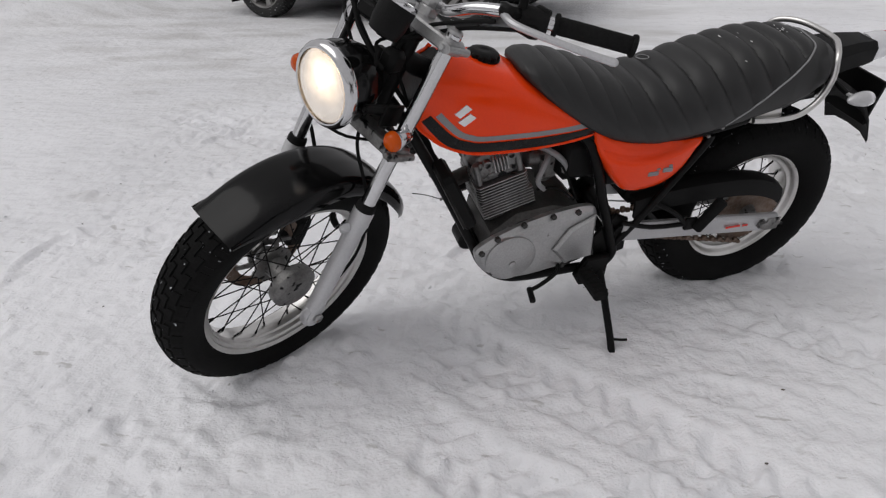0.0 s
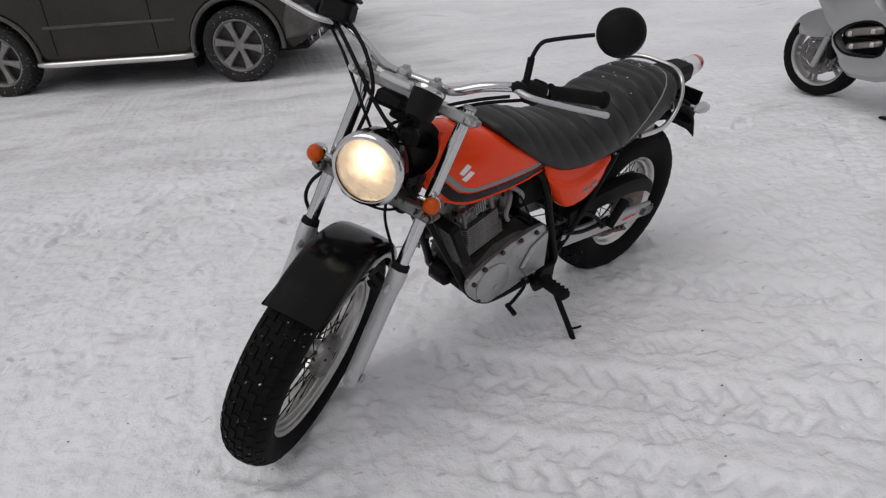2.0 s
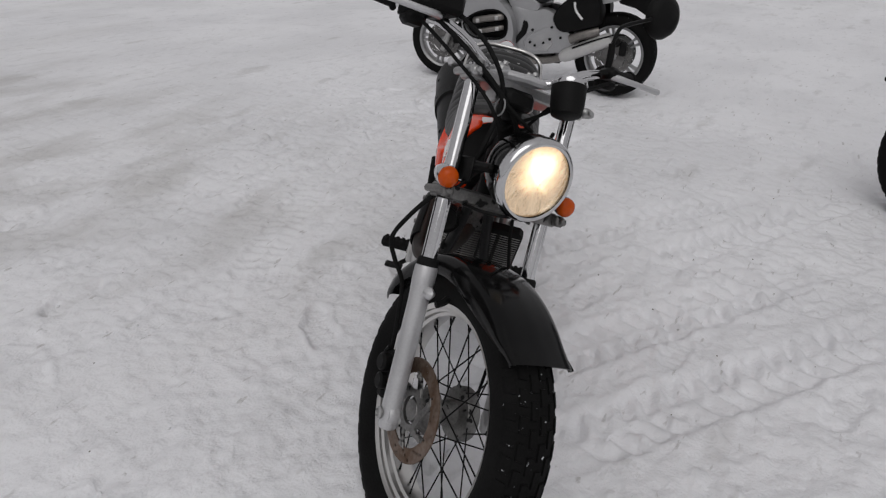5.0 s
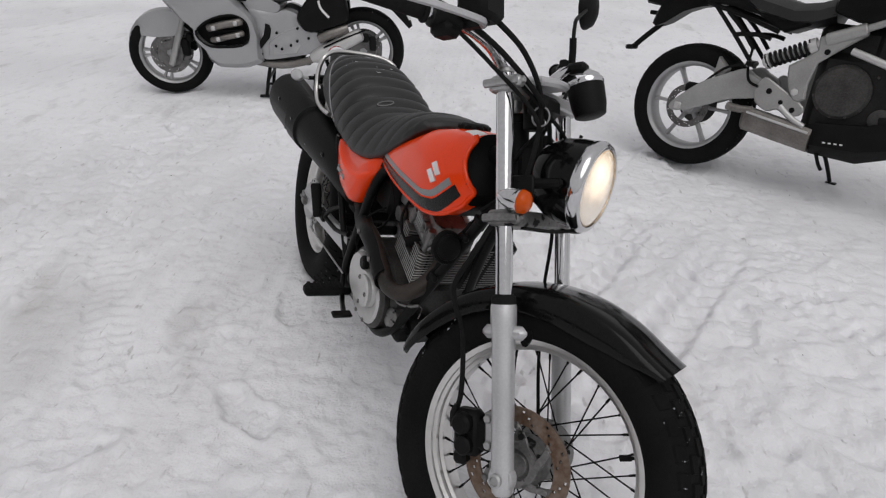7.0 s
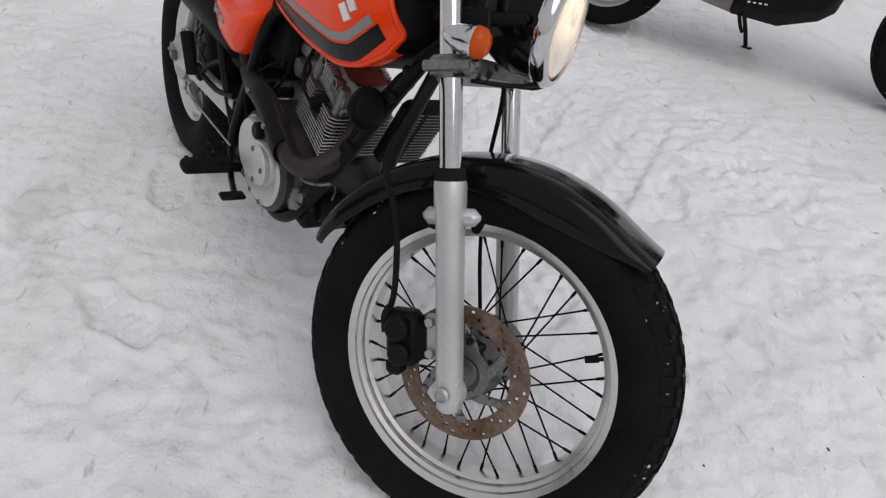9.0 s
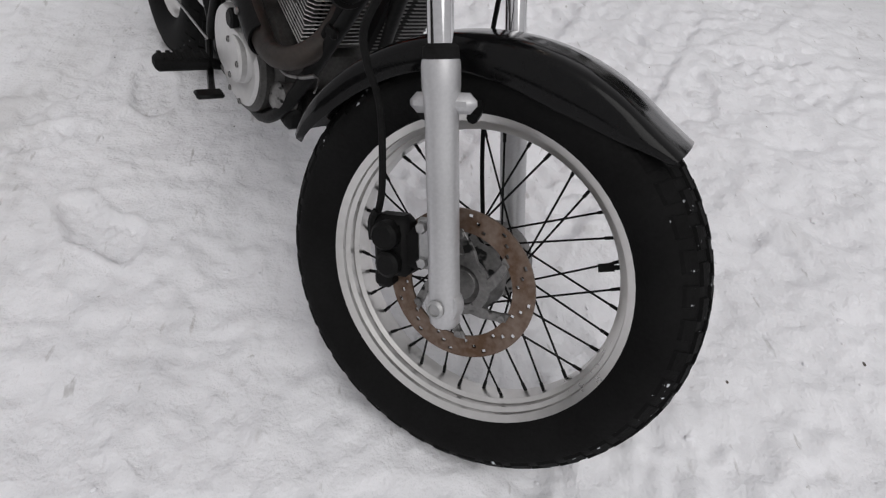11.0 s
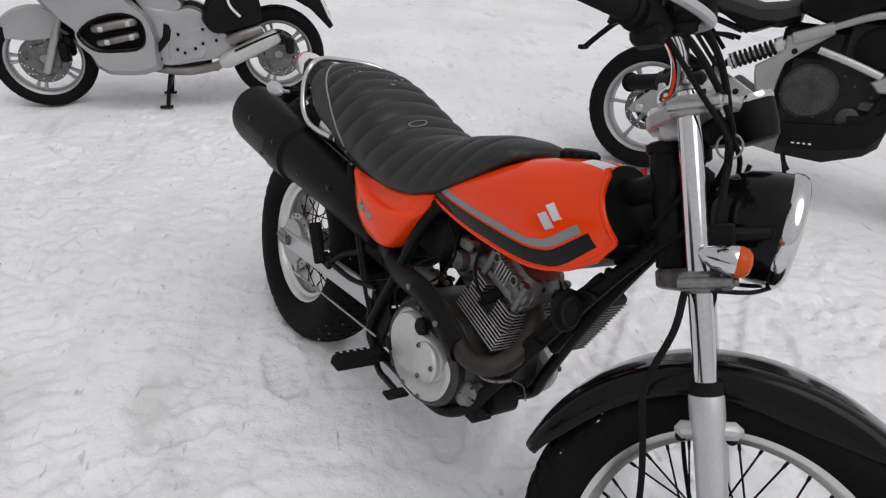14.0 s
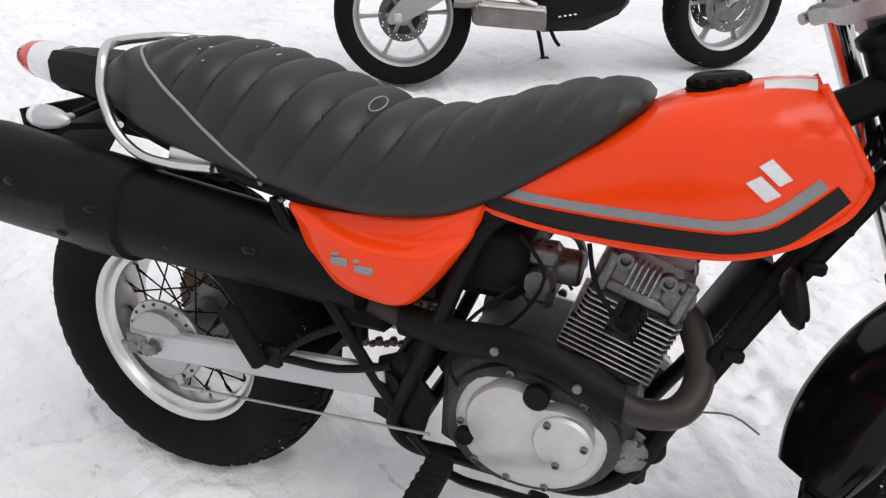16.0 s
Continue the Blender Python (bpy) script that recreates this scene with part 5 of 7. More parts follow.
for side in (-1, 1):
    F_ = CYL @ Matrix.Diagonal((1, side, 1, 1))
    for k in range(5):
        same("head_rib", rib_m, headp, F_ @ shift(-0.022 + 0.0085 * k, 0.056, 0.162))
    same("tappet_cap", cap_m, headp, F_ @ shift(-0.036, 0.052, 0.176))
    same("tappet_cap", cap_m, headp, F_ @ shift(0.028, 0.052, 0.172))
    same("cam_boss", boss_m, headp, F_ @ shift(0.048, 0.044, 0.156))
    for dx in (-0.052, 0.058):
        same("head_stud", stud_m, headp, F_ @ shift(dx, 0.058, 0.120))
part("spark_plug_cap", Shape().tube([(0.004, -0.046, 0.112), (0.002, -0.066, 0.104), (0.000, -0.086, 0.096)], 0.0125, 12, 3).tube([(0.0, -0.084, 0.098), (-0.026, -0.092, 0.112), (-0.062, -0.086, 0.140), (-0.090, -0.06, 0.175)], 0.0036, 8, 4), RUBBER, eng, CYL)
carb = Shape().cyl((0.755, 0, 0.600), (0.640, 0, 0.600), 0.028, n=20, bev=0.004).box((0.695, 0, 0.585), (0.055, 0.080, 0.085), 0.012).lathe([(0.022, 0), (0.024, 0.006), (0.020, 0.018)], (0.700, -0.045, 0.590), (0, -1, 0), 18).box((0.70, -0.04, 0.63), (0.05, 0.03, 0.03), 0.006).cyl((0.695, 0, 0.53), (0.695, 0, 0.56), 0.022, n=16)
part("carburettor", carb, CAST_DARK, eng, None, "carburettor behind the cylinder")
part("fuel_hose", Shape().tube([(0.70, 0.04, 0.64), (0.73, 0.075, 0.62), (0.745, 0.080, 0.575), (0.72, 0.07, 0.54)], 0.007, 8, 4), GREY_DECAL, eng)
part("fuel_hose", Shape().tube([(0.76, 0.03, 0.66), (0.72, 0.07, 0.655), (0.68, 0.078, 0.62), (0.665, 0.06, 0.57)], 0.008, 8, 4), GREY_DECAL, eng)
mot = Shape().cyl((0.893, -0.06, 0.352), (0.893, 0.01, 0.352), 0.030, n=22, bev=0.005).box((0.87, -0.06, 0.325), (0.06, 0.06, 0.05), 0.01)
part("starter_motor", mot, BLACK_SATIN, eng)
skid = Shape().prism([(0.66, 0.262), (0.825, 0.266), (0.880, 0.335), (0.870, 0.345), (0.81, 0.285), (0.66, 0.28)], -0.07, 0.07, 0.004)
part("engine_guard", skid, BLACK_SATIN, bike, None, "dark engine guard plate")
wires = [[(0.60, -0.12, 0.40), (0.58, -0.13, 0.45), (0.60, -0.12, 0.52), (0.66, -0.09, 0.58)],
         [(0.63, 0.10, 0.50), (0.68, 0.09, 0.54), (0.72, 0.06, 0.52)],
         [(0.66, -0.09, 0.66), (0.70, -0.085, 0.60), (0.66, -0.09, 0.52), (0.60, -0.10, 0.48)], [(0.70, 0.07, 0.65), (0.66, 0.085, 0.58), (0.62, 0.10, 0.50)]]
for w in wires:
    part("wire", Shape().tube(w, 0.003, 6, 4), RUBBER, bike)
OC = shift(0.952, 0.078, 0.556) @ rot("Y", 24) @ Matrix.Diagonal((0.6, 1, 1, 1))
can = part("oil_cooler", Shape().box((0, 0, 0), (0.060, 0.105, 0.175), 0.012), BLACK_PLASTIC, bike, OC, "black oil cooler with fine louvres")
fin2 = mesh_of("louvre", Shape().box((0, 0, 0), (0.003, 0.094, 0.0035), 0.001), CAST_DARK)
for k in range(17):
    same("louvre", fin2, can, OC @ shift(0.031, 0, -0.074 + 0.0092 * k))
part("harness", Shape().tube([(1.030, -0.022, 0.705), (0.994, -0.040, 0.640), (0.958, -0.050, 0.560), (0.932, -0.060, 0.500), (0.908, -0.070, 0.430)], lambda s: 0.010 + 0.0015 * math.sin(s * 31), 10, 8), RUBBER, bike, None, "taped wiring harness along the down tube")
for x, y, z in ((1.030, -0.044, 0.668), (0.962, -0.062, 0.530), (1.050, -0.03, 0.720)):
    part("cable_clip", Shape().box((x, y, z), (0.030, 0.014, 0.018), 0.004), BLACK_PLASTIC, bike)
part("braided_hose", Shape().tube([(0.850, -0.112, 0.432), (0.895, -0.110, 0.422), (0.922, -0.092, 0.426), (0.938, -0.072, 0.436)], 0.0040, 10, 4), CAST_DARK, bike, None, "pale braided hose under the exhaust")
part("loose_wire", Shape().tube([(0.938, -0.072, 0.436), (0.978, -0.082, 0.450), (1.012, -0.105, 0.446)], 0.0015, 6, 3), CAST_DARK, bike)
part("crankcase_snout", Shape().lathe([(0.032, 0), (0.032, 0.026), (0.024, 0.034), (0.012, 0.036)], (0.866, -0.075, 0.362), (0.15, -1, 0), 24), CAST_DARK, eng)
part("horn", Shape().lathe([(0.018, 0), (0.034, 0.008), (0.040, 0.016), (0.038, 0.022), (0.018, 0.026)], (0.998, -0.074, 0.630), (1, 0.05, 0.3), 26), BLACK_PLASTIC, bike, None, "black disc horn")
part("horn_ring", Shape().lathe([(0.010, 0.024), (0.026, 0.0275), (0.028, 0.029), (0.030, 0.0275), (0.031, 0.022)], (0.998, -0.074, 0.630), (1, 0.05, 0.3), 26), BLACK_PLASTIC, bike)

# exhaust
EX = [(0.872, 0.000, 0.578), (0.905, -0.008, 0.568), (0.928, -0.026, 0.545), (0.942, -0.056, 0.512), (0.938, -0.090, 0.484), (0.915, -0.116, 0.466), (0.872, -0.128, 0.463), (0.825, -0.130, 0.481), (0.754, -0.126, 0.508), (0.683, -0.124, 0.520), (0.60, -0.108, 0.506), (0.500, -0.084, 0.500), (0.420, -0.078, 0.518)]
ex = part("exhaust_pipe", Shape().tube(EX, 0.0208, 16, 6), EXHAUST, bike, None, "heat-stained dark exhaust pipe curving under the engine")
ex.matrix_basis = shift(-0.015, 0, -0.014)
hs = []
for k, (x, y, z) in enumerate([Vector(p) for p in cat(EX[6:12], 4)[2:]]):
    hs.append([(x, y - 0.030 * math.cos(a), z + 0.031 * math.sin(a)) for a in (-1.3 + 2.6 * j / 8 for j in range(9))] + [(x, y - 0.026 * math.cos(a), z + 0.027 * math.sin(a)) for a in (1.3 - 2.6 * j / 8 for j in range(9))])
part("heat_shield", Shape().loft(hs), BLACK_SATIN, ex, None, "black heat shield")
for x, y, z in ((0.79, -0.158, 0.496), (0.67, -0.153, 0.520)):
    part("shield_bolt", Shape().lathe([(0.0070, 0), (0.0065, 0.004), (0.003, 0.0045)], (x, y, z), (0, -1, 0), 14), CAST_DARK, ex)
mrings = []
for x, r, z, y in ((0.430, 0.030, 0.572, -0.076), (0.420, 0.046, 0.578, -0.078), (0.370, 0.057, 0.594, -0.086), (0.28, 0.062, 0.606, -0.100), (0.10, 0.067, 0.615, -0.126), (0.04, 0.069, 0.618, -0.134),
                   (0.035, 0.077, 0.618, -0.135), (-0.04, 0.079, 0.624, -0.146), (-0.045, 0.076, 0.624, -0.146), (-0.21, 0.079, 0.641, -0.166), (-0.240, 0.077, 0.645, -0.169), (-0.252, 0.066, 0.646, -0.170), (-0.252, 0.030, 0.646, -0.170), (-0.232, 0.028, 0.644, -0.168)):
    r *= 1.10
    z += lerp([(-0.275, 0.010), (0.10, -0.012), (0.43, -0.040)], x)
    mrings.append([(x + 0.10 * r * math.sin(a), y - 0.008 + r * 0.88 * math.cos(a), z - 0.010 + r * math.sin(a)) for a in (2 * math.pi * j / 32 for j in range(32))])
muf = part("silencer", Shape().loft(mrings), BLACK_SATIN, bike, None, "large matt-black silencer with punched slots")
for x, z, y in ((0.26, 0.622, -0.156), (0.00, 0.640, -0.205), (-0.14, 0.660, -0.222), (-0.07, 0.585, -0.206), (0.12, 0.600, -0.176), (-0.20, 0.690, -0.214)):
    part("slot", Shape().ball((x, y - 0.013, z - 0.010 + lerp([(-0.275, 0.010), (0.10, -0.012), (0.43, -0.040)], x)), (0.015, 0.005, 0.0085), 12, 6), BLACK_GLOSS, muf)


# ---- the other vehicles ----
DRILLED = disc
SILVER_BODY = surf("silver_bodywork", (0.34, 0.342, 0.35), (0.41, 0.412, 0.42), (0.26, 0.38), metal=0.55, coat=0.15, scale=5, fine=200)
GREY_FRAME = surf("grey_frame_paint", (0.32, 0.32, 0.315), (0.42, 0.42, 0.41), (0.35, 0.48), metal=0.5, scale=8, fine=160)
DARK_ENGINE = surf("black_engine_casting", (0.008, 0.008, 0.008), (0.022, 0.021, 0.020), (0.4, 0.6), metal=0.3, scale=18, fine=140, bump=0.0008, spec=0.3)
MUFFLER = surf("dulled_steel", (0.16, 0.15, 0.14), (0.27, 0.255, 0.24), (0.34, 0.5), metal=0.8, scale=14, fine=120)
DISC_STEEL = surf("brake_steel", (0.10, 0.098, 0.095), (0.20, 0.195, 0.19), (0.35, 0.5), metal=0.8, scale=20, fine=120)
GREY_RIM = surf("grey_cast_wheel", (0.34, 0.34, 0.35), (0.44, 0.44, 0.44), (0.36, 0.48), metal=0.5, scale=12, fine=140)
CAR_PAINT = surf("dirty_dark_grey_car_paint", (0.022, 0.020, 0.0185), (0.042, 0.038, 0.035), (0.42, 0.62), metal=0.1, spec=0.3, scale=2.2, fine=60)
CAR_RIM = surf("dirty_alloy_wheel", (0.17, 0.165, 0.16), (0.26, 0.255, 0.25), (0.45, 0.6), metal=0.4, scale=12, fine=90)
CAR_LOW = surf("road_dirt_plastic", (0.045, 0.042, 0.040), (0.10, 0.094, 0.088), (0.6, 0.8), scale=7, fine=70, bump=0.001)
CAR_GLASS = surf("dark_car_glass", (0.010, 0.011, 0.012), (0.016, 0.017, 0.018), (0.04, 0.08), coat=0.5)
SNOWY_TYRE = surf("snowy_tyre_rubber", (0.006, 0.006, 0.006), (0.014, 0.014, 0.014), (0.7, 0.9), scale=8, fine=120, bump=0.002,
                  specks=((0.50, 0.51, 0.53), 0.34, 60, 0.7))


def cast_wheel(parent, name, M, R, hw, rim_r, spokes, rim_mat, double=False, disc=True, tyre_mat=TYRE, tread_mat=TREAD, label="cast alloy wheel", slim=1.0):
    """A road wheel on cast spokes, the axle along y."""
    k = hw / 0.09
    w = part(name, Shape().lathe([(rim_r * 0.16, -hw * 0.75), (rim_r * 0.20, -hw * 0.6), (rim_r * 0.20, hw * 0.6), (rim_r * 0.16, hw * 0.75)], n=24), rim_mat, parent, M, label)
    half = [(rim_r * 0.99, hw * 0.78), (rim_r + (R - rim_r) * 0.25, hw * 0.96), (rim_r + (R - rim_r) * 0.55, hw), (R - (R - rim_r) * 0.22, hw * 0.90), (R - (R - rim_r) * 0.09, hw * 0.66), (R - 0.004, hw * 0.3), (R - 0.003, 0.0)]
    body, blk = tyre(half, R - (R - rim_r) * 0.24, 40, 5, 0.003)
    t = part("tyre", body, tyre_mat, w, M, "black rubber tyre")
    part("tread", blk, tread_mat, t, M)["kind"] = "stuff"
    prof = [(rim_r * 0.90, 0.0), (rim_r * 0.90, hw * 0.45), (rim_r * 0.94, hw * 0.70), (rim_r * 1.0, hw * 0.80), (rim_r * 1.02, hw * 0.82), (rim_r * 1.02, hw * 0.74), (rim_r * 0.97, hw * 0.68), (rim_r * 0.955, 0.0)]
    part("rim", Shape().lathe([(r, h) for r, h in prof] + [(r, -h) for r, h in reversed(prof[1:-1])], n=56, cap=False, loop=True), rim_mat, w, M)
    for i in range(spokes):
        a = 360.0 * i / spokes
        for off in ((-7, 7) if double else (0,)):
            wd = 0.016 if double else 0.026 * slim
            s = Shape().loft([[(x, y * hy, z * wz) for y, z in ((-1, -0.7), (-0.7, -1), (0.7, -1), (1, -0.7), (1, 0.7), (0.7, 1), (-0.7, 1), (-1, 0.7))]
                              for x, hy, wz in ((rim_r * 0.14, hw * 0.40, wd * 0.62), (rim_r * 0.45, hw * 0.30, wd * 0.5), (rim_r * 0.75, hw * 0.28, wd * 0.5), (rim_r * 0.93, hw * 0.34, wd * 0.75))])
            part("spoke", s, rim_mat, w, M @ rot("Y", a + off))
    if disc:
        for sy in (-1, 1):
            d = Shape().join(DRILLED, shift(0, 0.062 + sy * hw * 0.92, 0) @ Matrix.Diagonal((1.22, 1, 1.22, 1)))
            d.lathe([(0.030, sy * hw * 0.9), (0.098, sy * hw * 0.92), (0.098, sy * hw * 0.92 + 0.003), (0.030, sy * hw * 0.9 + 0.006)], n=6, cap=False, loop=True)
            part("brake_disc", d, DISC_STEEL, w, M, "drilled steel brake disc")
    return w


def holed_panel(outer, centre, inner, y0, y1, depth):
    """A shell panel with an opening; both outlines are star-shaped about centre."""
    n = 72
    cx, cz = centre
    rings = []
    ring_o, ring_i = [], []
    def reach(poly, d):
        best = 9.0
        for p, q in zip(poly, poly[1:] + poly[:1]):
            px, pz, qx, qz = p[0] - cx, p[1] - cz, q[0] - cx, q[1] - cz
            ex, ez = qx - px, qz - pz
            den = d.x * ez - d.y * ex
            if abs(den) < 1e-9:
                continue
            t = (px * ez - pz * ex) / den
            u = (px * d.y - pz * d.x) / den
            if t > 0 and -1e-6 <= u <= 1 + 1e-6:
                best = min(best, t)
        return cx + d.x * best, cz + d.y * best
    for i in range(n):
        a = 2 * math.pi * i / n
        d = Vector((math.cos(a), math.sin(a)))
        ring_o.append(reach(outer, d))
        ring_i.append(reach(inner, d))
    mid = [((o[0] * 0.75 + i[0] * 0.25), (o[1] * 0.75 + i[1] * 0.25)) for o, i in zip(ring_o, ring_i)]
    lip = [((o[0] * 0.12 + i[0] * 0.88), (o[1] * 0.12 + i[1] * 0.88)) for o, i in zip(ring_o, ring_i)]
    edge = [((o[0] * 0.97 + i[0] * 0.03), (o[1] * 0.97 + i[1] * 0.03)) for o, i in zip(ring_o, ring_i)]
    for ring, y in ((ring_o, y0), (edge, y0 + (y1 - y0) * 0.55), (mid, y1 * 0.7 + y0 * 0.3 + (y1 - y0) * 0.25), (lip, y1), (ring_i, y1 - (y1 - y0) * 0.1), (ring_i, y1 - depth)):
        rings.append([(p[0], y, p[1]) for p in ring])
    return Shape().loft(rings, cap=False)


# a silver touring motorcycle on its centre stand
TOUR = pose(3.72, 2.66, 0.0, 0, 0, 98.0)
tour = thing("touring_motorcycle", TOUR, "silver-grey faired touring motorcycle on its centre stand in snow", "motorcycle", "motorcycles parked on the snow")
cast_wheel(tour, "front_wheel", shift(1.378, 0, 0.284) @ rot("Z", 4), 0.284, 0.062, 0.212, 5, GREY_RIM, True, True)
cast_wheel(tour, "rear_wheel", shift(0.022, 0, 0.294), 0.294, 0.086, 0.212, 5, GREY_RIM, True, True)
fr_r = []
for i in range(29):
    q = radians(20 + 100 * i / 28)
    r = 0.306 - 0.006 * (i / 28)
    wd = 0.046 + 0.036 * min(1, i / 8)
    sk = max(0.018, r - (0.128 - 0.012 * math.sin(math.pi * i / 28)) / math.sin(q))
    sec = [(r - sk, -wd), (r - sk * 0.5 - 0.01, -wd), (r - 0.010, -wd * 0.8), (r, 0), (r - 0.010, wd * 0.8), (r - sk * 0.5 - 0.01, wd), (r - sk, wd)]
    sec += [(a - 0.004, b * 0.94) for a, b in reversed(sec)]
    fr_r.append([(1.432 + a * math.cos(q), b, 0.285 + a * math.sin(q)) for a, b in sec])
part("front_mudguard", Shape().loft(fr_r), SILVER_BODY, tour, None, "silver front mudguard")


def rounded(pts, k=4):
    return [(p.x, p.y) for p in cat([(a, b, 0) for a, b in pts], k, True)]


for s in (-1, 1):
    part("fork_leg", Shape().cyl((1.420, s * 0.098, 0.215), (1.330, s * 0.098, 0.430), 0.022, 0.024, n=16).cyl((1.330, s * 0.098, 0.430), (1.215, s * 0.098, 0.72), 0.020, n=14), GREY_FRAME, tour, None, "grey fork leg")
    part("brake_caliper", Shape().box((1.30, s * 0.088, 0.335), (0.060, 0.05, 0.12), 0.014).box((1.265, s * 0.09, 0.40), (0.05, 0.04, 0.06), 0.012), BLACK_PLASTIC, tour)
    outer = [(1.045, 0.219), (0.940, 0.213), (0.847, 0.214), (0.738, 0.247), (0.738, 0.290), (0.750, 0.360), (0.742, 0.430), (0.773, 0.529), (0.808, 0.583), (0.869, 0.649), (0.940, 0.727), (1.00, 0.88), (1.30, 0.92), (1.45, 0.80), (1.427, 0.721), (1.324, 0.592), (1.260, 0.526), (1.194, 0.486), (1.190, 0.403), (1.130, 0.334), (1.112, 0.263)]
    inner = rounded([(1.172, 0.470), (1.066, 0.545), (0.915, 0.572), (0.826, 0.535), (0.810, 0.455), (0.844, 0.380), (0.984, 0.363), (1.097, 0.370), (1.160, 0.423)])
    fair = part("fairing_panel", holed_panel(outer, (0.985, 0.462), inner, s * 0.165, s * 0.250, s * 0.075), SILVER_BODY, tour, None, "silver fairing side with a rounded opening")
    part("opening_rim", Shape().tube([(x, s * 0.244, z) for x, z in inner[::3]], 0.007, 8, 2, loop=True), BLACK_PLASTIC, fair)
    cyl2 = part("cylinder_head", Shape().tube([(1.085, s * 0.225, 0.486), (1.050, s * 0.246, 0.494), (0.97, s * 0.252, 0.512), (0.888, s * 0.246, 0.524), (0.860, s * 0.225, 0.528)], 0.025, 12, 4), MUFFLER, tour, None, "grey horizontally set cylinder head")
    part("lower_rib", Shape().tube([(1.070, s * 0.225, 0.408), (1.035, s * 0.244, 0.416), (0.95, s * 0.248, 0.434), (0.880, s * 0.244, 0.448), (0.855, s * 0.225, 0.452)], 0.020, 12, 4), MUFFLER, cyl2)
    part("head_fin", Shape().box((0.965, s * 0.222, 0.470), (0.20, 0.04, 0.012), 0.004, None), BLACK_PLASTIC, cyl2)
    for x, z in ((1.045, 0.492), (0.893, 0.522), (0.884, 0.447), (1.02, 0.420)):
        part("bolt", Shape().box((x, s * 0.272, z), (0.030, 0.012, 0.030), 0.006).join(hex_bolt((x, s * 0.277, z), (0, s, 0), 0.009, 0.006)), CASE_ALLOY, cyl2)
    part("engine_back_plate", Shape().prism([(0.80, 0.35), (1.18, 0.35), (1.18, 0.58), (0.80, 0.60)], s * 0.13, s * 0.168, 0.01), BLACK_PLASTIC, tour)
    part("vent_slot", Shape().prism([(0.998, 0.318), (1.012, 0.314), (0.992, 0.284), (0.982, 0.290)], s * 0.195, s * 0.222, 0.002), BLACK_PLASTIC, fair)
    for x, z, w in ((1.165, 0.590, 0.05), (1.095, 0.604, 0.05), (1.04, 0.690, 0.07), (1.00, 0.640, 0.05)):
        part("emblem", Shape().box((x, s * 0.222, z), (w, 0.014, 0.010), 0.002, None), BLACK_PLASTIC if z < 0.62 else MUFFLER, fair, None, "plain dark emblem bar")
    part("roundel", Shape().cyl((1.290, s * 0.190, 0.700), (1.290, s * 0.206, 0.704), 0.026, n=24), BLACK_GLOSS, fair, None, "dark round emblem")
    part("roundel_face", Shape().cyl((1.290, s * 0.205, 0.704), (1.290, s * 0.209, 0.705), 0.014, n=20), PLATE_WHITE, fair)
    mid = rounded([(0.82, 0.62), (0.74, 0.60), (0.63, 0.583), (0.55, 0.60), (0.47, 0.57), (0.440, 0.500), (0.350, 0.450), (0.280, 0.400), (0.330, 0.320), (0.450, 0.290), (0.56, 0.275), (0.66, 0.262), (0.75, 0.270), (0.77, 0.34), (0.77, 0.45)], 3)
    bel = part("lower_side_panel", Shape().dome(mid, 0, [(1.0, s * 0.10), (1.0, s * 0.162), (0.96, s * 0.180), (0.8, s * 0.187), (0.3, s * 0.190), (0.02, s * 0.190)]), SILVER_BODY, tour, None, "silver lower side panel with bolts")
    part("panel_edge", Shape().tube([(0.690, s * 0.184, 0.300), (0.684, s * 0.186, 0.370), (0.655, s * 0.187, 0.410), (0.583, s * 0.186, 0.448), (0.48, s * 0.182, 0.485), (0.40, s * 0.170, 0.500)], 0.008, 8, 4), SILVER_BODY, bel)
    part("side_recess", Shape().prism([(0.665, 0.295), (0.660, 0.380), (0.58, 0.425), (0.50, 0.44), (0.46, 0.36), (0.50, 0.305)], s * 0.178, s * 0.1905, 0.004), GREY_RIM, bel)
    for x, z in ((0.626, 0.448), (0.478, 0.477), (0.487, 0.393), (0.405, 0.411), (0.534, 0.364), (0.746, 0.305), (0.60, 0.34), (0.64, 0.36)):
        part("bolt", Shape().cyl((x, s * 0.18, z), (x, s * 0.200, z), 0.0095, n=10), BLACK_PLASTIC, bel)
    part("knee_slot", Shape().prism([(0.700, 0.510), (0.672, 0.500), (0.664, 0.470), (0.678, 0.415), (0.805, 0.284), (0.830, 0.297), (0.745, 0.400), (0.715, 0.440)], s * 0.172, s * 0.204, 0.006), BLACK_PLASTIC, bel)
    heel = rounded([(0.472, 0.564), (0.383, 0.670), (0.235, 0.730), (0.150, 0.715), (0.115, 0.541), (0.196, 0.492), (0.389, 0.450), (0.458, 0.495)], 3)
    part("heel_guard", Shape().dome(heel, 0, [(1.0, s * 0.08), (1.0, s * 0.190), (0.93, s * 0.212), (0.5, s * 0.220), (0.02, s * 0.220)]), BLACK_PLASTIC, tour, None, "black heel guard and pannier mount")
    part("peg_strip", Shape().tube([(0.315, s * 0.222, 0.662), (0.300, s * 0.228, 0.610), (0.248, s * 0.226, 0.553)], 0.008, 8, 4), PLATE_WHITE, tour, None, "pale strip")
    part("peg_hanger", Shape().tube([(0.330, s * 0.185, 0.405), (0.26, s * 0.195, 0.435), (0.17, s * 0.190, 0.462), (0.125, s * 0.180, 0.475)], 0.034, 14, 4), MUFFLER, tour)
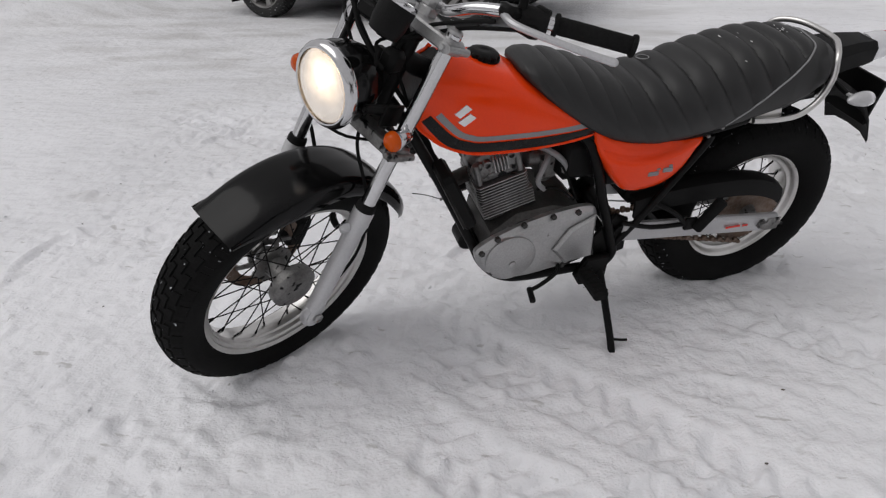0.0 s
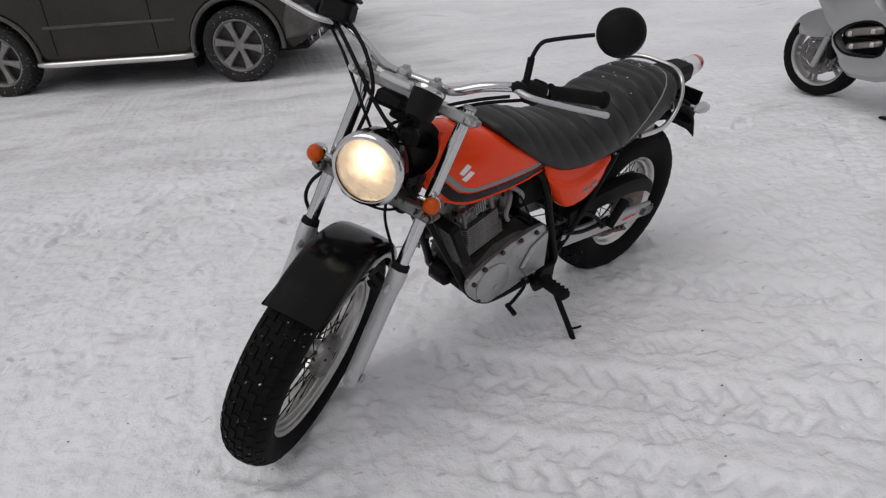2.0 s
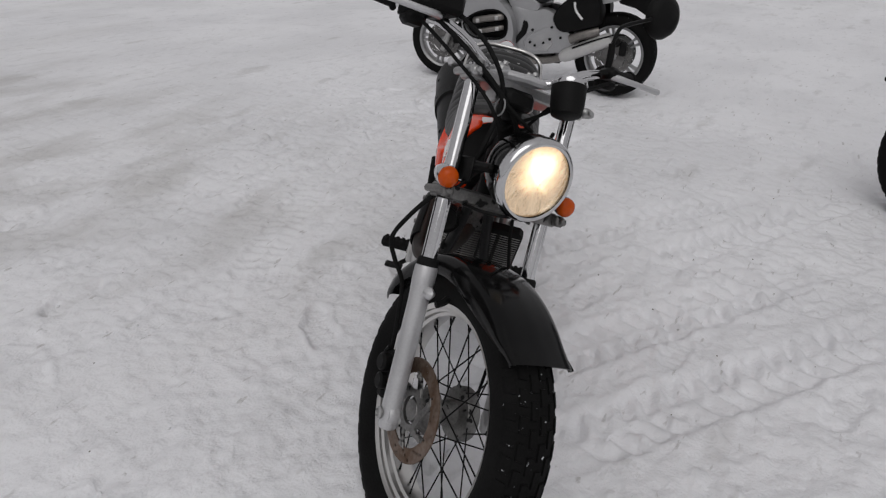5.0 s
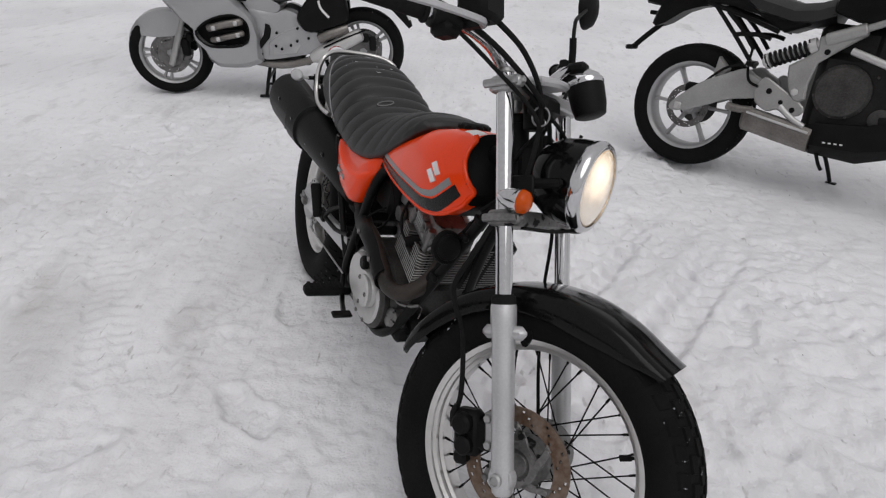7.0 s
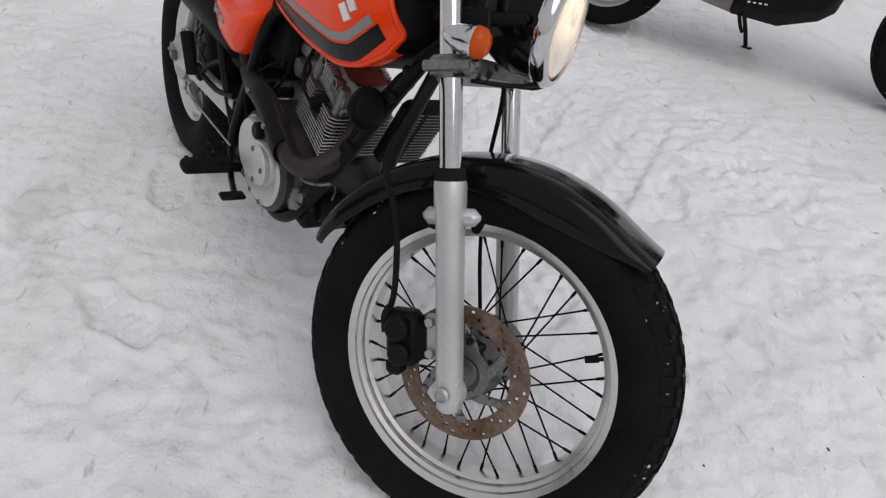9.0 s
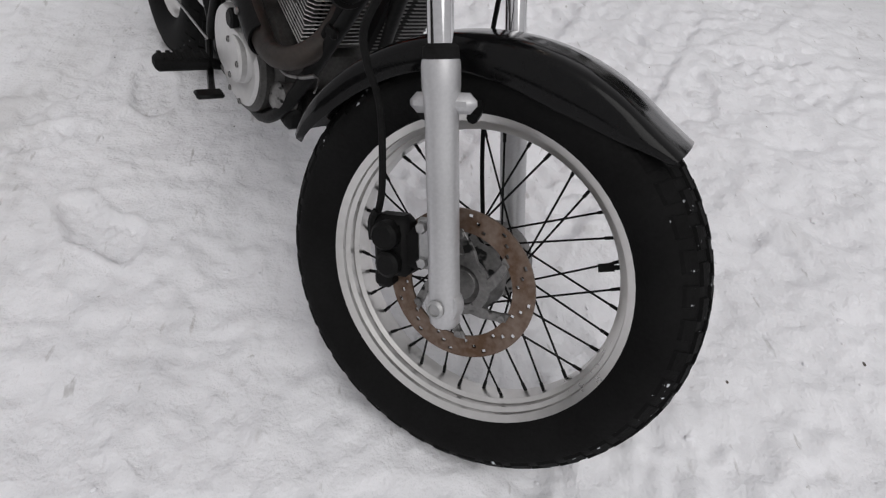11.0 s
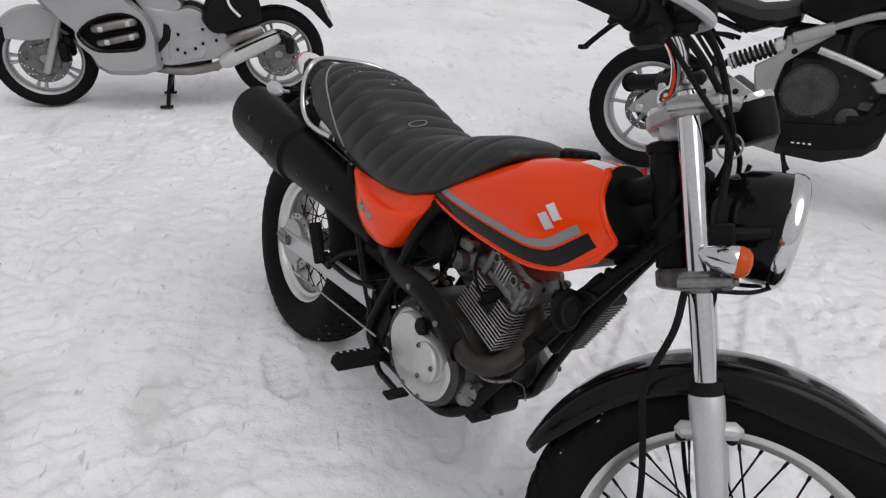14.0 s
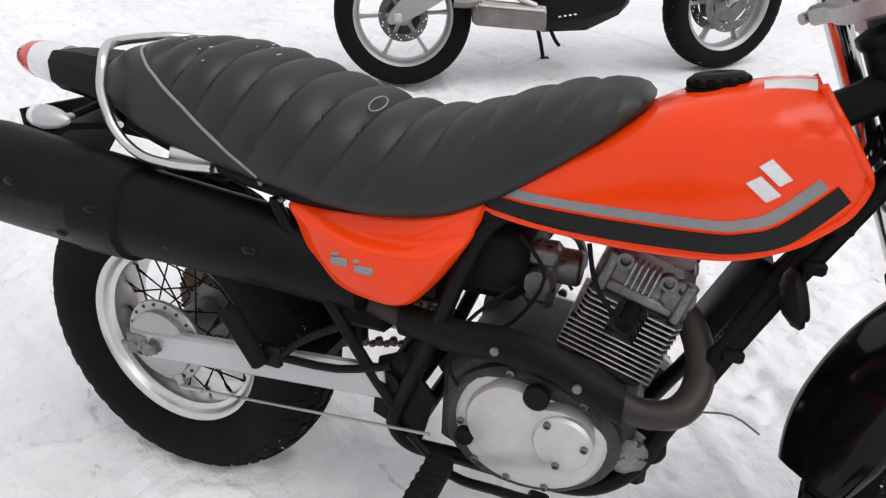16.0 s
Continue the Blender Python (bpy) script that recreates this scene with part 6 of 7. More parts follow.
    tkp = rounded([(0.80, 0.575), (0.86, 0.66), (0.93, 0.74), (0.96, 0.92), (0.80, 0.96), (0.70, 0.86), (0.660, 0.735), (0.63, 0.655), (0.58, 0.620), (0.60, 0.575), (0.70, 0.570)], 3)
    part("tank_side", Shape().dome(tkp, 0, [(1.0, 0.0), (1.0, s * 0.150), (0.94, s * 0.178), (0.6, s * 0.190), (0.02, s * 0.194)]), SILVER_BODY, tour, None, "silver tank side")
    part("knee_pad", Shape().prism([(0.945, 0.740), (0.868, 0.655), (0.815, 0.652), (0.790, 0.71), (0.80, 0.85), (0.95, 0.85)], s * 0.170, s * 0.206, 0.012), BLACK_PLASTIC, tour, None, "black knee pad")
    part("tail_side", Shape().loft([[(x, s * (0.13 + y), z + dz) for y, dz in ((-0.02, -h), (0.012, -h), (0.02, 0), (0.012, h), (-0.02, h))] for x, z, h in ((0.29, 0.640, 0.026), (0.10, 0.680, 0.022), (-0.05, 0.716, 0.014), (-0.17, 0.765, 0.012), (-0.28, 0.80, 0.010))]), SILVER_BODY, tour, None, "silver tail band")
seat2 = rounded([(0.72, 0.75), (0.655, 0.655), (0.60, 0.640), (0.50, 0.655), (0.389, 0.682), (0.24, 0.735), (0.05, 0.74), (-0.15, 0.80), (-0.22, 0.86), (-0.15, 0.92), (0.20, 0.94), (0.45, 0.88), (0.62, 0.90), (0.75, 0.88)], 3)
part("seat", Shape().dome(seat2, 0, [(0.92, -0.178), (1.0, -0.160), (1.0, 0.160), (0.92, 0.178)]), VINYL, tour, None, "black vinyl seat")
part("fairing_nose", Shape().loft([[(x, y * w, z0 + z * h) for y, z in ((-1, -0.8), (-1, 0.5), (-0.6, 1), (0.6, 1), (1, 0.5), (1, -0.8), (0.5, -1), (-0.5, -1))] for x, w, z0, h in ((1.05, 0.20, 0.95, 0.16), (1.28, 0.20, 0.90, 0.18), (1.42, 0.16, 0.87, 0.14), (1.52, 0.10, 0.86, 0.09))]), SILVER_BODY, tour)
part("exhaust_pipe", Shape().tube([(0.80, 0.12, 0.240), (0.62, 0.155, 0.222), (0.45, 0.180, 0.250), (0.37, 0.195, 0.280)], 0.026, 14, 4), MUFFLER, tour)
part("silencer", Shape().lathe([(0.028, 0), (0.044, 0.03), (0.050, 0.08), (0.048, 0.36), (0.042, 0.40), (0.028, 0.41)], (0.395, 0.190, 0.272), (-0.385, 0.0, 0.175), 26), CASE_ALLOY, tour, None, "satin metal silencer")
part("silencer_strap", Shape().tube([(0.30, 0.232, 0.355), (0.16, 0.234, 0.415), (0.0, 0.228, 0.470)], 0.006, 8, 3), BLACK_PLASTIC, tour)
part("gearbox", Shape().box((0.64, 0, 0.285), (0.38, 0.26, 0.11), 0.03).box((0.93, 0, 0.33), (0.36, 0.28, 0.18), 0.03).box((0.58, 0.13, 0.238), (0.36, 0.05, 0.045), 0.015), DARK_METAL, tour, None, "dark gearbox and sump")
part("final_drive", Shape().tube([(0.50, -0.10, 0.34), (0.25, -0.11, 0.325), (0.0, -0.11, 0.312)], 0.045, 14, 3).lathe([(0.10, 0), (0.10, 0.05), (0.06, 0.08)], (0, -0.07, 0.312), (0, -1, 0), 24), CAST, tour)
part("rear_caliper", Shape().box((0.02, 0.125, 0.40), (0.09, 0.04, 0.06), 0.012).box((-0.05, 0.12, 0.36), (0.05, 0.03, 0.10), 0.01), BLACK_PLASTIC, tour)
for s in (-1, 1):
    part("centre_stand_leg", Shape().tube([(0.700, s * 0.13, 0.235), (0.728, s * 0.15, 0.12), (0.748, s * 0.165, 0.012)], 0.013, 8, 3).box((0.758, s * 0.168, 0.008), (0.08, 0.035, 0.014), 0.004), BLACK_SATIN, tour)
part("stand_cross_bar", Shape().cyl((0.726, -0.15, 0.12), (0.726, 0.15, 0.12), 0.010, n=10), BLACK_SATIN, tour)
part("tail_mudguard", Shape().prism([(0.02, 0.655), (0.06, 0.72), (-0.16, 0.76), (-0.250, 0.66), (-0.345, 0.475), (-0.320, 0.455), (-0.20, 0.575), (-0.10, 0.630)], -0.09, 0.09, 0.008), BLACK_PLASTIC, tour, None, "black rear mudguard")
pm = shift(-0.300, 0, 0.575) @ rot("Y", 24)
plate = part("number_plate", Shape().box((0, 0, 0), (0.020, 0.18, 0.13), 0.003), PLATE_WHITE, tour, pm, "white number plate with plain bars")
for z in (-0.032, 0.028):
    part("bar", Shape().box((-0.0125, 0, z), (0.003, 0.14, 0.028), 0.001), BLACK_DECAL, plate, pm)
part("tail_lamp", Shape().box((-0.27, 0, 0.83), (0.05, 0.16, 0.06), 0.015), RED_LENS, tour)
for k in range(4):
    part("rack_bar", Shape().tube([(0.22 - 0.03 * k, 0.16, 0.700 + 0.012 * k), (0.10 - 0.03 * k, 0.165, 0.726 + 0.012 * k), (-0.02 - 0.03 * k, 0.16, 0.752 + 0.012 * k)], 0.005, 6, 3), BLACK_PLASTIC, tour)

for ob in tour.children:
    if not ob.name.startswith(("front_wheel", "rear_wheel")):
        for o in (ob, *ob.children):
            o.data.transform(Matrix.Diagonal((0.962, 1, 1, 1)))

# a dark naked-style motorcycle on its side stand
NAKED = pose(2.40, 0.67, -0.005, 0, 0, -128.5) @ rot("X", -8) @ Matrix.Scale(1.03, 4)
nak = thing("naked_motorcycle", NAKED, "black and grey motorcycle leaning on its side stand in snow", "motorcycle", "motorcycles parked on the snow")
cast_wheel(nak, "rear_wheel", shift(-0.030, 0, 0.312), 0.312, 0.078, 0.222, 6, GREY_RIM, False, False, slim=0.55)
NF = shift(1.452, 0, 0.302) @ rot("Z", 14)
cast_wheel(nak, "front_wheel", NF, 0.302, 0.060, 0.218, 6, GREY_RIM, False, True, slim=0.55)
part("brake_disc", Shape().join(DRILLED, shift(-0.030, -0.012, 0.312)), DISC_STEEL, nak, None, "drilled rear brake disc")
part("sprocket", Shape().lathe([(0.03, 0.075), (0.100, 0.075), (0.100, 0.08), (0.03, 0.08)], (-0.030, 0, 0.312), (0, 1, 0), 40, cap=False, loop=True), DARK_METAL, nak)
part("rear_caliper", Shape().box((0.00, -0.092, 0.385), (0.10, 0.040, 0.055), 0.012).box((0.055, -0.092, 0.400), (0.06, 0.045, 0.04), 0.010), BLACK_PLASTIC, nak)
for s in (-1, 1):
    arm_o = rounded([(-0.100, 0.288), (-0.084, 0.318), (-0.030, 0.372), (0.040, 0.430), (0.123, 0.474), (0.215, 0.516), (0.262, 0.496), (0.310, 0.470), (0.325, 0.415), (0.289, 0.396), (0.175, 0.369), (0.080, 0.324), (-0.006, 0.286), (-0.080, 0.270)], 3)
    swa = part("swing_arm", Shape().dome(arm_o, 0, [(0.97, s * 0.100), (1.0, s * 0.106), (1.0, s * 0.130), (0.97, s * 0.138), (0.6, s * 0.142), (0.02, s * 0.142)]), GREY_FRAME, nak, None, "grey banana-shaped swing arm")
    part("axle_block", Shape().box((-0.052, s * 0.143, 0.298), (0.034, 0.010, 0.034), 0.004).join(hex_bolt((-0.052, s * 0.148, 0.298), (0, s, 0), 0.012, 0.010)), CASE_ALLOY, swa)
    hang = part("peg_hanger", Shape().prism(rounded([(0.286, 0.450), (0.316, 0.495), (0.360, 0.480), (0.427, 0.446), (0.505, 0.400), (0.500, 0.360), (0.442, 0.350), (0.400, 0.368), (0.362, 0.352), (0.300, 0.385)], 3), s * 0.138, s * 0.152, 0.005), GREY_FRAME, nak, None, "cast grey peg hanger with dark holes")
    for x, z, r in ((0.350, 0.440, 0.013), (0.410, 0.402, 0.010), (0.465, 0.378, 0.012)):
        part("hole", Shape().cyl((x, s * 0.146, z), (x, s * 0.1535, z), r, n=16), BLACK_PLASTIC, hang)
    part("hanger_stay", Shape().tube([(0.41, s * 0.150, 0.385), (0.47, s * 0.152, 0.345), (0.53, s * 0.150, 0.318)], 0.013, 10, 3), CASE_ALLOY, nak)
    part("frame_plate", Shape().prism([(0.399, 0.560), (0.460, 0.605), (0.495, 0.640), (0.490, 0.690), (0.640, 0.752), (0.660, 0.716), (0.574, 0.645), (0.510, 0.585), (0.498, 0.500), (0.502, 0.432), (0.480, 0.416), (0.455, 0.418), (0.421, 0.471), (0.405, 0.520)], s * 0.125, s * 0.158, 0.008), GREY_FRAME, nak, None, "grey pressed frame plate")
    part("plate_bolt", hex_bolt((0.455, s * 0.158, 0.455), (0, s, 0), 0.016, 0.006), CASE_ALLOY, nak)
    part("plate_bolt", Shape().cyl((0.535, s * 0.155, 0.635), (0.535, s * 0.162, 0.635), 0.012, n=12), BLACK_PLASTIC, nak)
    part("spar_collar", Shape().cyl((0.515, s * 0.146, 0.680), (0.655, s * 0.150, 0.742), 0.027, n=18, bev=0.004), GREY_FRAME, nak)
    part("frame_spar", Shape().tube([(0.640, s * 0.148, 0.738), (0.749, s * 0.158, 0.789), (0.832, s * 0.158, 0.810), (0.900, s * 0.152, 0.795), (0.97, s * 0.14, 0.77)], 0.016, 12, 4), GREY_FRAME, nak, None, "grey frame tube")
    part("frame_arm", Shape().prism([(0.825, 0.815), (0.905, 0.806), (0.960, 0.768), (1.060, 0.735), (1.062, 0.700), (1.030, 0.62), (0.985, 0.545), (0.930, 0.524), (0.875, 0.520), (0.837, 0.556), (0.915, 0.608), (0.936, 0.650), (0.936, 0.690), (0.905, 0.752), (0.860, 0.790)], s * 0.130, s * 0.166, 0.008), GREY_FRAME, nak, None, "grey frame arm")
    part("lower_spar", Shape().tube([(0.625, s * 0.155, 0.652), (0.75, s * 0.165, 0.620), (0.870, s * 0.160, 0.582)], 0.015, 10, 3), CASE_ALLOY, nak, None, "silver engine tube")
    for k, pts in enumerate((((-0.003, 0.775), (0.12, 0.655), (0.240, 0.530)), ((-0.032, 0.774), (0.14, 0.735), (0.310, 0.687)), ((0.07, 0.745), (0.15, 0.68), (0.225, 0.60)), ((0.13, 0.655), (0.22, 0.665), (0.285, 0.655)))):
        part("subframe_tube", Shape().tube([(x, s * 0.11, z) for x, z in pts], 0.010, 8, 3), BLACK_SATIN, nak, None, "black subframe tube")
    part("foot_peg", Shape().box((0.255, s * 0.185, 0.545), (0.035, 0.09, 0.022), 0.006).tube([(0.25, s * 0.12, 0.53), (0.252, s * 0.14, 0.535), (0.255, s * 0.15, 0.543)], 0.010, 8, 3), BLACK_SATIN, nak)
    part("fork_leg", Shape().cyl((1.400, s * 0.095, 0.290), (1.310, s * 0.095, 0.53), 0.026, n=16).cyl((1.310, s * 0.095, 0.53), (1.170, s * 0.095, 0.86), 0.020, n=16), GREY_FRAME, nak, None, "grey fork leg")
    part("indicator", Shape().ball((0.990, s * 0.200, 0.785), (0.030, 0.018, 0.024), 16, 10), AMBER, nak, None, "amber indicator")
    part("indicator_stalk", Shape().cyl((1.02, s * 0.12, 0.80), (0.995, s * 0.195, 0.787), 0.008, n=8), BLACK_PLASTIC, nak)
    part("indicator", Shape().ball((-0.223, s * 0.12, 0.806), (0.020, 0.030, 0.020), 14, 8), AMBER, nak, None, "amber rear indicator")
    part("tank_cover", Shape().dome(rounded([(0.505, 0.800), (0.535, 0.783), (0.645, 0.757), (0.75, 0.800), (0.83, 0.828), (1.00, 0.800), (1.10, 0.85), (1.06, 1.00), (0.80, 1.02), (0.60, 0.93), (0.515, 0.87)], 3), 0, [(1.0, 0), (1.0, s * 0.12), (0.94, s * 0.160), (0.6, s * 0.176), (0.02, s * 0.180)]), BLACK_SATIN, nak, None, "black tank cover")
    part("radiator_shroud", Shape().prism([(1.03, 0.81), (1.16, 0.80), (1.16, 0.70), (1.04, 0.545), (1.00, 0.535), (1.06, 0.66)], s * 0.10, s * 0.14, 0.006), BLACK_PLASTIC, nak, None, "black radiator shroud")
eng2 = part("engine", Shape().box((0.72, 0, 0.47), (0.44, 0.24, 0.36), 0.04).box((0.81, 0, 0.68), (0.24, 0.22, 0.24), 0.03).box((0.92, 0, 0.50), (0.12, 0.22, 0.24), 0.03).box((0.60, 0, 0.66), (0.26, 0.18, 0.18), 0.03), DARK_ENGINE, nak, None, "black engine block")
part("clutch_cover", Shape().lathe([(0.112, 0), (0.112, 0.016), (0.098, 0.030), (0.05, 0.034), (0.01, 0.034)], (0.630, -0.118, 0.486), (0, -1, 0), 44), DARK_METAL, eng2, None, "dark round clutch cover")
part("intake_cover", Shape().lathe([(0.088, 0), (0.088, 0.012), (0.07, 0.022), (0.01, 0.024)], (0.834, -0.110, 0.680), (0, -1, 0), 40), BLACK_SATIN, eng2, None, "black round cover")
part("water_pump", Shape().lathe([(0.045, 0), (0.045, 0.016), (0.030, 0.026)], (0.80, -0.118, 0.40), (0, -1, 0), 24).box((0.86, -0.12, 0.46), (0.08, 0.04, 0.05), 0.012), DARK_METAL, eng2)
part("coolant_hose", Shape().tube([(0.80, -0.14, 0.40), (0.87, -0.15, 0.42), (0.90, -0.14, 0.49), (0.95, -0.12, 0.53)], 0.016, 10, 4), RUBBER, eng2)
eb = mesh_of("bolt", hex_bolt((0, 0, 0), (0, -1, 0), 0.007, 0.008), DARK_METAL)
for i in range(11):
    q = 2 * math.pi * i / 11
    same("bolt", eb, eng2, shift(0.630 + 0.106 * math.cos(q), -0.134, 0.486 + 0.106 * math.sin(q)))
for i, (x, z) in enumerate(((0.905, 0.735), (0.915, 0.650), (0.875, 0.752), (0.745, 0.565), (0.86, 0.50), (0.90, 0.45), (0.79, 0.53), (0.84, 0.55))):
    same("bolt", eb, eng2, shift(x, -0.124, z))
part("silencer", Shape().loft([[(x, -0.125 + y * wy, zc + z * hz) for y, z in ((-1, -0.5), (-0.6, -1), (0.6, -1), (1, -0.5), (1, 0.5), (0.6, 1), (-0.6, 1), (-1, 0.5))] for x, zc, wy, hz in ((0.262, 0.305, 0.036, 0.040), (0.275, 0.304, 0.048, 0.050), (0.42, 0.284, 0.050, 0.050), (0.57, 0.266, 0.050, 0.050))]), MUFFLER, nak, None, "dulled steel silencer under the engine")
part("tailpipe", Shape().tube([(0.30, -0.15, 0.345), (0.24, -0.155, 0.340), (0.185, -0.155, 0.345)], 0.018, 12, 3), MUFFLER, nak)
part("silencer_rib", Shape().tube([(0.285, -0.172, 0.336), (0.42, -0.176, 0.318), (0.56, -0.176, 0.300)], 0.006, 8, 3), CASE_ALLOY, nak)
belly = part("belly_pan", Shape().loft([[(x, y * w, z) for y, z in ((-1, zt), (-1, zm), (-0.6, zb), (0.6, zb), (1, zm), (1, zt))] for x, w, zt, zm, zb in ((0.515, 0.14, 0.315, 0.27, 0.230), (0.57, 0.155, 0.345, 0.25, 0.205), (0.76, 0.155, 0.37, 0.26, 0.203), (0.90, 0.145, 0.43, 0.30, 0.258), (0.945, 0.13, 0.47, 0.36, 0.300), (0.957, 0.11, 0.46, 0.40, 0.37))]), BLACK_PLASTIC, nak, None, "black belly pan")
for k in range(4):
    part("slot", Shape().box((0.63 + 0.022 * k, -0.156, 0.272 + 0.002 * k), (0.012, 0.006, 0.006), 0.001), PLATE_WHITE, belly)
sh2 = [(0.0 + 0.030 * math.cos(k * 0.65), 0.030 * math.sin(k * 0.65), 0.0 + 0.0021 * k) for k in range(92)]
SHK = along((0.295, -0.130, 0.558), (0.500, -0.130, 0.664))
part("shock_absorber", Shape().cyl((0, 0, -0.01), (0, 0, 0.225), 0.018, n=12).cyl((0, 0, 0.0), (0, 0, 0.02), 0.034, n=16).cyl((0, 0, 0.185), (0, 0, 0.215), 0.034, n=16), CASE_ALLOY, nak, SHK, "coil-over shock absorber on the side")
part("spring", Shape().tube(sh2, 0.0065, 6, 1, smooth=False), BLACK_SATIN, nak, SHK, "black coil spring")
part("seat", Shape().loft([[(x, y * w, z0 + z * h) for y, z in ((-1, -0.5), (-1, 0.3), (-0.7, 0.9), (0, 1), (0.7, 0.9), (1, 0.3), (1, -0.5), (0.6, -1), (-0.6, -1))] for x, w, z0, h in ((-0.22, 0.06, 0.930, 0.02), (-0.12, 0.12, 0.910, 0.045), (0.05, 0.14, 0.880, 0.060), (0.14, 0.145, 0.845, 0.060), (0.21, 0.15, 0.795, 0.050), (0.36, 0.15, 0.764, 0.050), (0.45, 0.14, 0.775, 0.055), (0.52, 0.12, 0.805, 0.055))]), VINYL, nak, None, "stepped black vinyl seat")
part("seat_base", Shape().prism([(0.53, 0.79), (0.427, 0.728), (0.334, 0.686), (0.214, 0.745), (0.10, 0.77), (-0.03, 0.775), (-0.18, 0.83), (-0.22, 0.88), (0.1, 0.86), (0.25, 0.79), (0.42, 0.76)], -0.125, 0.125, 0.012), BLACK_PLASTIC, nak)
tail2 = [(0.02, 0.775), (-0.10, 0.748), (-0.165, 0.722), (-0.245, 0.662), (-0.292, 0.640), (-0.310, 0.652), (-0.300, 0.700), (-0.285, 0.735), (-0.355, 0.742), (-0.368, 0.762), (-0.255, 0.788), (-0.16, 0.84), (0.0, 0.86)]
part("tail_fairing", Shape().prism(tail2, -0.07, 0.07, 0.012), BLACK_SATIN, nak, None, "black tail and plate bracket")
part("plate_strut", Shape().tube([(-0.270, 0, 0.665), (-0.35, 0, 0.59), (-0.412, 0, 0.525)], 0.014, 10, 3).box((-0.422, 0, 0.522), (0.030, 0.10, 0.022), 0.006).box((-0.335, 0, 0.70), (0.03, 0.06, 0.02), 0.005), BLACK_PLASTIC, nak)
part("side_stand", Shape().tube([(0.60, 0.11, 0.24), (0.64, 0.19, 0.13), (0.665, 0.245, 0.045)], 0.010, 8, 3).box((0.672, 0.252, 0.038), (0.05, 0.04, 0.008), 0.003), BLACK_SATIN, nak)
part("stand_foot", Shape().tube([(0.60, -0.10, 0.22), (0.625, -0.10, 0.17), (0.645, -0.10, 0.145)], 0.008, 8, 3), BLACK_SATIN, nak)
fm = []
for i in range(21):
    q = radians(30 + 120 * i / 20)
    r = 0.324
    sec = [(r - 0.045, -0.068), (r - 0.012, -0.066), (r, -0.035), (r + 0.002, 0), (r, 0.035), (r - 0.012, 0.066), (r - 0.045, 0.068)]
    sec += [(a - 0.005, b * 0.94) for a, b in reversed(sec)]
    fm.append([(a * math.cos(q), b, a * math.sin(q)) for a, b in sec])
part("front_mudguard", Shape().loft(fm), BLACK_GLOSS, nak, NF, "black front mudguard")
skip = ("front_wheel", "rear_wheel", "front_mudguard", "sprocket", "brake_disc", "side_stand")
part("head_fairing", Shape().prism([(1.10, 0.90), (1.26, 0.92), (1.30, 1.02), (1.16, 1.16), (1.04, 1.06)], -0.13, 0.13, 0.03), BLACK_GLOSS, nak)
for w in ([(1.17, -0.10, 0.85), (1.24, -0.14, 0.70), (1.29, -0.13, 0.55), (1.32, -0.11, 0.42)], [(0.225, -0.13, 0.60), (0.23, -0.15, 0.54), (0.25, -0.15, 0.47), (0.30, -0.15, 0.45)], [(0.03, -0.12, 0.41), (0.12, -0.13, 0.50), (0.20, -0.13, 0.53)]):
    part("brake_hose", Shape().tube(w, 0.006, 8, 4), RUBBER, nak)
part("hugger", Shape().prism([(0.07, 0.46), (0.12, 0.455), (0.14, 0.50), (0.08, 0.55)], -0.115, -0.07, 0.008), GREY_FRAME, nak)

for ob in nak.children:
    if not ob.name.startswith(skip):
        for o in (ob, *ob.children):
            if o.data.name.startswith("bolt"):
                o.location = (o.location.x * 1.04, o.location.y, o.location.z * 1.055)
            else:
                o.data.transform(Matrix.Diagonal((1.04, 1, 1.055, 1)))

# a dirty dark off-road car and a second dark car behind it
def arch(cx, cz, r, a0, a1, n=12):
    return [(cx + r * math.cos(radians(a0 + (a1 - a0) * i / n)), cz + r * math.sin(radians(a0 + (a1 - a0) * i / n))) for i in range(n + 1)]


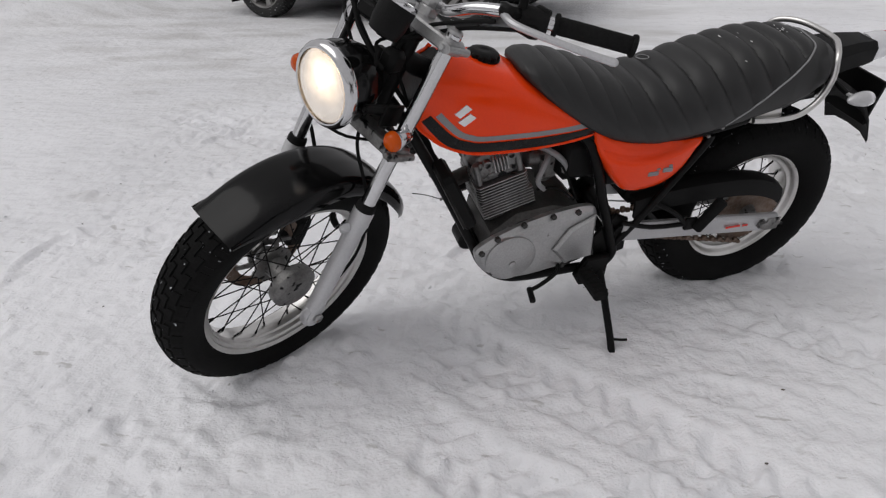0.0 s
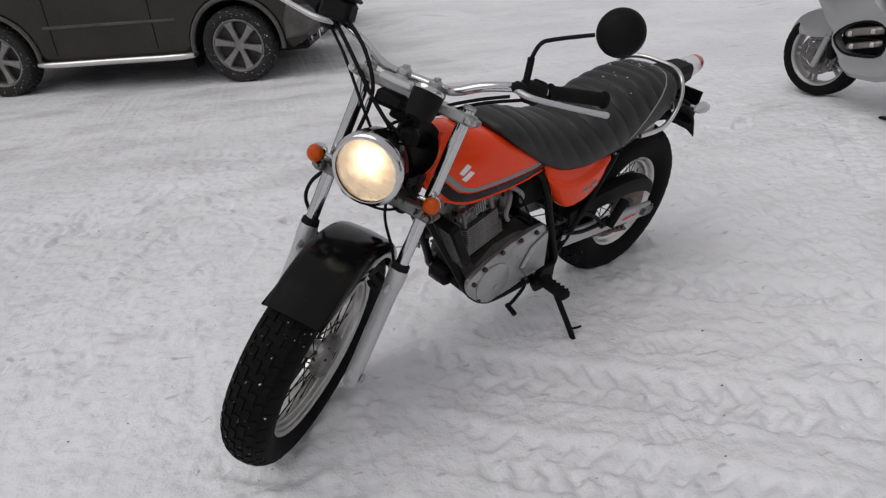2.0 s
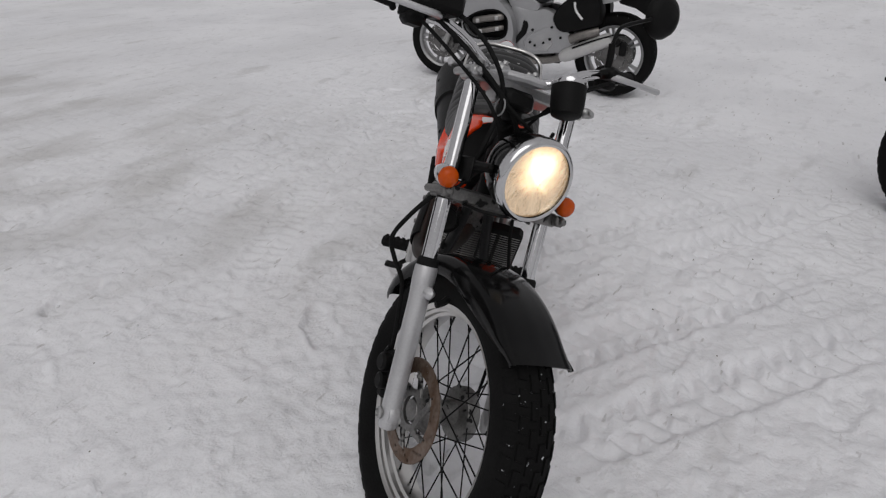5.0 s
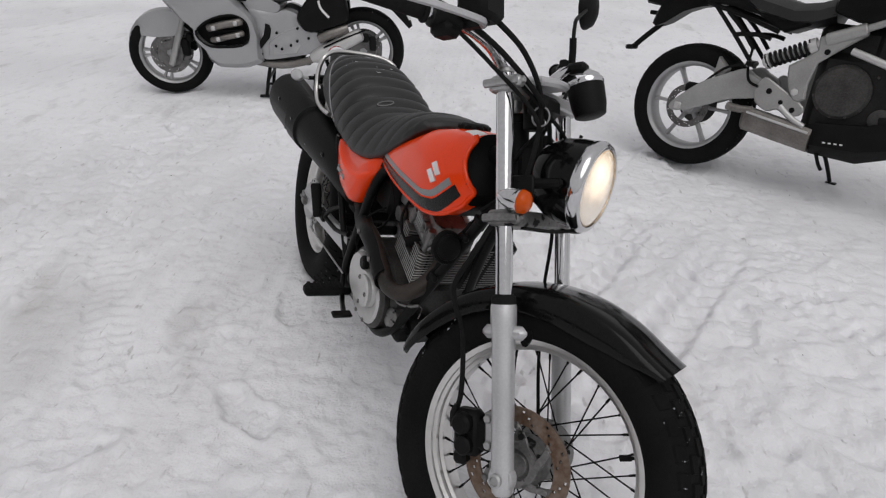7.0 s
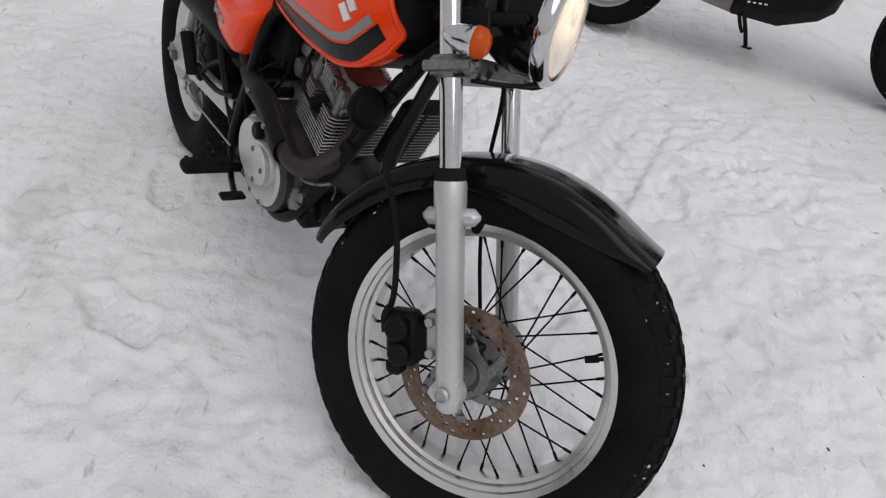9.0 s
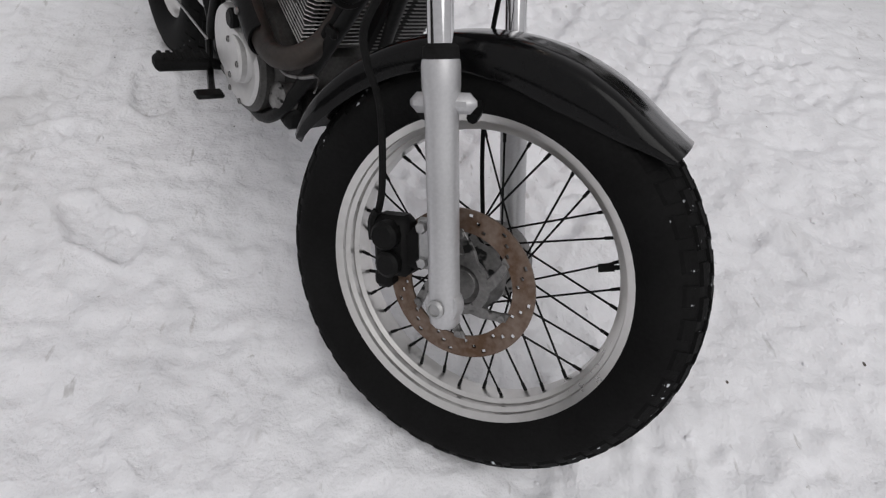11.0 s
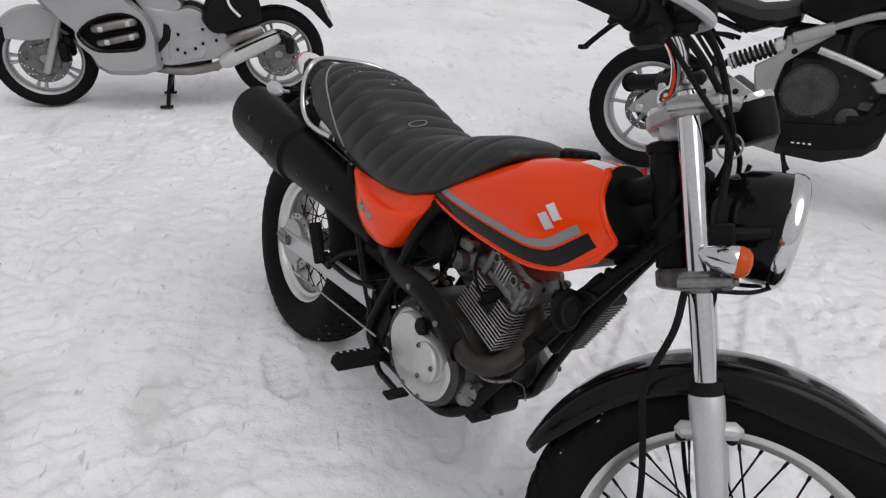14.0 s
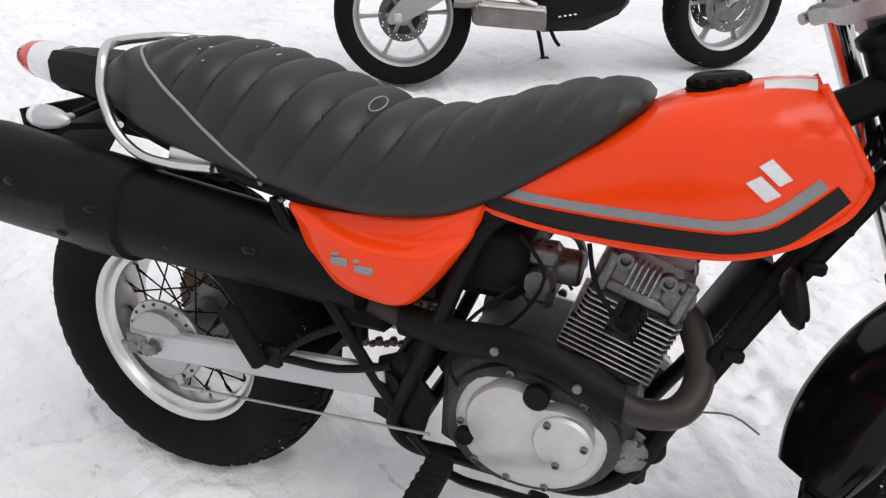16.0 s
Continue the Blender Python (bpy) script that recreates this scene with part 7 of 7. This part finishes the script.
def car(M, name, label, board=True, R=0.345, WB=2.40):
    c = thing(name, M, label, "car", "cars parked at the edge")
    k = R / 0.33
    low = [(-0.78, 0.42), (-0.70, 0.34), (-0.51, 0.29)] + arch(0.0, R, 0.43, 180, 0) + [(0.51, 0.29), (WB - 0.51, 0.29)] + arch(WB, R, 0.43, 180, 0) + [(WB + 0.51, 0.29), (WB + 0.70, 0.38), (WB + 0.80, 0.52), (WB + 0.80, 0.72), (WB + 0.74, 0.92), (WB + 0.40, 1.04), (WB - 0.25, 1.10), (1.3, 1.12), (-0.70, 1.14), (-0.82, 0.95), (-0.82, 0.55)]
    body = part("body", Shape().prism(low, 0.02, 1.82, 0.045), CAR_PAINT, c, None, "dark grey body dulled by road dirt")
    cab = [(-0.72, 1.12), (-0.60, 1.72), (0.10, 1.80), (1.30, 1.76), (2.15, 1.12)]
    rings = []
    for y, s in ((0.10, 0.96), (0.22, 1.0), (1.62, 1.0), (1.74, 0.96)):
        cx, cz = 0.7, 1.12
        rings.append([(cx + (x - cx) * s, y, cz + (z - cz) * s) for x, z in cab])
    part("cabin", Shape().loft(rings), CAR_PAINT, c)
    for y, d in ((0.105, -1), (1.735, 1)):
        part("side_window", Shape().prism([(-0.55, 1.20), (-0.48, 1.62), (0.55, 1.66), (0.62, 1.20)], y, y + d * 0.006, 0.002), CAR_GLASS, c)
        part("side_window", Shape().prism([(0.70, 1.20), (0.64, 1.66), (1.22, 1.64), (1.85, 1.20)], y, y + d * 0.006, 0.002), CAR_GLASS, c)
    part("windscreen", Shape().prism([(1.34, 1.70), (2.10, 1.15), (2.12, 1.17), (1.36, 1.72)], 0.25, 1.58, 0.002), CAR_GLASS, c)
    for cx in (0.0, WB):
        for y, sd in ((0.115, -1), (1.725, 1)):
            MM = shift(cx, y, R) @ (rot("Z", 180) if sd > 0 else rot("Z", 0))
            MR = MM @ Matrix.Diagonal((k, 1, k, 1))
            w = part("wheel", Shape().lathe([(0.055, -0.070), (0.060, -0.062), (0.060, 0.02), (0.05, 0.03)], n=24), CAR_RIM, c, MM, "six-spoke alloy wheel with a snowy tyre")
            half = [(0.225 * k, 0.098), (0.252 * k, 0.118), (0.285 * k, 0.122), (0.310 * k, 0.112), (0.322 * k, 0.09), (R - 0.003, 0.05), (R - 0.001, 0.0)]
            tb, blk = tyre(half, 0.308 * k, 44, 6, 0.007)
            part("tyre", tb, SNOWY_TYRE, w, MM, "black tyre dusted with snow")
            part("tread", blk, SNOWY_TYRE, w, MM)["kind"] = "stuff"
            part("rim", Shape().lathe([(0.232, -0.104), (0.224, -0.106), (0.214, -0.096), (0.206, -0.06), (0.200, 0.06), (0.21, 0.09), (0.23, 0.09)], n=48, cap=False), CAR_RIM, w, MR)
            part("wheel_dish", Shape().lathe([(0.215, 0.0), (0.21, -0.01), (0.02, -0.012)], n=32), DARK_METAL, w, MR)
            s = Shape().loft([[(x, yy + y0, z * wz) for yy, z in ((0.022, -1), (-0.006, -0.85), (-0.012, 0), (-0.006, 0.85), (0.022, 1))] for x, y0, wz in ((0.045, -0.072, 0.024), (0.12, -0.078, 0.026), (0.19, -0.090, 0.036), (0.212, -0.094, 0.046))])
            sm = mesh_of("spoke", s, CAR_RIM)
            for i in range(6):
                same("spoke", sm, w, MR @ rot("Y", 60 * i + 12))
            part("arch_lip", Shape().tube([(x, y + sd * 0.100, z) for x, z in arch(cx, R, 0.435, 186, -6, 16)], 0.022, 8, 2), CAR_LOW, c, None, "grey plastic wheel arch")
    part("front_bumper", Shape().prism([(WB + 0.45, 0.36), (WB + 0.72, 0.40), (WB + 0.86, 0.52), (WB + 0.86, 0.68), (WB + 0.50, 0.70), (WB + 0.44, 0.55)], -0.005, 1.845, 0.05), CAR_LOW, c, None, "dirty bumper with icicles")
    part("rear_bumper", Shape().prism([(-0.45, 0.36), (-0.72, 0.40), (-0.86, 0.50), (-0.86, 0.68), (-0.50, 0.70), (-0.44, 0.55)], -0.005, 1.845, 0.05), CAR_LOW, c)
    for y in (0.16, 1.68):
        part("headlight", Shape().box((WB + 0.70, y, 0.83), (0.18, 0.28, 0.16), 0.03), CLEAR_LENS, c)
        part("mud_flap", Shape().box((WB - 0.46, y - 0.02 if y < 1 else y + 0.02, 0.29), (0.014, 0.24, 0.28), 0.004), RUBBER, c)
        part("mud_flap", Shape().box((-0.46, y - 0.02 if y < 1 else y + 0.02, 0.29), (0.014, 0.24, 0.28), 0.004), RUBBER, c)
    if board:
        for y in (-0.045, 1.885):
            part("running_board", Shape().tube([(0.44, y + 0.10 if y < 1 else y - 0.10, 0.30), (0.52, y, 0.292), (1.2, y, 0.292), (WB - 0.52, y, 0.292), (WB - 0.44, y + 0.10 if y < 1 else y - 0.10, 0.30)], 0.030, 10, 3), ALLOY, c, None, "frosted metal running board")
            part("door_trim", Shape().box((1.20, 0.022 if y < 1 else 1.818, 0.62), (1.3, 0.02, 0.03), 0.006), CAR_LOW, c)
    ic = Shape()
    r2 = random.Random(9)
    for i in range(26):
        x = WB + 0.48 + r2.random() * 0.3
        L = r2.uniform(0.02, 0.08)
        z = 0.37 + (x - WB - 0.45) * 0.12
        y = r2.uniform(0.02, 0.5)
        ic.cyl((x, y, z + 0.02), (x, y, z - L), 0.007, 0.001, n=6)
    part("icicles", ic, CLEAR_LENS, c, None, "short icicles")["kind"] = "stuff"
    for x in (0.62, 1.62):
        part("door_seam", Shape().box((x, 0.019, 0.72), (0.008, 0.006, 0.70), 0.001), BLACK_PLASTIC, c)
    part("underbody", Shape().box((1.39, 0.92, 0.30), (3.3, 1.5, 0.10), 0.03), BLACK_PLASTIC, c)
    return c


car(pose(-2.75, 7.58, -0.010, 0, 0, -16.4), "offroad_car", "dirty dark grey off-road car with alloy wheels")
car(pose(-2.50, 9.88, -0.010, 0, 0, -16.4), "estate_car", "dark car parked beside the off-road car", False)

# a grey corrugated fence behind the snow bank
FENCE = surf("weathered_grey_sheet", (0.075, 0.080, 0.088), (0.115, 0.120, 0.128), (0.5, 0.7), metal=0.2, scale=3, fine=40)
fence = thing("fence", pose(-14.0, 12.75, 0, 0, 0, -1.5), "grey corrugated metal fence behind a snow bank", "fence")
prof = []
for k in range(41):
    ph = k % 8
    prof.append((k * 0.0275, 0.018 if ph in (2, 3, 4) else 0.0))
sheet = Shape().loft([[(x, y, z) for x, y in prof] + [(x, y + 0.003, z) for x, y in reversed(prof)] for z in (-0.05, 1.95)])
sheet_mesh = mesh_of("panel", sheet, FENCE, None, 20)
post_mesh = mesh_of("post", Shape().box((0, 0.06, 0.98), (0.06, 0.06, 2.06), 0.006), FENCE)
for k in range(8):
    same("panel", sheet_mesh, fence, shift(k * 1.105, 0, 0))
    same("post", post_mesh, fence, shift(k * 1.105, 0, 0))


# ---- snow ----
def fnoise(x, y, s, seed=0.0):
    return noise.noise((x * s + seed, y * s - seed * 0.7, seed))


def axis_steps(lo, hi, fine, far, grow=1.13):
    a = list(np.arange(lo, hi, fine))
    d = fine
    up, dn = [hi], [lo]
    while up[-1] < far:
        d *= grow
        up.append(up[-1] + d)
    d = fine
    while dn[-1] > -far:
        d *= grow
        dn.append(dn[-1] - d)
    return dn[:0:-1] + a + up


def smooth(t):
    t = max(0.0, min(1.0, t))
    return t * t * (3 - 2 * t)


# tyre tracks: a point, the way, the width, the tread's pitch, how far it leans, the depth
TRACKS = [((0.45, 1.77), (0.86, -0.50), 0.20, 0.085, 1.0, 0.020), ((0.45, 1.36), (0.84, -0.54), 0.20, 0.085, -1.0, 0.019), ((1.35, 2.02), (0.86, -0.51), 0.18, 0.080, 1.0, 0.017),
          ((1.34, 0.98), (-0.74, -0.67), 0.14, 0.055, 0.1, 0.008), ((0.60, 3.05), (0.90, 0.44), 0.17, 0.06, 0.6, 0.008), ((-0.70, 0.95), (0.82, -0.58), 0.20, 0.085, 1.0, 0.011),
          ((2.7, 2.7), (0.55, 0.83), 0.17, 0.07, 0.7, 0.009), ((-0.6, 4.6), (0.86, -0.50), 0.2, 0.09, 0.8, 0.012), ((-1.6, 3.9), (0.86, -0.50), 0.2, 0.09, -0.8, 0.012), ((1.7, 1.45), (0.88, -0.47), 0.19, 0.085, -1.0, 0.017)]
STEPS = []
srnd = random.Random(21)
for i in range(60):
    STEPS.append((srnd.uniform(-1.6, 3.2), srnd.uniform(0.4, 4.6), srnd.uniform(0, 6.28), srnd.uniform(0.008, 0.018)))
WHEELS = []
for ob, p in ((BIKE, (0, 0, 0)), (BIKE, (1.39, 0.03, 0)), (TOUR, (0, 0, 0)), (TOUR, (1.40, 0, 0)), (NAKED, (0, 0, 0)), (NAKED, (1.395, 0, 0))):
    q = ob @ Vector(p)
    WHEELS.append((q.x, q.y))


def ground_z(x, y):
    r = math.hypot(x - 0.5, y - 2.1)
    z = 0.012 * fnoise(x, y, 1.0, 3.0) + 0.008 * fnoise(x, y, 3.3, 7.0)
    near = max(0.0, 1 - r / 9)
    if near:
        rough = 0.5 + 0.5 * smooth(fnoise(x, y, 0.9, 13.0) + 0.5)
        z += near * rough * (0.016 * fnoise(x, y, 8.0, 1.0) + 0.011 * fnoise(x, y, 17.0, 5.0))
        z += near * rough * 0.009 * fnoise(x, y, 33.0, 9.0)
        if near > 0.45:
            crust = noise.ridged_multi_fractal((x * 3.6 + y * 1.0, y * 5.6 - x * 1.4, 2.2), 1.1, 2.1, 3, 1.0, 2.0)
            z -= 0.020 * rough * smooth((crust - 1.25) / 0.9)
            lump = noise.voronoi((x * 11.0 + 0.6 * fnoise(x, y, 9.0), y * 14.0 + 0.6 * fnoise(x, y, 8.0, 3.0), 0.5))[0]
            z += 0.012 * smooth(fnoise(x, y, 1.7, 41.0) * 1.8 + 0.25) * smooth(1.2 - (lump[0] * 2.6) ** 1.5)
        for (px, py), (dx, dy), w, pitch, lean, depth in TRACKS:
            ux, uy = x - px, y - py
            v = -ux * dy + uy * dx
            if abs(v) > w * 0.75:
                continue
            u = ux * dx + uy * dy
            if u < -0.45 and lean:
                continue
            fade = smooth((u + 0.45) / 0.3) * smooth(1.6 + 1.5 * fnoise(u, px, 1.4, 17.0) - abs(u) * 0.55) * (0.25 + 0.75 * smooth(0.5 + 1.9 * fnoise(u, v, 1.9, 31.0)))
            if not fade:
                continue
            band = smooth((w * 0.55 - abs(v)) / (w * 0.12))
            ph = u / pitch + lean * abs(v) / w * 1.1 + 0.35 * fnoise(u, v, 5.0, 2.0) + 0.5 * fnoise(u, v, 1.7, 6.0)
            lug = smooth(0.5 + (0.8 + 0.6 * fnoise(u, v, 3.0, 8.0)) * math.sin(2 * math.pi * ph)) * smooth(0.25 + abs(v) / (w * 0.2))
            z -= fade * depth * 1.5 * (band * (0.35 + 0.65 * lug) - 0.28 * max(0.0, fnoise(u, v, 4.5, 23.0) + 0.25) * smooth(1 - abs(abs(v) - w * 0.6) / (w * 0.16)))
        for sx, sy, sa, sd in STEPS:
            ux, uy = x - sx, y - sy
            if abs(ux) > 0.25 or abs(uy) > 0.25:
                continue
            a, b = ux * math.cos(sa) + uy * math.sin(sa), -ux * math.sin(sa) + uy * math.cos(sa)
            d = math.hypot(a / 0.15, b / (0.055 - 0.06 * a * a / 0.15))
            d += 0.45 * fnoise(x, y, 11.0, 19.0) + 0.25 * fnoise(x, y, 4.0, 29.0)
            if d < 1.4:
                grip = 0.25 * math.sin(a * 210) if d < 0.9 else 0
                z -= sd * (smooth((1.05 - d) / 0.3) * (1 + grip) - 0.4 * smooth(1 - abs(d - 1.15) / 0.22))
        for k, (wx, wy) in enumerate(WHEELS):
            d = math.hypot(x - wx, y - wy)
            if d < 0.34:
                z += 0.010 * smooth(1 - abs(d - 0.17) / 0.13) + (0.014 if k < 2 else -0.006) * smooth(1.3 - d / 0.18)
    # a ploughed bank on the far side of the cars, and ruts of snow before them
    u = (x + 2.60) * 0.880 - (y - 8.37) * 0.474
    v = (x + 2.60) * 0.474 + (y - 8.37) * 0.880
    if -0.9 < v < 0.6 and -3.0 < u < 8.0:
        z += 0.07 * smooth(1 - abs(v + 0.10 - 0.12 * fnoise(u, 1.0, 0.9)) / 0.22) * smooth(0.4 + fnoise(u, v, 1.6, 5.0)) * smooth((2.4 - u) / 0.8)
    d1 = math.hypot((x + 6.4) / 2.1, (y - 8.3) / 1.7)
    if d1 < 1.6:
        z += 0.55 * smooth(1.15 - d1) * (0.75 + 0.7 * fnoise(x, y, 1.8, 4.0)) + 0.16 * smooth(1.5 - d1) * abs(fnoise(x, y, 3.6, 2.0))
    d2 = math.hypot((x - 2.0) / 0.9, (y - 9.3) / 0.7)
    if d2 < 1.5:
        z += 0.16 * smooth(1.2 - d2) * (0.7 + 0.7 * fnoise(x, y, 2.6, 4.0))
    return z - 0.004


def snow_material():
    m = bpy.data.materials.new("trodden_snow")
    m.use_nodes = True
    n, l = m.node_tree.nodes, m.node_tree.links
    p = n["Principled BSDF"]
    tc = n.new("ShaderNodeTexCoord")

    def tex(scale, detail, squeeze=None):
        t = n.new("ShaderNodeTexNoise")
        t.inputs["Scale"].default_value, t.inputs["Detail"].default_value = scale, detail
        if squeeze:
            mp = n.new("ShaderNodeMapping")
            mp.inputs["Rotation"].default_value = (0, 0, radians(32))
            mp.inputs["Scale"].default_value = squeeze
            l.new(tc.outputs["Object"], mp.inputs["Vector"])
            l.new(mp.outputs[0], t.inputs["Vector"])
        else:
            l.new(tc.outputs["Object"], t.inputs["Vector"])
        return t.outputs["Fac"]

    def rng(src, a, b, lo=0.0, hi=1.0):
        r = n.new("ShaderNodeMapRange")
        r.inputs["From Min"].default_value, r.inputs["From Max"].default_value = a, b
        r.inputs["To Min"].default_value, r.inputs["To Max"].default_value = lo, hi
        l.new(src, r.inputs["Value"])
        return r.outputs[0]

    def over(a, colour, fac):
        x = n.new("ShaderNodeMix")
        x.data_type = "RGBA"
        if isinstance(a, tuple):
            x.inputs["A"].default_value = (*a, 1)
        else:
            l.new(a, x.inputs["A"])
        x.inputs["B"].default_value = (*colour, 1)
        l.new(fac, x.inputs["Factor"])
        return x.outputs["Result"]
    c = over((0.865, 0.866, 0.89), (0.785, 0.786, 0.81), rng(tex(0.8, 6), 0.42, 0.62))
    c = over(c, (0.60, 0.59, 0.585), rng(tex(0.9, 7, (0.35, 1.3, 1)), 0.56, 0.74, 0.0, 0.24))
    c = over(c, (0.62, 0.62, 0.64), rng(tex(8, 6, (0.6, 1.3, 1)), 0.56, 0.68, 0.0, 0.34))
    c = over(c, (0.40, 0.385, 0.37), rng(tex(2.6, 11, (0.5, 1.3, 1)), 0.62, 0.70, 0.0, 0.30))
    c = over(c, (0.42, 0.41, 0.40), rng(tex(13, 8, (0.6, 1.1, 1)), 0.665, 0.74, 0.0, 0.35))
    c = over(c, (0.36, 0.345, 0.33), rng(tex(24, 5, (0.45, 1.5, 1)), 0.655, 0.72, 0.0, 0.50))
    c = over(c, (0.22, 0.20, 0.18), rng(tex(26, 3), 0.735, 0.78, 0.0, 0.6))
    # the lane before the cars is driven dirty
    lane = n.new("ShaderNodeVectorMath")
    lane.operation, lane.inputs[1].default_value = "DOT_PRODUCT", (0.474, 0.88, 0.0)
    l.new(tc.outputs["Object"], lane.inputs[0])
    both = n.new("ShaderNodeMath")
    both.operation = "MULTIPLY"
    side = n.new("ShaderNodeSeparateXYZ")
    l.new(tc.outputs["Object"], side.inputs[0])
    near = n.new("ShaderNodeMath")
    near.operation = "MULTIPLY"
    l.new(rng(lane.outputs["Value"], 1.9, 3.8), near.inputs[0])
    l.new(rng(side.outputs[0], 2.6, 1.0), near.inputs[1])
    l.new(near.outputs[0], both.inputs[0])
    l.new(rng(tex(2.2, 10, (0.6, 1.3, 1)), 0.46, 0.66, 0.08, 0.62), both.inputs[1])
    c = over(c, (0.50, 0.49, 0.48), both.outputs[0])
    l.new(c, p.inputs["Base Color"])
    p.inputs["Roughness"].default_value = 0.62
    p.inputs["Specular IOR Level"].default_value = 0.25
    b1, b2 = n.new("ShaderNodeBump"), n.new("ShaderNodeBump")
    b1.inputs["Distance"].default_value, b2.inputs["Distance"].default_value = 0.024, 0.0028
    b1.inputs["Strength"].default_value = b2.inputs["Strength"].default_value = 0.8
    l.new(tex(15, 6), b1.inputs["Height"])
    l.new(tex(130, 4), b2.inputs["Height"])
    l.new(b1.outputs[0], b2.inputs["Normal"])
    l.new(b2.outputs[0], p.inputs["Normal"])
    return m


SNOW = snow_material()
gx, gy = axis_steps(-1.7, 3.3, 0.0105, 420), axis_steps(0.4, 4.6, 0.0105, 420)
gv = [(x, y, ground_z(x, y)) for y in gy for x in gx]
nx = len(gx)
gf = [(j * nx + i, j * nx + i + 1, (j + 1) * nx + i + 1, (j + 1) * nx + i) for j in range(len(gy) - 1) for i in range(nx - 1)]
gm = bpy.data.meshes.new("snow_ground")
gm.from_pydata(gv, [], gf)
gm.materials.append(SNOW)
gm.shade_smooth()
ground = tagged(new("ground", gm), "trodden packed snow with tyre tracks and scuffs", "snow", kind="structure")

# clods, crumbs and grit lying on the snow
crumbs, grit = Shape(), Shape()
srnd = random.Random(5)
for i in range(420):
    x, y = srnd.uniform(-1.8, 3.1), srnd.uniform(0.2, 4.3)
    s = srnd.choice((0.002, 0.003, 0.003, 0.004, 0.006))
    z = ground_z(x, y)
    crumbs.ball((x, y, z + s * 0.2), (s * srnd.uniform(0.8, 1.6), s * srnd.uniform(0.8, 1.6), s * 0.8), 6, 4)
for i in range(90):
    x, y = srnd.uniform(-1.8, 3.1), srnd.uniform(0.2, 4.3)
    s = srnd.choice((0.0015, 0.002, 0.003))
    grit.ball((x, y, ground_z(x, y) + s * 0.3), (s * srnd.uniform(0.8, 2.2), s, s * 0.7), 5, 3)
GRIT = surf("grit", (0.05, 0.045, 0.04), (0.16, 0.13, 0.11), (0.7, 0.9), scale=30)
tagged(new("snow_crumbs", mesh_of("snow_crumbs", crumbs, SNOW)), "loose snow crumbs on packed snow", "snow", kind="stuff")
tagged(new("grit", mesh_of("grit", grit, GRIT)), "dark grit scattered on the snow", "grit", kind="stuff")
